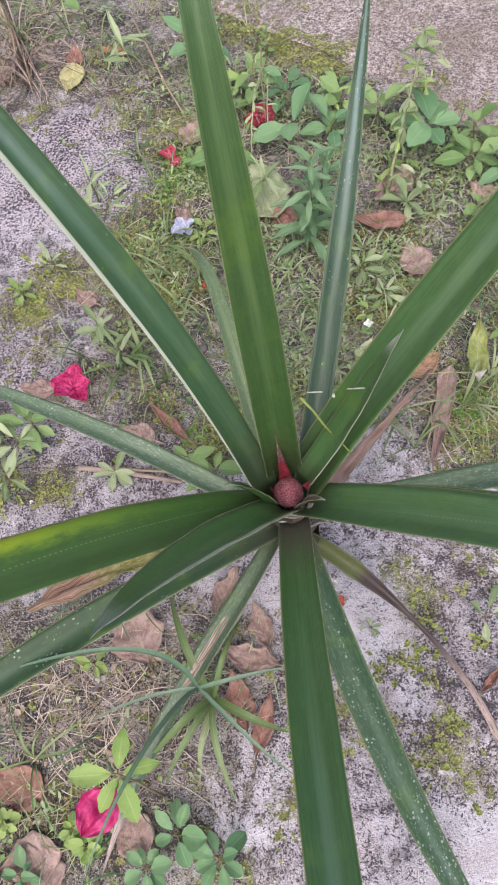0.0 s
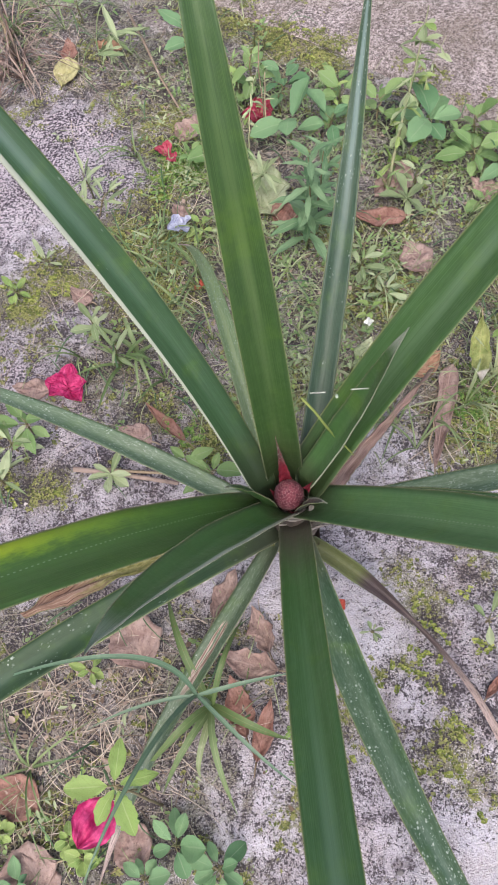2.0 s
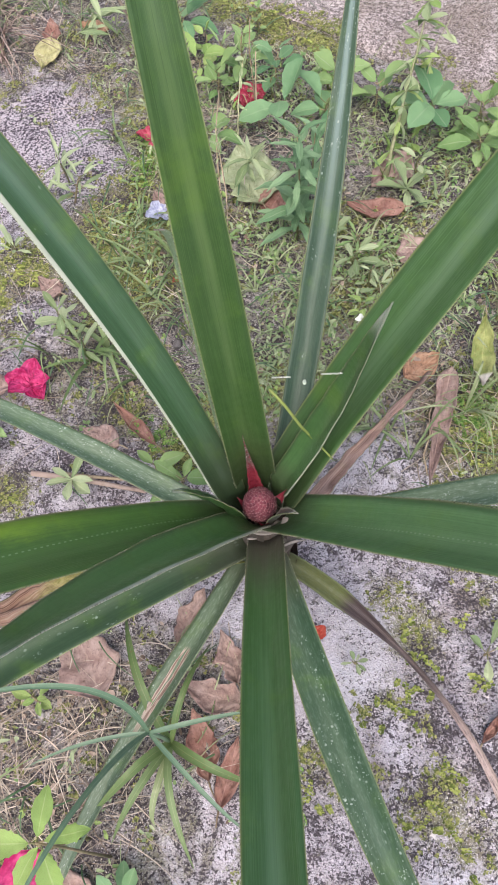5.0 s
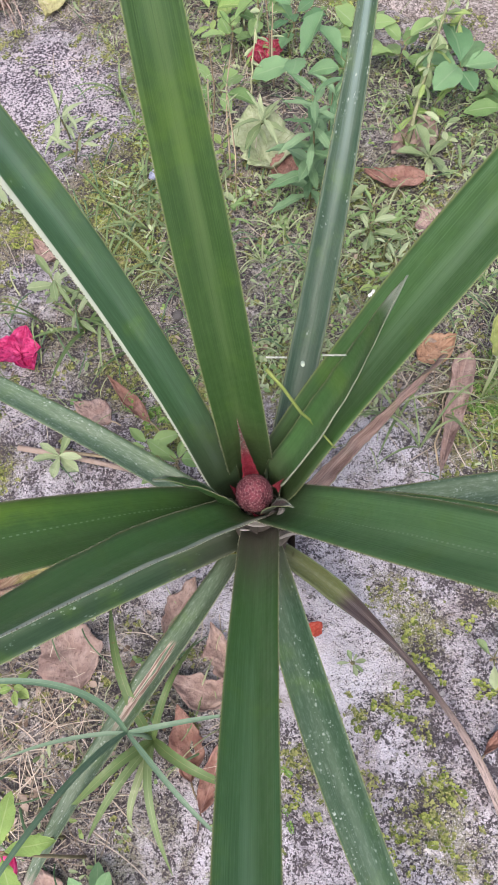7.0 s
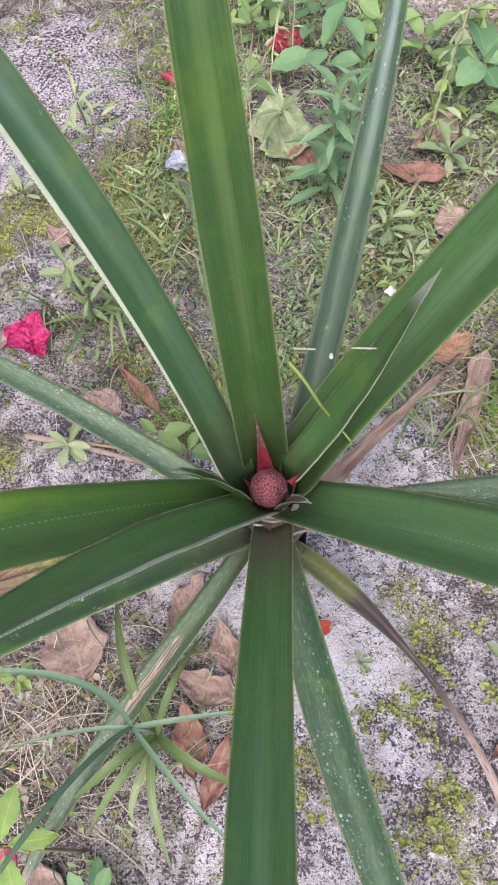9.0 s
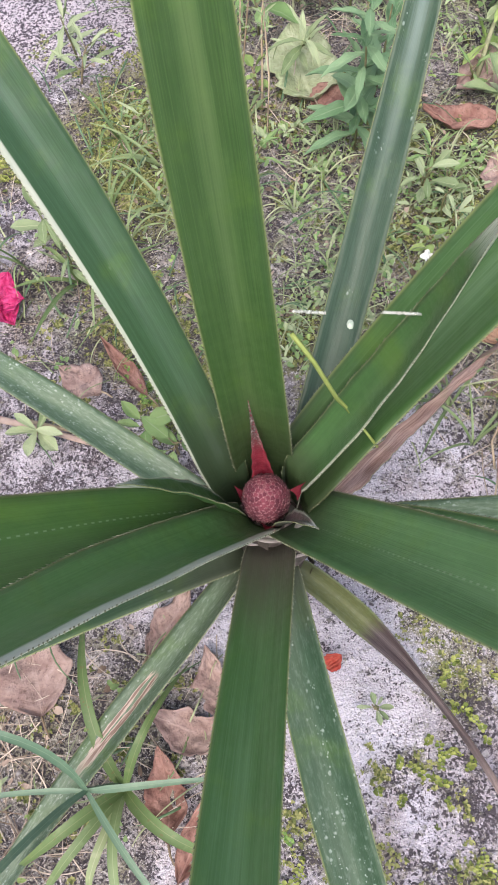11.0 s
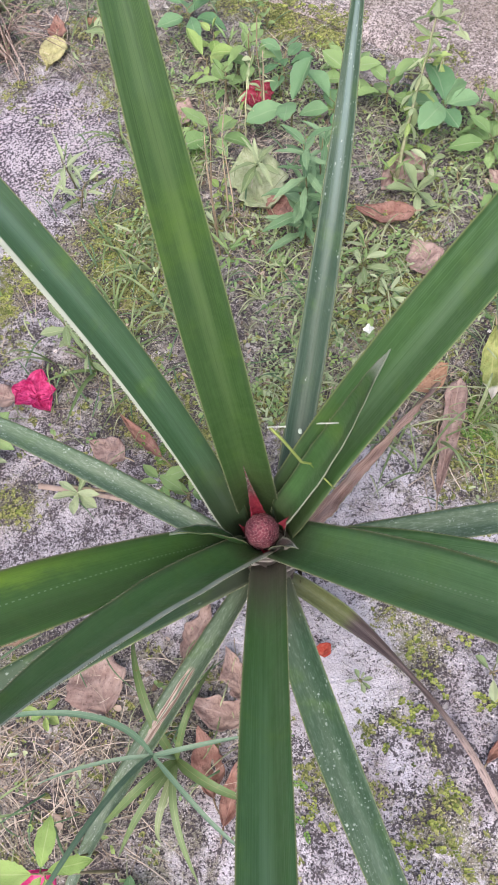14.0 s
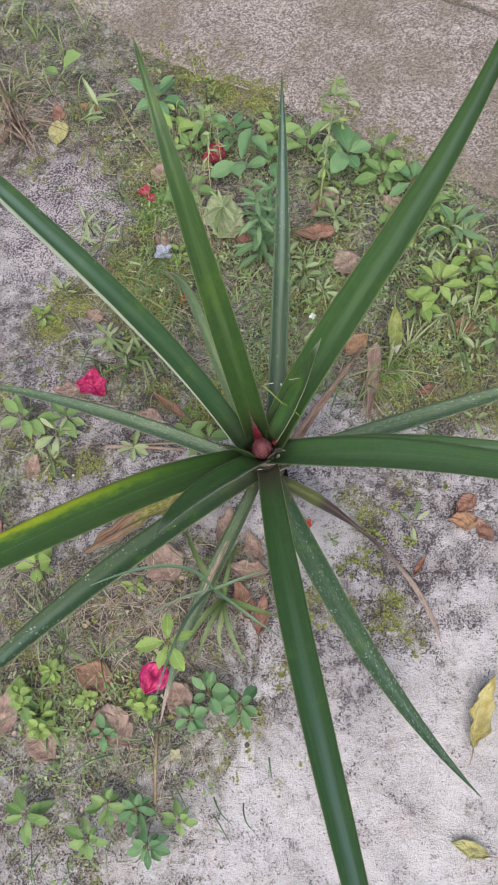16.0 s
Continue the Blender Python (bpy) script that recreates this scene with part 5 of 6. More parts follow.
def spindly_weed(points, seed, count, label, size=0.030, radius=0.0034, kinds=(SPOON_PALE, OVAL_PALE, SPOON_PALE, LANCE_PALE, SPOON)):
    """A tall half-dried weed: a thick bent stem with curled leaves hanging along it."""
    rng = random.Random(seed)
    o = Vector(points[0])
    line = [bezier(*(Vector(p) - o for p in points), k / 12) for k in range(13)]
    root = thing("weed", o.x, o.y, ground_z(o.x, o.y), label, "weed", "weeds")
    part("stem", tube([p + Vector((0.003 * noise.noise((k * 0.8, seed, 0)), 0.003 * noise.noise((seed, k * 0.8, 0)), 0)) for k, p in enumerate(line)], [radius * (1 - 0.06 * k) for k in range(13)], 6), M_PALE_STEM, root)
    for k in range(count):
        f = 0.2 + 0.8 * (k + rng.random()) / count
        p = line[min(12, int(f * 12))]
        kind = rng.choice(kinds)
        shared("leaf", kind[rng.randrange(6)], root, aim(p, rng.uniform(0, 6.28), rng.uniform(-0.9, 0.6), rng.uniform(-0.9, 0.9), size * rng.uniform(0.6, 1.25)))
    return root


spindly_weed(((0.338, 0.945, 0.0), (0.352, 0.985, 0.06), (0.385, 1.045, 0.11), (0.425, 1.160, 0.15)), 54, 62, "tall spindly pale weed with curled half dry leaves")
spindly_weed(((0.392, 1.030, 0.0), (0.400, 1.050, 0.05), (0.415, 1.090, 0.09), (0.450, 1.125, 0.12)), 55, 16, "tall spindly pale weed with curled half dry leaves", 0.026, 0.0018)
spindly_weed(((0.120, 1.060, 0.0), (0.125, 1.070, 0.05), (0.128, 1.095, 0.09), (0.150, 1.130, 0.11)), 57, 14, "pale dry weed standing among broad leaves", 0.022, 0.0016)
spindly_weed(((-0.118, 1.330, 0.0), (-0.110, 1.330, 0.06), (-0.092, 1.310, 0.09), (-0.070, 1.240, 0.05)), 58, 12, "pale weed with long drooping leaves", 0.075, 0.0018, (LANCE_PALE,))
# low weeds that fill the lush ground between the taller ones
rng = random.Random(77)
FILL = ((0.45, 0.78, 0.10), (0.56, 0.88, 0.08), (0.40, 0.97, 0.07), (0.60, 0.66, 0.09), (0.22, 1.14, 0.08), (0.13, 1.24, 0.06), (0.24, 0.74, 0.07), (0.56, 0.72, 0.08), (0.02, 0.86, 0.07), (-0.36, 0.03, 0.07))
for k in range(52):
    fx, fy, fr = FILL[k % len(FILL)]
    wx, wy = fx + rng.uniform(-fr, fr), fy + rng.uniform(-fr, fr)
    if (wx - 0.34) * 0.678 + (wy - 1.195) * 0.735 < -0.01:
        herb(wx, wy, 300 + k, (OVAL, SPOON_PALE, LANCE_PALE, OVAL_LIGHT, SPOON, LANCE)[rng.choice((0, 1, 1, 2, 2, 3, 4, 5, 5))], rng.randrange(5, 11), rng.uniform(0.016, 0.034), rng.uniform(0.015, 0.05), 0.3, 0.7, "low weed with small dusty leaves")
herb(0.576, 0.795, 501, WILLOW, 9, 0.062, 0.06, 0.3, 0.5, "green weed with broad lance leaves", stalk=0.1)
herb(0.626, 0.673, 502, OVAL, 8, 0.042, 0.05, 0.2, 0.5)
herb(0.600, 0.735, 503, SPOON, 8, 0.040, 0.04, 0.3, 0.5, "yellowish weed with small blunt leaves")
herb(0.545, 0.530, 504, SPOON_PALE, 7, 0.034, 0.03, 0.3, 0.5, "dusty weed with small blunt leaves")
herb(0.505, 0.400, 505, SPOON_PALE, 5, 0.026, 0.02, 0.3, 0.5, "tiny weed on the sand")
# sprig of bright notched leaves that stands over the magenta bract
def sprig(x, y, height, leaves):
    """leaves: rows of (azimuth in degrees, length, rise)."""
    root = thing("sprig", x, y, ground_z(x, y), "bright yellowish green sprig of five bitten leaves", "weed", "weeds")
    top = Vector((0.002, 0.026, height))
    part("stem", tube([Vector((0, 0, -0.004)), top * 0.35, top * 0.7 + Vector((0.003, 0, 0)), top], [0.0018, 0.0016, 0.0013, 0.001], 6), M_HERB_STEM, root)
    for k, (azimuth, length, rise) in enumerate(leaves):
        az = radians(azimuth)
        d = Vector((math.cos(az) * math.cos(rise), math.sin(az) * math.cos(rise), math.sin(rise)))
        p, q = top - Vector((0, 0, 0.004 * k)), top - Vector((0, 0, 0.004 * k)) + d * 0.12 * length
        part("leaf_stalk", tube([p, p.lerp(q, 0.5), q], [0.0009, 0.0008, 0.0007], 5), M_HERB_STEM, root)
        shared("leaf", NOTCHED[(0, 1, 3, 0, 1)[k]], root, aim(q, az, rise, 0.2 * math.sin(2.1 * k), length))


sprig(-0.078, 0.063, 0.25, ((178, 0.043, 0.05), (80, 0.036, 0.35), (10, 0.037, 0.15), (-72, 0.042, -0.05), (-128, 0.036, 0.10)))


# ---- grasses ----
def blade_strip(points, width, seed=0):
    """A grass blade along points, channelled, tapering to its tip."""
    bm = bmesh.new()
    uvl = bm.loops.layers.uv.new("UVMap")
    rows, n = [], len(points) - 1
    for k, p in enumerate(points):
        s = k / n
        t = (points[min(k + 1, n)] - points[max(k - 1, 0)]).normalized()
        sd = t.cross(Vector((0, 0, 1)))
        sd = sd.normalized() if sd.length > 1e-4 else Vector((1, 0, 0))
        nm = sd.cross(t)
        w = width / 2 * min(1, 0.55 + s * 3) * max(0.03, 1 - s ** 3)
        rows.append([(bm.verts.new(p + sd * q * w + nm * abs(q) * w * 0.35), ((q + 1) / 2, s)) for q in (-1, 0, 1)])
    for r0, r1 in zip(rows, rows[1:]):
        for i in range(2):
            quad = (r0[i], r0[i + 1], r1[i + 1], r1[i])
            f = bm.faces.new([v for v, _ in quad])
            for loop, (_, c) in zip(f.loops, quad):
                loop[uvl].uv = c
    return bm


def curve_points(p0, p1, p2, p3, n=18):
    return [bezier(Vector(p0), Vector(p1), Vector(p2), Vector(p3), k / n) for k in range(n + 1)]


def grass_tuft(x, y, label, blades, material=M_GRASS, name="grass_tuft"):
    """blades: rows of (azimuth in degrees, length, arch height, droop, width)."""
    root = thing(name, x, y, ground_z(x, y), label, "grass", "grass tufts")
    for az, length, arch, droop, width in blades:
        d = Vector((math.cos(radians(az)), math.sin(radians(az)), 0))
        up = Vector((0, 0, 1))
        pts = curve_points((0, 0, -0.003), d * length * 0.25 + up * arch, d * length * 0.65 + up * arch * 1.1, d * length + up * droop)
        part("blade", blade_strip(pts, width), material, root)
    return root


def big_grass():
    """The large grass beside the old leaf: a joint above the ground from which long blades arch out."""
    root = thing("grass_tuft", -0.012, 0.172, ground_z(-0.012, 0.172), "large green grass with long arching blades", "grass", "grass tufts")
    o = Vector((-0.012, 0.172, 0.0))
    node = Vector((-0.012, 0.172, 0.125))
    part("stem", tube([Vector((0.004, -0.004, -0.004)), Vector((0.002, 0, 0.06)), node - o], [0.0028, 0.0024, 0.002], 7), M_GRASS_LONG, root)

    def blade(p1, p2, p3, width, material=M_GRASS_LONG, start=node):
        part("blade", blade_strip(curve_points(start - o, Vector(p1) - o, Vector(p2) - o, Vector(p3) - o), width), material, root)

    blade((-0.025, 0.215, 0.20), (-0.09, 0.225, 0.23), (-0.26, 0.195, 0.17), 0.0060)
    blade((0.02, 0.14, 0.15), (0.05, 0.10, 0.14), (0.092, 0.068, 0.11), 0.0050)
    blade((-0.03, 0.155, 0.18), (-0.06, 0.09, 0.31), (-0.105, 0.0, 0.27), 0.0056)
    blade((0.02, 0.175, 0.135), (0.05, 0.182, 0.135), (0.105, 0.185, 0.125), 0.0052)
    blade((-0.05, 0.172, 0.135), (-0.10, 0.165, 0.125), (-0.145, 0.150, 0.09), 0.0040)
    low = Vector((-0.006, 0.168, 0.03))
    blade((-0.01, 0.13, 0.08), (0.0, 0.09, 0.06), (0.012, 0.045, 0.012), 0.0085, M_GRASS_DULL, low)
    blade((-0.03, 0.21, 0.09), (-0.04, 0.26, 0.09), (-0.055, 0.31, 0.03), 0.0105, M_GRASS_BROAD, low)
    blade((-0.03, 0.13, 0.08), (-0.05, 0.11, 0.06), (-0.075, 0.075, 0.012), 0.0090, M_GRASS_DULL, low)
    blade((-0.03, 0.15, 0.09), (-0.05, 0.13, 0.08), (-0.10, 0.10, 0.02), 0.0105, M_GRASS_BROAD, low)
    blade((0.02, 0.15, 0.08), (0.05, 0.13, 0.08), (0.085, 0.12, 0.02), 0.0110, M_GRASS_BROAD, low)
    blade((-0.02, 0.12, 0.06), (-0.03, 0.10, 0.05), (-0.028, 0.088, 0.01), 0.0080, M_GRASS_PALE, low)
    blade((0.01, 0.20, 0.09), (0.02, 0.23, 0.08), (0.04, 0.27, 0.02), 0.0075, M_GRASS_BROAD, low)


big_grass()


def random_tuft(x, y, seed, count, length, width=0.004, material=M_GRASS_PALE, label="small tuft of pale grass", up=0.5):
    rng = random.Random(seed)
    rows = [(rng.uniform(0, 360), length * rng.uniform(0.5, 1.2), length * up * rng.uniform(0.4, 1.3), length * rng.uniform(0.0, 0.35), width * rng.uniform(0.7, 1.3)) for _ in range(count)]
    return grass_tuft(x, y, label, rows, material)


for k, (gx, gy) in enumerate(((0.155, 0.800), (0.185, 0.745), (0.125, 0.760), (0.160, 0.690), (0.235, 0.590), (0.295, 0.690))):
    random_tuft(gx, gy, 100 + k, 7, 0.060, 0.0024, label="pale tuft of grass growing among weeds")
for k, (gx, gy) in enumerate(((-0.060, 0.720), (0.000, 0.850), (0.015, 0.790), (-0.170, 0.690), (0.030, 0.700), (0.280, 0.520), (0.300, 0.480), (0.330, 0.520), (-0.035, 0.900), (0.020, 0.900))):
    random_tuft(gx, gy, 130 + k, 5, 0.080, 0.0028, M_GRASS_DULL, "small tuft of green grass on the ground", 0.6)
for k, (gx, gy) in enumerate(((-0.110, 0.673), (-0.085, 0.690), (-0.085, 0.765), (-0.031, 0.830), (-0.086, 0.873), (-0.020, 0.770), (-0.045, 0.640), (-0.075, 1.080))):
    random_tuft(gx, gy, 190 + k, 6, 0.09, 0.0060 if k < 2 else 0.0034, (M_GRASS_BROAD, M_GRASS_DULL)[k % 2], "tuft of dull grass with bent blades", 0.4)
for k, (gx, gy) in enumerate(((-0.290, 1.420), (-0.250, 1.480), (-0.200, 1.420), (-0.330, 1.350), (-0.140, 1.380), (0.560, 0.600), (0.520, 0.560), (0.430, 0.580), (-0.300, 0.160), (-0.330, 0.200), (-0.240, 0.120), (0.380, 0.540), (0.640, 0.720), (0.59, 0.77), (-0.40, 0.45), (0.45, 0.86), (-0.22, 1.60), (-0.30, 1.66), (-0.16, 1.54), (-0.10, 1.60), (-0.35, 1.55), (-0.20, 1.72), (-0.28, 1.78))):
    random_tuft(gx, gy, 160 + k, 8, 0.10, 0.0030, M_GRASS_PALE if k % 2 else M_GRASS_DULL, "grass tuft with some dry blades", 0.55)


for k, (gx, gy, gl) in enumerate(((-0.285, 1.350, 0.15), (-0.300, 1.420, 0.17), (-0.275, 1.300, 0.11))):
    random_tuft(gx, gy, 230 + k, 26, gl, 0.0026, M_DEAD_GRASS, "withered reddish brown grass clump", 0.35)
grass_tuft(0.020, 0.815, "bent grass with a few long green blades", ((-75, 0.16, 0.05, 0.01, 0.0075), (-62, 0.13, 0.07, 0.02, 0.0055), (140, 0.09, 0.06, 0.01, 0.0050)), M_GRASS_BROAD)


# ---- fallen leaves and petals ----
LITTER = []


def fallen_leaf(x, y, length, width, turn, material, label, seed=0, curl=0.15, cup=0.25, z=0.0, tilt=0.0, belly=0.42, roll=0.0, sharp=1.35, ragged=0.15, category="leaf", name="fallen_leaf", group="fallen leaves"):
    """A dry leaf on the ground: cupped across, curled along, crumpled, with its stalk."""
    n, m = 18, 10
    verts, uvs, faces = [], [], []
    for layer in (0, 1):
        for k in range(n + 1):
            s = k / n
            w = (math.sin(0.5 * math.pi * s / belly) ** 0.75 if s < belly else max(0.0, math.cos(0.5 * math.pi * (s - belly) / (1 - belly))) ** (0.7 * sharp))
            w = max(0.02, w) * width / 2
            for i in range(m + 1):
                q = i / m * 2 - 1
                a = q * cup * 1.6
                wq = w * (1 + ragged * 1.5 * noise.noise((s * 5, seed * 5.7, 2.0 * (q > 0))) + 0.7 * ragged * noise.noise((s * 19, seed * 2.7, 4 + 3 * (q > 0))))
                px = wq * (math.sin(a) / (cup * 1.6) if cup > 0.01 else q)
                pz = w * (1 - math.cos(a)) / max(0.05, cup * 1.6)
                pz += curl * length * (s - 0.45) ** 2 * 2.2 + (0.0065 + 0.0025 * cup) * noise.noise((q * 2.2 + seed, s * 5, seed * 1.3)) + 0.0045 * noise.noise((q * 6, s * 14, seed))
                verts.append(Vector((px, (s - 0.5) * length, pz - 0.0006 * layer)))
                uvs.append(((q + 1) / 2, s))
    row = m + 1
    half = (n + 1) * row
    for k in range(n):
        for i in range(m):
            a = k * row + i
            faces.append((a, a + 1, a + row + 1, a + row))
            faces.append((a + half, a + half + row, a + half + row + 1, a + half + 1))
    for k in range(n):
        for i in (0, m):
            a = k * row + i
            faces.append((a, a + row, a + row + half, a + half) if i == 0 else (a, a + half, a + row + half, a + row))
    LITTER.append((x, y, 0.42 * max(length, width)))
    turned = Euler((tilt, roll, radians(turn))).to_matrix()
    verts = [turned @ v for v in verts]
    low = sorted(v.z for v in verts)[len(verts) // 12]
    high = max(ground_z(x + 0.3 * length * math.cos(a), y + 0.3 * length * math.sin(a)) for a in (0, 1, 2, 3, 4, 5, 6))
    root = thing(name, x, y, max(ground_z(x, y), high) + z + 0.003, label, category, group)
    ob = new("leaf_blade", raw_mesh("leaf_blade", [v - Vector((0, 0, low)) for v in verts], faces, material, uvs))
    ob.parent = root
    base = turned @ Vector((0, -length / 2, curl * length * 0.45)) - Vector((0, 0, low))
    out = turned @ Vector((0.1, -1, 0))
    end = base + out * length * 0.22
    part("leaf_stalk", tube([base, base.lerp(end, 0.5) + Vector((0, 0, 0.001)), Vector((end.x, end.y, max(0.001, end.z * 0.3)))], [0.0012, 0.001, 0.0009], 5), M_DRY_STEM, root)
    return root


PT, BR = "pinkish tan dry fallen leaf", "curled red brown dry fallen leaf"
fallen_leaf(0.312, 0.876, 0.085, 0.042, 80, M_DL_BROWN, BR, 1, 0.35, 0.6)
fallen_leaf(0.356, 0.795, 0.062, 0.056, 20, M_DL_PINK, PT, 2, 0.2, 0.35)
fallen_leaf(0.166, 0.905, 0.066, 0.050, 150, M_DL_BROWN, "flat red brown fallen leaf", 3, 0.1, 0.15, z=0.006)
fallen_leaf(0.133, 0.955, 0.115, 0.085, 15, M_DL_GREEN, "large pale green wilting fallen leaf", 4, 0.30, 0.35, z=0.004, ragged=0.35, sharp=0.9)
fallen_leaf(-0.169, 0.798, 0.044, 0.038, 50, M_DL_PINK, "small crumpled tan leaf", 5, 0.4, 0.6)
fallen_leaf(-0.047, 0.562, 0.085, 0.026, 40, M_DL_BROWN, "narrow rolled red brown leaf", 6, 0.2, 0.9)
fallen_leaf(-0.245, 0.645, 0.060, 0.036, 80, M_DL_PINK, PT, 7, 0.15, 0.2)
fallen_leaf(-0.105, 0.262, 0.085, 0.072, 20, M_DL_PINK, PT, 8, 0.1, 0.25)
fallen_leaf(0.042, 0.214, 0.075, 0.044, 70, M_DL_PINK, PT, 9, 0.5, 0.7, ragged=0.4)
fallen_leaf(0.018, 0.305, 0.070, 0.036, -30, M_DL_PINK, PT, 10, 0.3, 0.5, ragged=0.35)
fallen_leaf(0.024, 0.165, 0.075, 0.042, 10, M_DL_BROWN, "crumpled dull brown fallen leaf", 11, 0.45, 0.7, ragged=0.45)
fallen_leaf(0.052, 0.135, 0.075, 0.030, -20, M_DL_BROWN, BR, 12, 0.3, 0.6)
fallen_leaf(0.334, 0.606, 0.058, 0.044, -60, M_DL_ORANGE, "orange brown fallen leaf", 13, 0.25, 0.3)
fallen_leaf(-0.196, 1.288, 0.080, 0.050, 170, M_DL_YELLOW, "yellow fallen leaf on the ground", 14, 0.06, 0.15, z=0.006, ragged=0.06, sharp=2.3, belly=0.36)
fallen_leaf(-0.330, 1.335, 0.060, 0.045, 10, M_DL_PINK, PT, 15, 0.15, 0.25)
fallen_leaf(-0.114, 1.347, 0.055, 0.036, 70, M_DL_ORANGE, "orange brown fallen leaf", 16, 0.3, 0.5)
fallen_leaf(-0.190, 1.350, 0.052, 0.036, 0, M_DL_BROWN, BR, 17, 0.3, 0.5)
fallen_leaf(0.487, 0.905, 0.060, 0.040, 40, M_DL_PINK, PT, 18, 0.2, 0.4)
fallen_leaf(-0.115, 0.028, 0.064, 0.052, 20, M_DL_PINK, PT, 19, 0.2, 0.3)
fallen_leaf(-0.256, 0.090, 0.075, 0.055, 60, M_DL_BROWN, "dull brown fallen leaf", 20, 0.2, 0.3)
fallen_leaf(-0.240, 0.008, 0.075, 0.060, 100, M_DL_PINK, PT, 21, 0.1, 0.2)
fallen_leaf(0.345, 0.945, 0.090, 0.060, 130, M_DL_PINK, PT, 22, 0.2, 0.3)
fallen_leaf(-0.092, 0.548, 0.055, 0.042, 60, M_DL_PINK, PT, 23, 0.15, 0.2)
fallen_leaf(0.370, -0.088, 0.120, 0.050, -32, M_DL_OCHRE, "long yellow fallen leaf with a torn edge", 24, 0.30, 0.85, z=0.002, ragged=0.45, roll=0.3)
fallen_leaf(0.446, 0.250, 0.050, 0.034, 120, M_DL_BROWN, BR, 54, 0.3, 0.5)
fallen_leaf(0.435, 0.222, 0.055, 0.034, 75, M_DL_ORANGE, "orange fallen leaf on sand", 25, 0.2, 0.3)
fallen_leaf(0.464, 0.198, 0.046, 0.030, 20, M_DL_BROWN, BR, 26, 0.3, 0.5)
fallen_leaf(0.298, -0.280, 0.060, 0.026, 60, M_DL_YELLOW, "yellowish fallen leaf on the ground", 27, 0.2, 0.4)
fallen_leaf(-0.226, -0.003, 0.070, 0.050, 30, M_DL_PINK, PT, 28, 0.15, 0.25)
fallen_leaf(-0.420, 0.380, 0.085, 0.050, -30, M_DL_BROWN, BR, 30, 0.2, 0.4)
fallen_leaf(0.545, 0.590, 0.060, 0.045, -10, M_DL_BROWN, "dull brown fallen leaf", 31, 0.2, 0.3)
fallen_leaf(0.255, 0.640, 0.045, 0.034, -30, M_DL_GREEN, "small pale green fallen leaf", 32, 0.2, 0.3)
fallen_leaf(0.020, 1.120, 0.060, 0.050, -30, M_DL_PINK, PT, 33, 0.2, 0.3)
fallen_leaf(0.338, 0.160, 0.046, 0.014, -45, M_DL_BROWN, "thin curled brown fallen leaf", 34, 0.2, 0.8)
fallen_leaf(-0.330, 0.500, 0.050, 0.035, -30, M_DL_PINK, PT, 35, 0.2, 0.3)
fallen_leaf(0.060, 0.255, 0.062, 0.036, 15, M_DL_PINK, PT, 36, 0.4, 0.6, ragged=0.4)
fallen_leaf(0.440, 0.480, 0.045, 0.022, 95, M_DL_BROWN, BR, 37, 0.2, 0.5)
fallen_leaf(0.407, 0.598, 0.108, 0.034, 166, M_DL_WILT, "yellowing leaf with a bleached dry tip hanging from a weed", 38, 0.3, 0.5, z=0.03, belly=0.56, sharp=1.6, ragged=0.25)
fallen_leaf(-0.005, 0.940, 0.040, 0.030, 30, M_DL_PINK, PT, 39, 0.2, 0.4)


fallen_leaf(-0.360, 0.000, 0.075, 0.055, 35, M_DL_PINK, PT, 51, 0.15, 0.3)
fallen_leaf(-0.420, 0.060, 0.080, 0.055, -20, M_DL_PINK, PT, 53, 0.15, 0.3)


def bougainvillea(x, y, size, turn, seed, label, material=M_PINK, z=0.0, count=3):
    """A fallen cluster of papery bracts, each a heart-shaped cupped blade."""
    root = thing("bract_flower", x, y, ground_z(x, y) + z, label, "flower", "fallen flowers")
    rng = random.Random(seed)
    for k in range(count):
        me = blade_mesh("bract", material, 1.0, 0.86, 0.42, 0.3, -0.15, 0.9, 0.20, 14, 10, seed * 3 + k, 0.25)
        az = radians(turn) + k * 2 * math.pi / count + rng.uniform(-0.2, 0.2)
        shared("bract", me, root, aim(Vector((0, 0, 0.006)), az, rng.uniform(0.1, 0.5), rng.uniform(-0.4, 0.4), size))
    if z > 0.06:
        part("flower_stem", tube([Vector((0.012, 0.004, -z - 0.003)), Vector((0.010, 0.006, -0.5 * z)), Vector((0, 0, 0.004))], [0.0014, 0.0012, 0.0010], 6), M_HERB_STEM, root)
    part("flower_stalk", tube([Vector((0, 0, 0)), Vector((0.004, 0.002, 0.006)), Vector((0.010, 0.004, 0.004))], [0.0012, 0.001, 0.0008], 5), M_HERB_STEM, root)
    return root


bougainvillea(-0.190, 0.640, 0.036, 10, 1, "magenta bougainvillea bracts on the ground", count=5)
bougainvillea(-0.018, 1.066, 0.026, 60, 2, "small crimson petal cluster", M_CRIMSON)
bougainvillea(0.146, 1.130, 0.034, 100, 3, "crimson bracts among weeds", M_CRIMSON, count=5)
bougainvillea(-0.112, 0.078, 0.056, 238, 4, "large magenta bougainvillea bract under a sprig", z=0.105, count=1)
bougainvillea(0.156, 0.270, 0.020, 40, 5, "small red petal on sand", M_RED, count=1)
bougainvillea(0.020, 0.792, 0.014, 40, 6, "small red petal on the ground", M_RED, count=2)
bougainvillea(-0.004, 0.895, 0.024, 120, 7, "faded lilac petals beside a withered leaf tip", M_BLUEPETAL, z=0.02, count=4)
bougainvillea(-0.128, -0.063, 0.012, 30, 9, "small cream flower on the ground", M_CREAM, z=0.03, count=4)
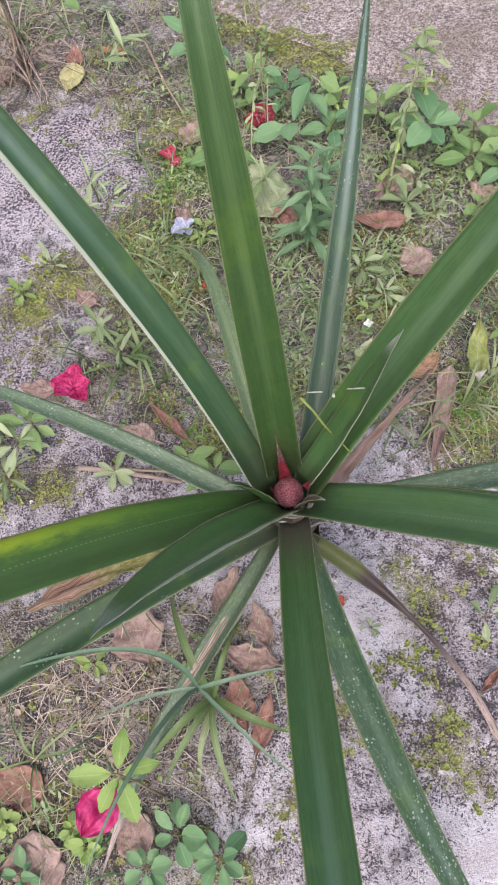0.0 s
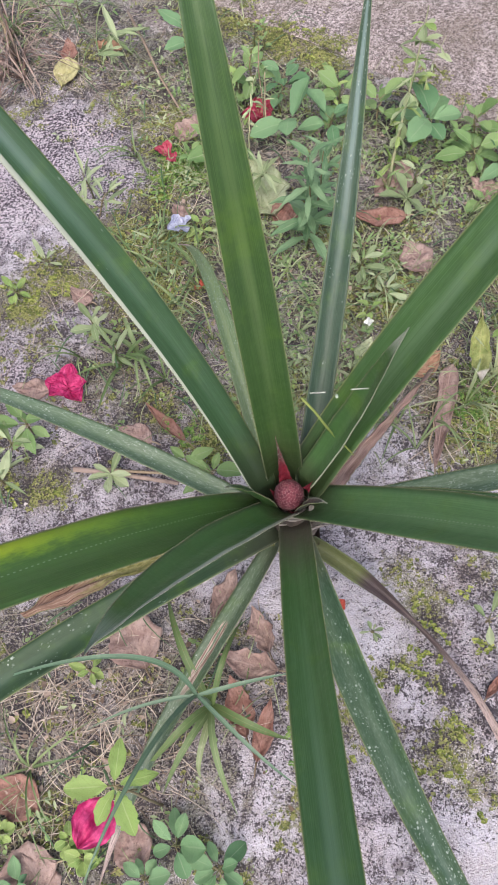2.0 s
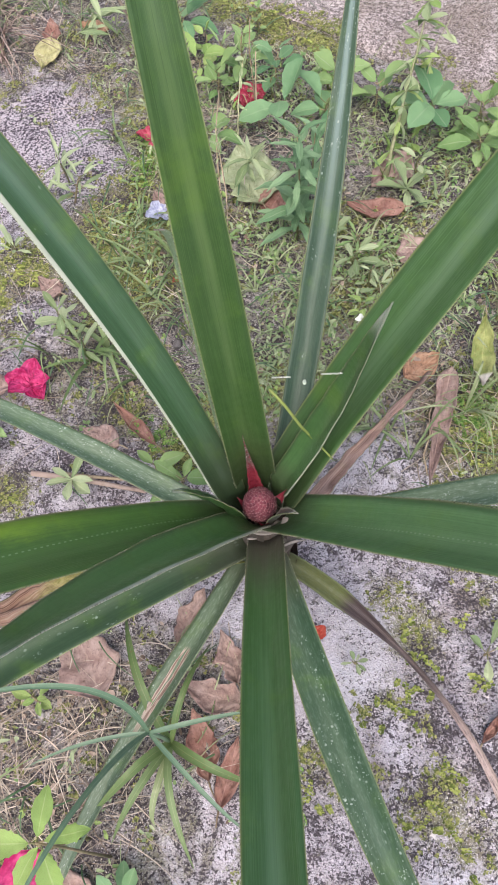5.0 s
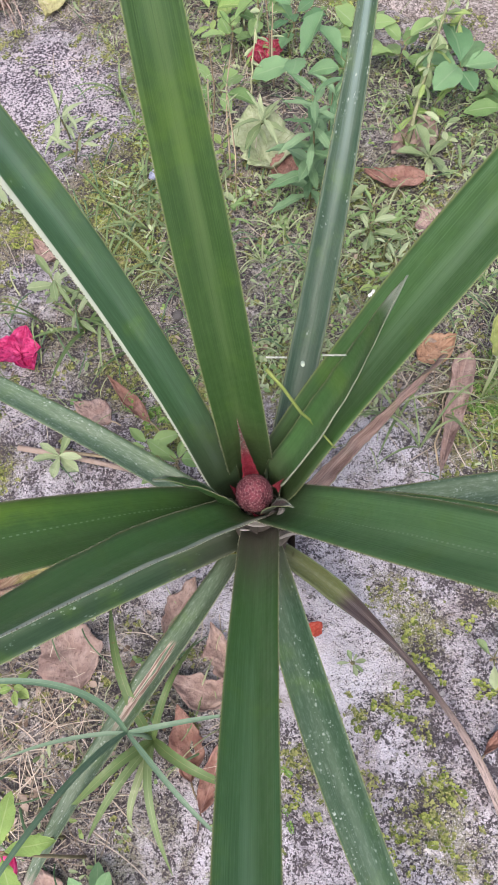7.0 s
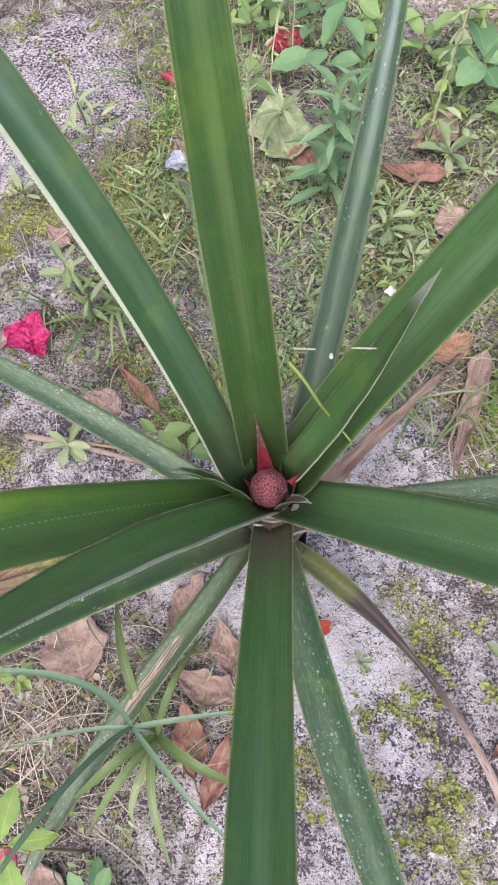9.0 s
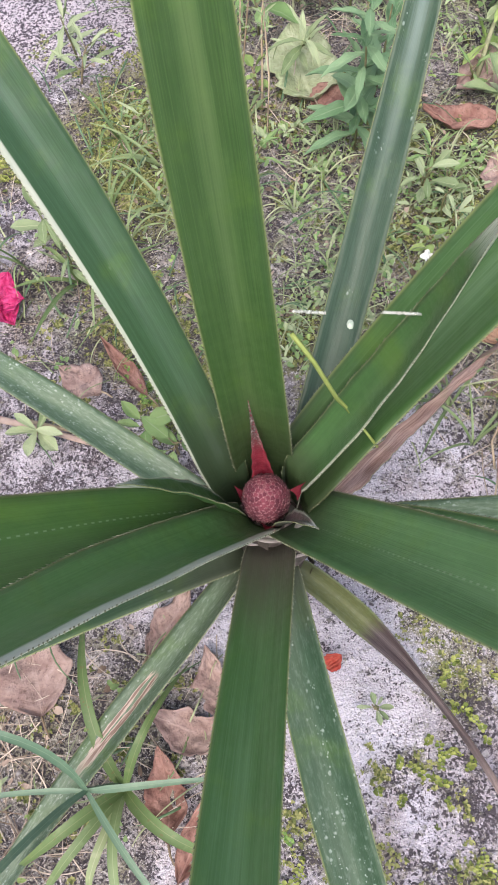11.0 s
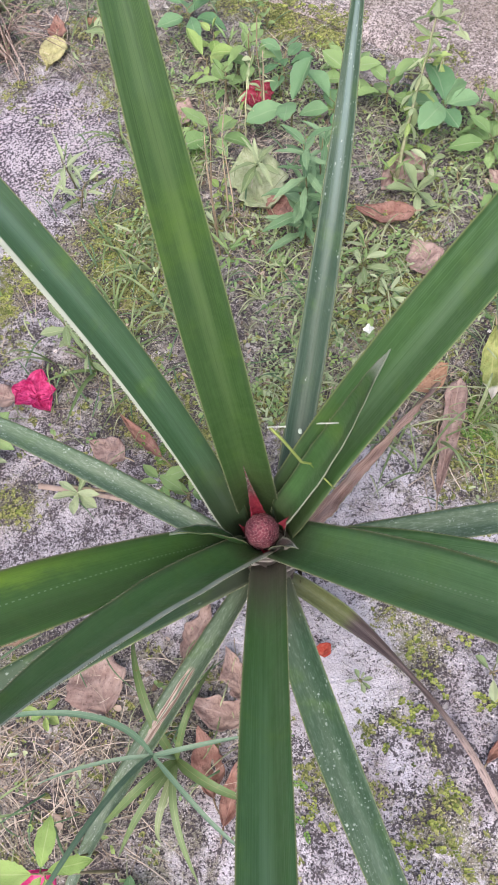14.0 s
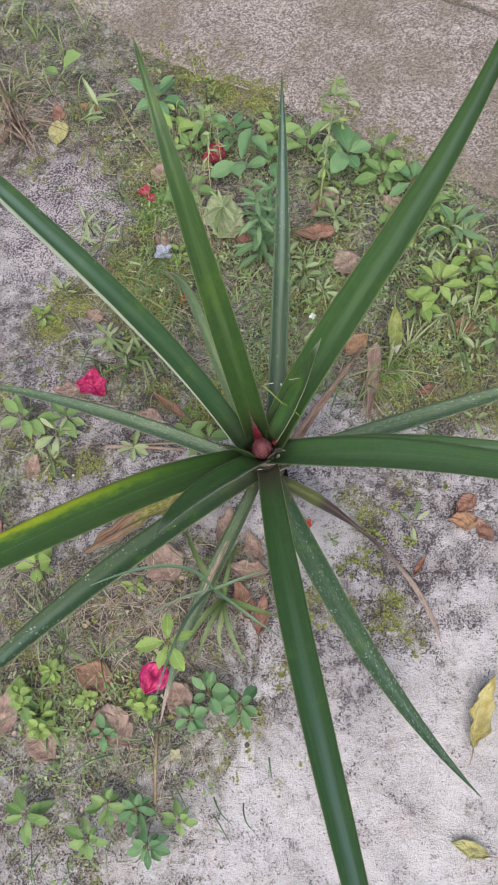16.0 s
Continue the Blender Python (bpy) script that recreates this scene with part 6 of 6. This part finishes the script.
bougainvillea(0.262, 0.672, 0.008, 80, 8, "tiny white flower on the ground", M_WHITE, z=0.03, count=4)


# ---- stems, twigs, the web bands ----
def twig(name, points, radius, material, label, category="twig"):
    pts = [Vector(p) for p in points]
    root = thing(name, pts[0].x, pts[0].y, pts[0].z, label, category)
    part("twig", tube([p - pts[0] for p in pts], [radius * (1 - 0.4 * k / len(pts)) for k in range(len(pts))], 6), material, root)
    return root


twig("fallen_twig", ((0.135, 0.3975, 0.368), (0.146, 0.389, 0.354), (0.158, 0.379, 0.332), (0.166, 0.401, 0.270), (0.1715, 0.394, 0.268), (0.175, 0.386, 0.275), (0.185, 0.378, 0.262)), 0.0014, plain_material("yellow_green_stem", (0.15, 0.20, 0.045), (0.25, 0.29, 0.085)), "yellow green grass stem caught between the leaves")
twig("dry_twig", ((-0.070, 1.385, 0.045), (-0.045, 1.31, 0.040), (-0.02, 1.23, 0.025), (0.012, 1.160, 0.004)), 0.0028, M_STRAW, "long dry straw coloured twig")
twig("dry_twig", ((-0.183, 0.508, 0.006), (-0.12, 0.492, 0.009), (-0.035, 0.468, 0.006)), 0.0042, M_DEAD_GRASS, "reddish dry twig on the sand")
twig("dry_twig", ((-0.150, 0.505, 0.006), (-0.10, 0.492, 0.012), (-0.045, 0.484, 0.006)), 0.0028, M_DRY_STEM, "straw coloured dry twig on the sand")
twig("dry_twig", ((-0.160, -0.020, 0.006), (-0.168, -0.065, 0.010), (-0.180, -0.130, 0.006)), 0.0036, M_DRY_STEM, "pale dry twig on the sand")
fallen_leaf(0.3435, 0.519, 0.163, 0.034, -19, M_DL_PINK, "long dry pinkish strip of a dead leaf", 41, 0.08, 0.7, z=0.003, belly=0.82, sharp=0.6, ragged=0.25)
twig("dry_twig", ((0.318, 0.455, 0.004), (0.316, 0.480, 0.010), (0.328, 0.505, 0.014), (0.332, 0.535, 0.012), (0.346, 0.560, 0.010)), 0.0014, M_DRY_STEM, "thin bent dry stem beside a dead leaf")
twig("dry_twig", ((0.150, 1.085, 0.0), (0.152, 1.11, 0.05), (0.150, 1.14, 0.09), (0.155, 1.17, 0.12)), 0.0014, M_DRY_STEM, "upright dry weed stem")
twig("dry_twig", ((0.092, 0.850, 0.0), (0.097, 0.90, 0.05), (0.090, 0.98, 0.09), (0.10, 1.05, 0.10)), 0.0013, M_DRY_STEM, "leaning dry weed stem")
twig("dry_twig", ((0.070, 0.840, 0.0), (0.067, 0.90, 0.06), (0.075, 0.97, 0.10), (0.07, 1.03, 0.13)), 0.0012, M_DRY_STEM, "leaning dry weed stem")
twig("dry_twig", ((-0.300, 1.36, 0.0), (-0.31, 1.42, 0.03), (-0.335, 1.50, 0.06)), 0.0040, M_DRY_STEM, "dry stem among grass")
twig("dry_twig", ((-0.270, 1.30, 0.0), (-0.30, 1.40, 0.05), (-0.33, 1.52, 0.05)), 0.0030, M_STEM, "dry stem among grass")


def spider_web():
    """Two zigzag bands of white silk and a wrapped pellet, hung between the leaves."""
    root = thing("spider_web", 0.160, 0.354, 0.460, "thin white zigzag silk bands hung between leaves", "web")
    rng = random.Random(3)
    for a, b in (((-0.022, 0.001, 0.0), (-0.010, 0.0, 0.0)), ((0.010, 0.0, 0.0), (0.024, -0.001, 0.0))):
        a, b = Vector(a), Vector(b)
        pts = [a.lerp(b, k / 130) + Vector((0, 0.7, 0.7)) * (0.0006 * (1 if k % 2 else -1) * rng.uniform(0.5, 1.2)) for k in range(131)]
        part("silk_band", tube(pts, [0.00020] * 131, 4), M_WHITE, root)
    bm = bmesh.new()
    bmesh.ops.create_icosphere(bm, subdivisions=3, radius=1.0)
    for v in bm.verts:
        v.co = Vector((v.co.x * 0.0013, v.co.y * 0.0018, v.co.z * 0.0013)) * (1 + 0.25 * noise.noise(v.co * 1.7)) + Vector((-0.001, -0.002, -0.005))
    part("silk_pellet", bm, plain_material("silk_pellet_dull", (0.34, 0.40, 0.32), (0.52, 0.56, 0.48), 300.0), root, "white wrapped silk pellet")


spider_web()


def pebble_mesh(seed):
    bm = bmesh.new()
    bmesh.ops.create_icosphere(bm, subdivisions=2, radius=1.0)
    for v in bm.verts:
        v.co *= 1 + 0.35 * noise.noise(v.co * 1.1 + Vector((seed * 5, 0, 0)))
        v.co.z *= 0.55
    me = bpy.data.meshes.new("pebble")
    bm.to_mesh(me)
    bm.free()
    me.polygons.foreach_set("use_smooth", [True] * len(me.polygons))
    me.materials.append(M_STONE)
    return me


PEBBLES = [pebble_mesh(k) for k in range(3)]
rng = random.Random(21)
for k, (px, py, ps) in enumerate(((-0.015, -0.07, 0.010), (0.062, -0.055, 0.012), (0.19, -0.03, 0.008), (-0.16, 0.21, 0.009), (0.10, 0.69, 0.008), (-0.18, -0.06, 0.012), (0.33, 0.42, 0.010), (0.24, 0.06, 0.008), (0.52, 0.52, 0.012), (0.02, 0.705, 0.010), (0.011, 0.687, 0.016))):
    st = new("pebble", PEBBLES[k % 3])
    st.matrix_basis = Matrix.Translation((px, py, ground_z(px, py) + ps * 0.12)) @ Euler((0, 0, k * 1.3)).to_matrix().to_4x4() @ Matrix.Scale(ps * 0.45, 4)
    tagged(st, "small grey pebble lying on the sand", "pebble", "pebbles")


# ---- what nobody could count: moss, seedlings, thin grass, straw, grains ----
class Heap:
    """Collects many small pieces into one mesh."""

    def __init__(self):
        self.v, self.f, self.uv = [], [], []

    def add(self, verts, faces, uvs):
        o = len(self.v)
        self.v += verts
        self.uv += uvs
        self.f += [tuple(i + o for i in f) for f in faces]

    def leaf(self, p, az, rise, length, width):
        d = Vector((math.cos(az) * math.cos(rise), math.sin(az) * math.cos(rise), math.sin(rise)))
        s = Vector((-math.sin(az), math.cos(az), 0)) * width / 2
        up = Vector((0, 0, width * 0.18))
        a, b, c = p + d * length * 0.35, p + d * length * 0.75, p + d * length - Vector((0, 0, length * 0.12))
        self.add([p, a + s * 0.85 + up, a, a - s * 0.85 + up, b + s + up, b, b - s + up, c],
                 [(0, 2, 1), (0, 3, 2), (1, 2, 5, 4), (2, 3, 6, 5), (4, 5, 7), (5, 6, 7)],
                 [(0.5, 0), (1, 0.35), (0.5, 0.35), (0, 0.35), (1, 0.75), (0.5, 0.75), (0, 0.75), (0.5, 1)])

    def chip(self, p, az, rise, length, width):
        """A tiny two-faced leaf."""
        d = Vector((math.cos(az) * math.cos(rise), math.sin(az) * math.cos(rise), math.sin(rise))) * length
        s = Vector((-math.sin(az), math.cos(az), 0.3)) * width / 2
        self.add([p, p + d * 0.55 + s, p + d, p + d * 0.55 - s], [(0, 3, 2), (0, 2, 1)], [(0.5, 0), (1, 0.5), (0.5, 1), (0, 0.5)])

    def strand(self, points, width):
        n = len(points) - 1
        vs, uv = [], []
        for k, p in enumerate(points):
            t = points[min(k + 1, n)] - points[max(k - 1, 0)]
            s = t.cross(Vector((0, 0, 1)))
            s = s.normalized() * width / 2 * (1 - 0.7 * (k / n) ** 2) if s.length > 1e-6 else Vector((width / 2, 0, 0))
            vs += [p + s, p + Vector((0, 0, width * 0.3)), p - s]
            uv += [(1, k / n), (0.5, k / n), (0, k / n)]
        fs = [(3 * k + i, 3 * k + i + 1, 3 * k + i + 4, 3 * k + i + 3) for k in range(n) for i in (0, 1)]
        self.add(vs, fs, uv)

    def make(self, name, material, label, category):
        return tagged(new(name, raw_mesh(name, self.v, self.f, material, self.uv)), label, category, kind="stuff")


def scattered(rng, spots, count):
    """Places drawn from round spots (x, y, radius, weight)."""
    total = [s[3] * s[2] for s in spots]
    for x, y, r, _ in rng.choices(spots, total, k=count):
        a, q = rng.uniform(0, 2 * math.pi), r * math.sqrt(-math.log(1 - rng.random() * 0.93)) * 0.8
        yield x + q * math.cos(a), y + q * math.sin(a)


def slab_side(x, y):
    """How far a place lies beyond the edge of the paving."""
    return (x - 0.34) * 0.678 + (y - 1.195) * 0.735


rng = random.Random(31)
heap = Heap()
FILM = tuple((x, y, r * 1.15, a * 0.35) for x, y, r, a in HUMUS)
for spots, clumps, spread_by in ((MOSS, 1500, 1.0), (FILM, 900, 0.8)):
    for cx, cy in scattered(rng, spots, clumps):
        if slab_side(cx, cy) > 0.10:
            continue
        wide, tall = rng.uniform(0.003, 0.010) * spread_by, rng.uniform(0.001, 0.004)
        for _ in range(rng.randrange(4, 14)):
            x, y = rng.gauss(cx, wide), rng.gauss(cy, wide)
            p = Vector((x, y, (0.011 if slab_side(x, y) > 0.01 else ground_z(x, y)) + rng.uniform(0.0, tall)))
            a, big = rng.uniform(0, 6.28), rng.uniform(0.0014, 0.0040)
            for k in range(rng.randrange(3, 7)):
                heap.chip(p, a + k * 1.2 + rng.uniform(-0.4, 0.4), rng.uniform(-0.1, 0.6), big * rng.uniform(0.7, 1.4), big * rng.uniform(0.6, 0.9))
heap.make("moss", M_MOSS, "yellow green moss cushions scattered on the sandy ground", "moss")

heap = Heap()
for cx, cy in scattered(rng, ((0.002, 1.060, 0.045, 3.0), (0.020, 1.030, 0.035, 3.0), (-0.030, 1.010, 0.035, 1.0), (0.375, 0.525, 0.030, 1.5), (0.40, 0.56, 0.03, 1.0), (0.52, 1.02, 0.03, 1.5), (-0.02, 0.545, 0.03, 1.0), (0.10, 0.12, 0.03, 0.8)), 330):
    # a sprig: a short stalk with pairs of tiny leaflets
    az, rise, long = rng.uniform(0, 6.28), rng.uniform(0.3, 1.1), rng.uniform(0.010, 0.022)
    d = Vector((math.cos(az) * math.cos(rise), math.sin(az) * math.cos(rise), math.sin(rise)))
    foot = Vector((cx, cy, ground_z(cx, cy)))
    for k in range(7):
        p = foot + d * long * (k + 1) / 7
        big = rng.uniform(0.0025, 0.0045) * (1.15 - 0.08 * k)
        for turn in (-1.1, 1.1):
            heap.chip(p, az + turn + rng.uniform(-0.3, 0.3), rng.uniform(-0.1, 0.4), big, big * 0.7)
heap.make("creeping_weed", M_LACE, "bright green cushions of tiny leaved creeping weed", "weeds")

CLUMPS = ((0.253, 0.165), (0.219, 0.193), (0.195, 0.191), (0.236, 0.184), (0.255, 0.201), (0.268, 0.245), (0.289, 0.227), (0.309, 0.260), (0.338, 0.196), (0.262, 0.235),
          (0.271, 0.117), (0.239, 0.063), (0.271, 0.090), (0.281, 0.047), (0.139, 0.103))
CLUMPS += ((-0.282, 0.794), (-0.214, 0.843), (-0.201, 0.814), (-0.246, 0.804), (-0.283, 0.831), (-0.247, 0.881), (-0.173, 0.826), (-0.151, 1.216), (-0.064, 1.229), (-0.047, 1.029), (-0.095, 0.861), (-0.230, 0.826),
           (-0.029, 0.986), (-0.049, 0.977), (-0.062, 0.897), (-0.072, 0.865), (-0.035, 0.882), (-0.029, 0.804), (0.379, 0.518), (0.398, 0.494), (0.370, 0.472), (0.009, 0.504), (-0.055, 0.930), (-0.045, 0.840))
CLUMPS += ((-0.360, 0.100), (-0.340, 0.030), (-0.310, 0.060), (-0.370, 0.060), (-0.330, 0.085), (-0.390, 0.090), (-0.230, 0.033), (-0.255, 0.187), (0.196, 1.319), (0.215, 1.300), (0.273, 1.239), (0.258, 1.250), (0.290, 1.240), (0.175, 1.350), (0.150, 1.385), (0.127, 1.363), (-0.311, 0.460), (-0.330, 0.558), (-0.348, 0.057), (-0.381, 0.018),
           (-0.253, 0.076), (-0.221, -0.099), (0.230, 1.325), (0.120, 1.330), (-0.085, 0.915), (-0.015, 0.930), (-0.280, 0.480), (-0.215, 0.480), (0.345, 0.820), (0.320, 0.700), (0.300, 0.715))
heap = Heap()
for cx, cy in CLUMPS:
    # creeping stems with small round leaves in pairs, several from one root
    for _ in range(rng.randrange(1, 5)):
        az, long = rng.uniform(0, 6.28), rng.uniform(0.006, 0.020)
        bend = rng.uniform(-0.8, 0.8)
        p = Vector((rng.gauss(cx, 0.011), rng.gauss(cy, 0.011), 0))
        p.z = ground_z(p.x, p.y) + (0.012 if slab_side(p.x, p.y) > 0.0 else 0.002)
        for k in range(rng.randrange(4, 9)):
            p = p + Vector((math.cos(az + bend * k / 6), math.sin(az + bend * k / 6), 0.10)) * long / 6
            big = rng.uniform(0.0010, 0.0024)
            for turn in (-1.2, 1.2):
                a = az + turn + rng.uniform(-0.5, 0.5)
                c = p + Vector((math.cos(a), math.sin(a), 0.15)) * big
                rise = rng.uniform(-0.0004, 0.0018)
                heap.add([c + Vector((big * math.cos(q), big * 0.85 * math.sin(q), rise * math.cos(q - a) + 0.0002 * k)) for q in (0, 1.05, 2.1, 3.14, 4.2, 5.25)] + [c - Vector((0, 0, 0.0005))],
                         [(0, 1, 6), (1, 2, 6), (2, 3, 6), (3, 4, 6), (4, 5, 6), (5, 0, 6)], [(1, 0.5), (0.8, 1), (0.2, 1), (0, 0.5), (0.2, 0), (0.8, 0), (0.5, 0.5)])
heap.make("creeping_weed", M_SPRIG, "yellow green creeping weed with tiny round leaves", "weeds")

GREEN = tuple((x, y, r * 1.1, 0.15 if (x, y) == (-0.15, 0.20) else a) for x, y, r, a in HUMUS)
LUSH = GREEN + ((0.14, 0.62, 0.06, 2.2), (0.07, 0.61, 0.05, 1.6), (0.23, 0.58, 0.05, 1.6), (0.20, 0.72, 0.09, 2.5), (0.27, 0.62, 0.06, 2.5), (0.16, 0.85, 0.07, 2.5), (0.31, 0.79, 0.07, 2.5), (0.40, 0.57, 0.07, 2.5), (0.52, 0.60, 0.10, 2.0),
                (0.12, 1.17, 0.10, 2.0), (0.47, 0.98, 0.10, 2.0), (0.02, 1.03, 0.05, 2.5), (0.42, 0.75, 0.12, 2.0), (0.55, 0.92, 0.10, 2.5), (0.24, 1.12, 0.10, 2.0), (0.36, 1.0, 0.12, 1.5), (-0.32, -0.05, 0.12, 1.2), (-0.40, 0.05, 0.10, 1.5), (0.0, 1.25, 0.10, 1.5), (0.60, 0.62, 0.10, 2.0), (0.56, 0.82, 0.10, 2.0), (-0.29, 0.05, 0.08, 2.0), (-0.05, 0.88, 0.08, 1.5))
for name, mat, count, lo, hi, aspect, label in (("ground_weed", M_HERB, 1000, 0.003, 0.011, 0.55, "small creeping green seedlings on the ground"),
                                                ("ground_weed_pale", M_HERB_PALE, 1500, 0.003, 0.014, 0.34, "dull green seedlings on the ground"),
                                                ("ground_weed_bright", M_HERB_LIGHT, 700, 0.003, 0.008, 0.6, "bright green seedlings on the ground")):
    heap = Heap()
    for x, y in scattered(rng, LUSH, count):
        if slab_side(x, y) > 0.0 or (Vector((x, y)) - Vector((0.118, 0.35))).length < 0.05:
            continue
        if any(math.hypot(x - lx, y - ly) < lr for lx, ly, lr in LITTER):
            continue
        p = Vector((x, y, ground_z(x, y) + rng.uniform(0.001, 0.012)))
        a, big = rng.uniform(0, 6.28), rng.uniform(lo, hi)
        for k in range(rng.randrange(2, 6)):
            heap.leaf(p + Vector((rng.gauss(0, 0.004), rng.gauss(0, 0.004), rng.uniform(0, 0.006))), a + k * 1.3 + rng.uniform(-0.9, 0.9), rng.uniform(-0.1, 0.9), big * rng.uniform(0.5, 1.3), big * aspect * rng.uniform(0.7, 1.2))
    heap.make(name, mat, label, "weeds")


def strands(name, mat, spots, count, length, width, rise, label, category, seed):
    rng = random.Random(seed)
    heap = Heap()
    for x, y in scattered(rng, spots, count):
        if slab_side(x, y) > 0.03:
            continue
        ln, az = length * rng.uniform(0.35, 1.3), rng.uniform(0, 6.28)
        h = ln * rise * rng.uniform(0.1, 1.0)
        bend = rng.uniform(-0.9, 0.9)
        pts = []
        p = Vector((x, y, 0.0))
        for k in range(8):
            s = k / 7
            p = p + Vector((math.cos(az + bend * s), math.sin(az + bend * s), 0)) * ln / 7
            pts.append(Vector((p.x, p.y, ground_z(p.x, p.y) + 0.0015 + h * math.sin(math.pi * min(1, s * 0.9 + 0.03)))))
        heap.strand(pts, width * rng.uniform(0.6, 1.3))
    heap.make(name, mat, label, category)


THATCH = ((-0.14, 0.20, 0.09, 1.6), (-0.20, 0.14, 0.10, 1.4), (-0.28, 0.22, 0.10, 0.8), (-0.30, 1.42, 0.14, 1.0), (-0.36, 0.08, 0.12, 0.8), (-0.10, 0.12, 0.08, 0.8), (0.02, 0.24, 0.08, 0.4),
          (0.20, 0.76, 0.16, 0.5), (-0.05, 0.86, 0.14, 0.5), (-0.14, 0.66, 0.12, 0.4), (0.34, 0.52, 0.08, 0.7), (0.48, 0.64, 0.14, 0.5), (0.16, 1.10, 0.12, 1.3), (0.08, 0.95, 0.08, 0.8), (-0.25, 0.0, 0.12, 0.4), (-0.2, -0.15, 0.12, 0.2), (-0.1, 1.3, 0.12, 0.6))
strands("straw", M_STRAW, THATCH, 1250, 0.070, 0.0010, 0.12, "thin dry straw strewn over the ground", "straw", 41)
strands("thin_grass", M_GRASS_PALE, LUSH, 2300, 0.045, 0.0016, 0.5, "thin pale grass blades between weeds", "grass", 42)
strands("green_grass", M_GRASS, GREEN, 420, 0.060, 0.0024, 0.5, "thin green grass blades between weeds", "grass", 43)

rng = random.Random(47)
heap = Heap()
for x, y in scattered(rng, THATCH + LUSH, 1200):
    if slab_side(x, y) < 0.03:
        big = rng.uniform(0.003, 0.012)
        heap.leaf(Vector((x, y, ground_z(x, y) + rng.uniform(0.001, 0.005))), rng.uniform(0, 6.28), rng.uniform(-0.1, 0.35), big, big * rng.uniform(0.25, 0.8))
heap.make("leaf_litter", M_LITTER, "brown crumbs of dead leaves between the weeds", "leaf litter")

rng = random.Random(51)
heap = Heap()
for k in range(5000):
    x, y = rng.uniform(-0.6, 0.9), rng.uniform(-0.5, 1.75)
    r = rng.uniform(0.0006, 0.0017) if rng.random() < 0.93 else rng.uniform(0.002, 0.0038)
    z = 0.011 if slab_side(x, y) > 0.03 else ground_z(x, y)
    j = [rng.uniform(0.6, 1.3) for _ in range(6)]
    heap.add([Vector((x + r * j[0], y, z)), Vector((x, y + r * j[1], z)), Vector((x - r * j[2], y, z)), Vector((x, y - r * j[3], z)), Vector((x, y, z + r * j[4] * 0.8))],
             [(0, 1, 4), (1, 2, 4), (2, 3, 4), (3, 0, 4)], [(0, 0)] * 5)
heap.make("grit", M_STONE, "loose grit and crumbs on the sand and paving", "grit")
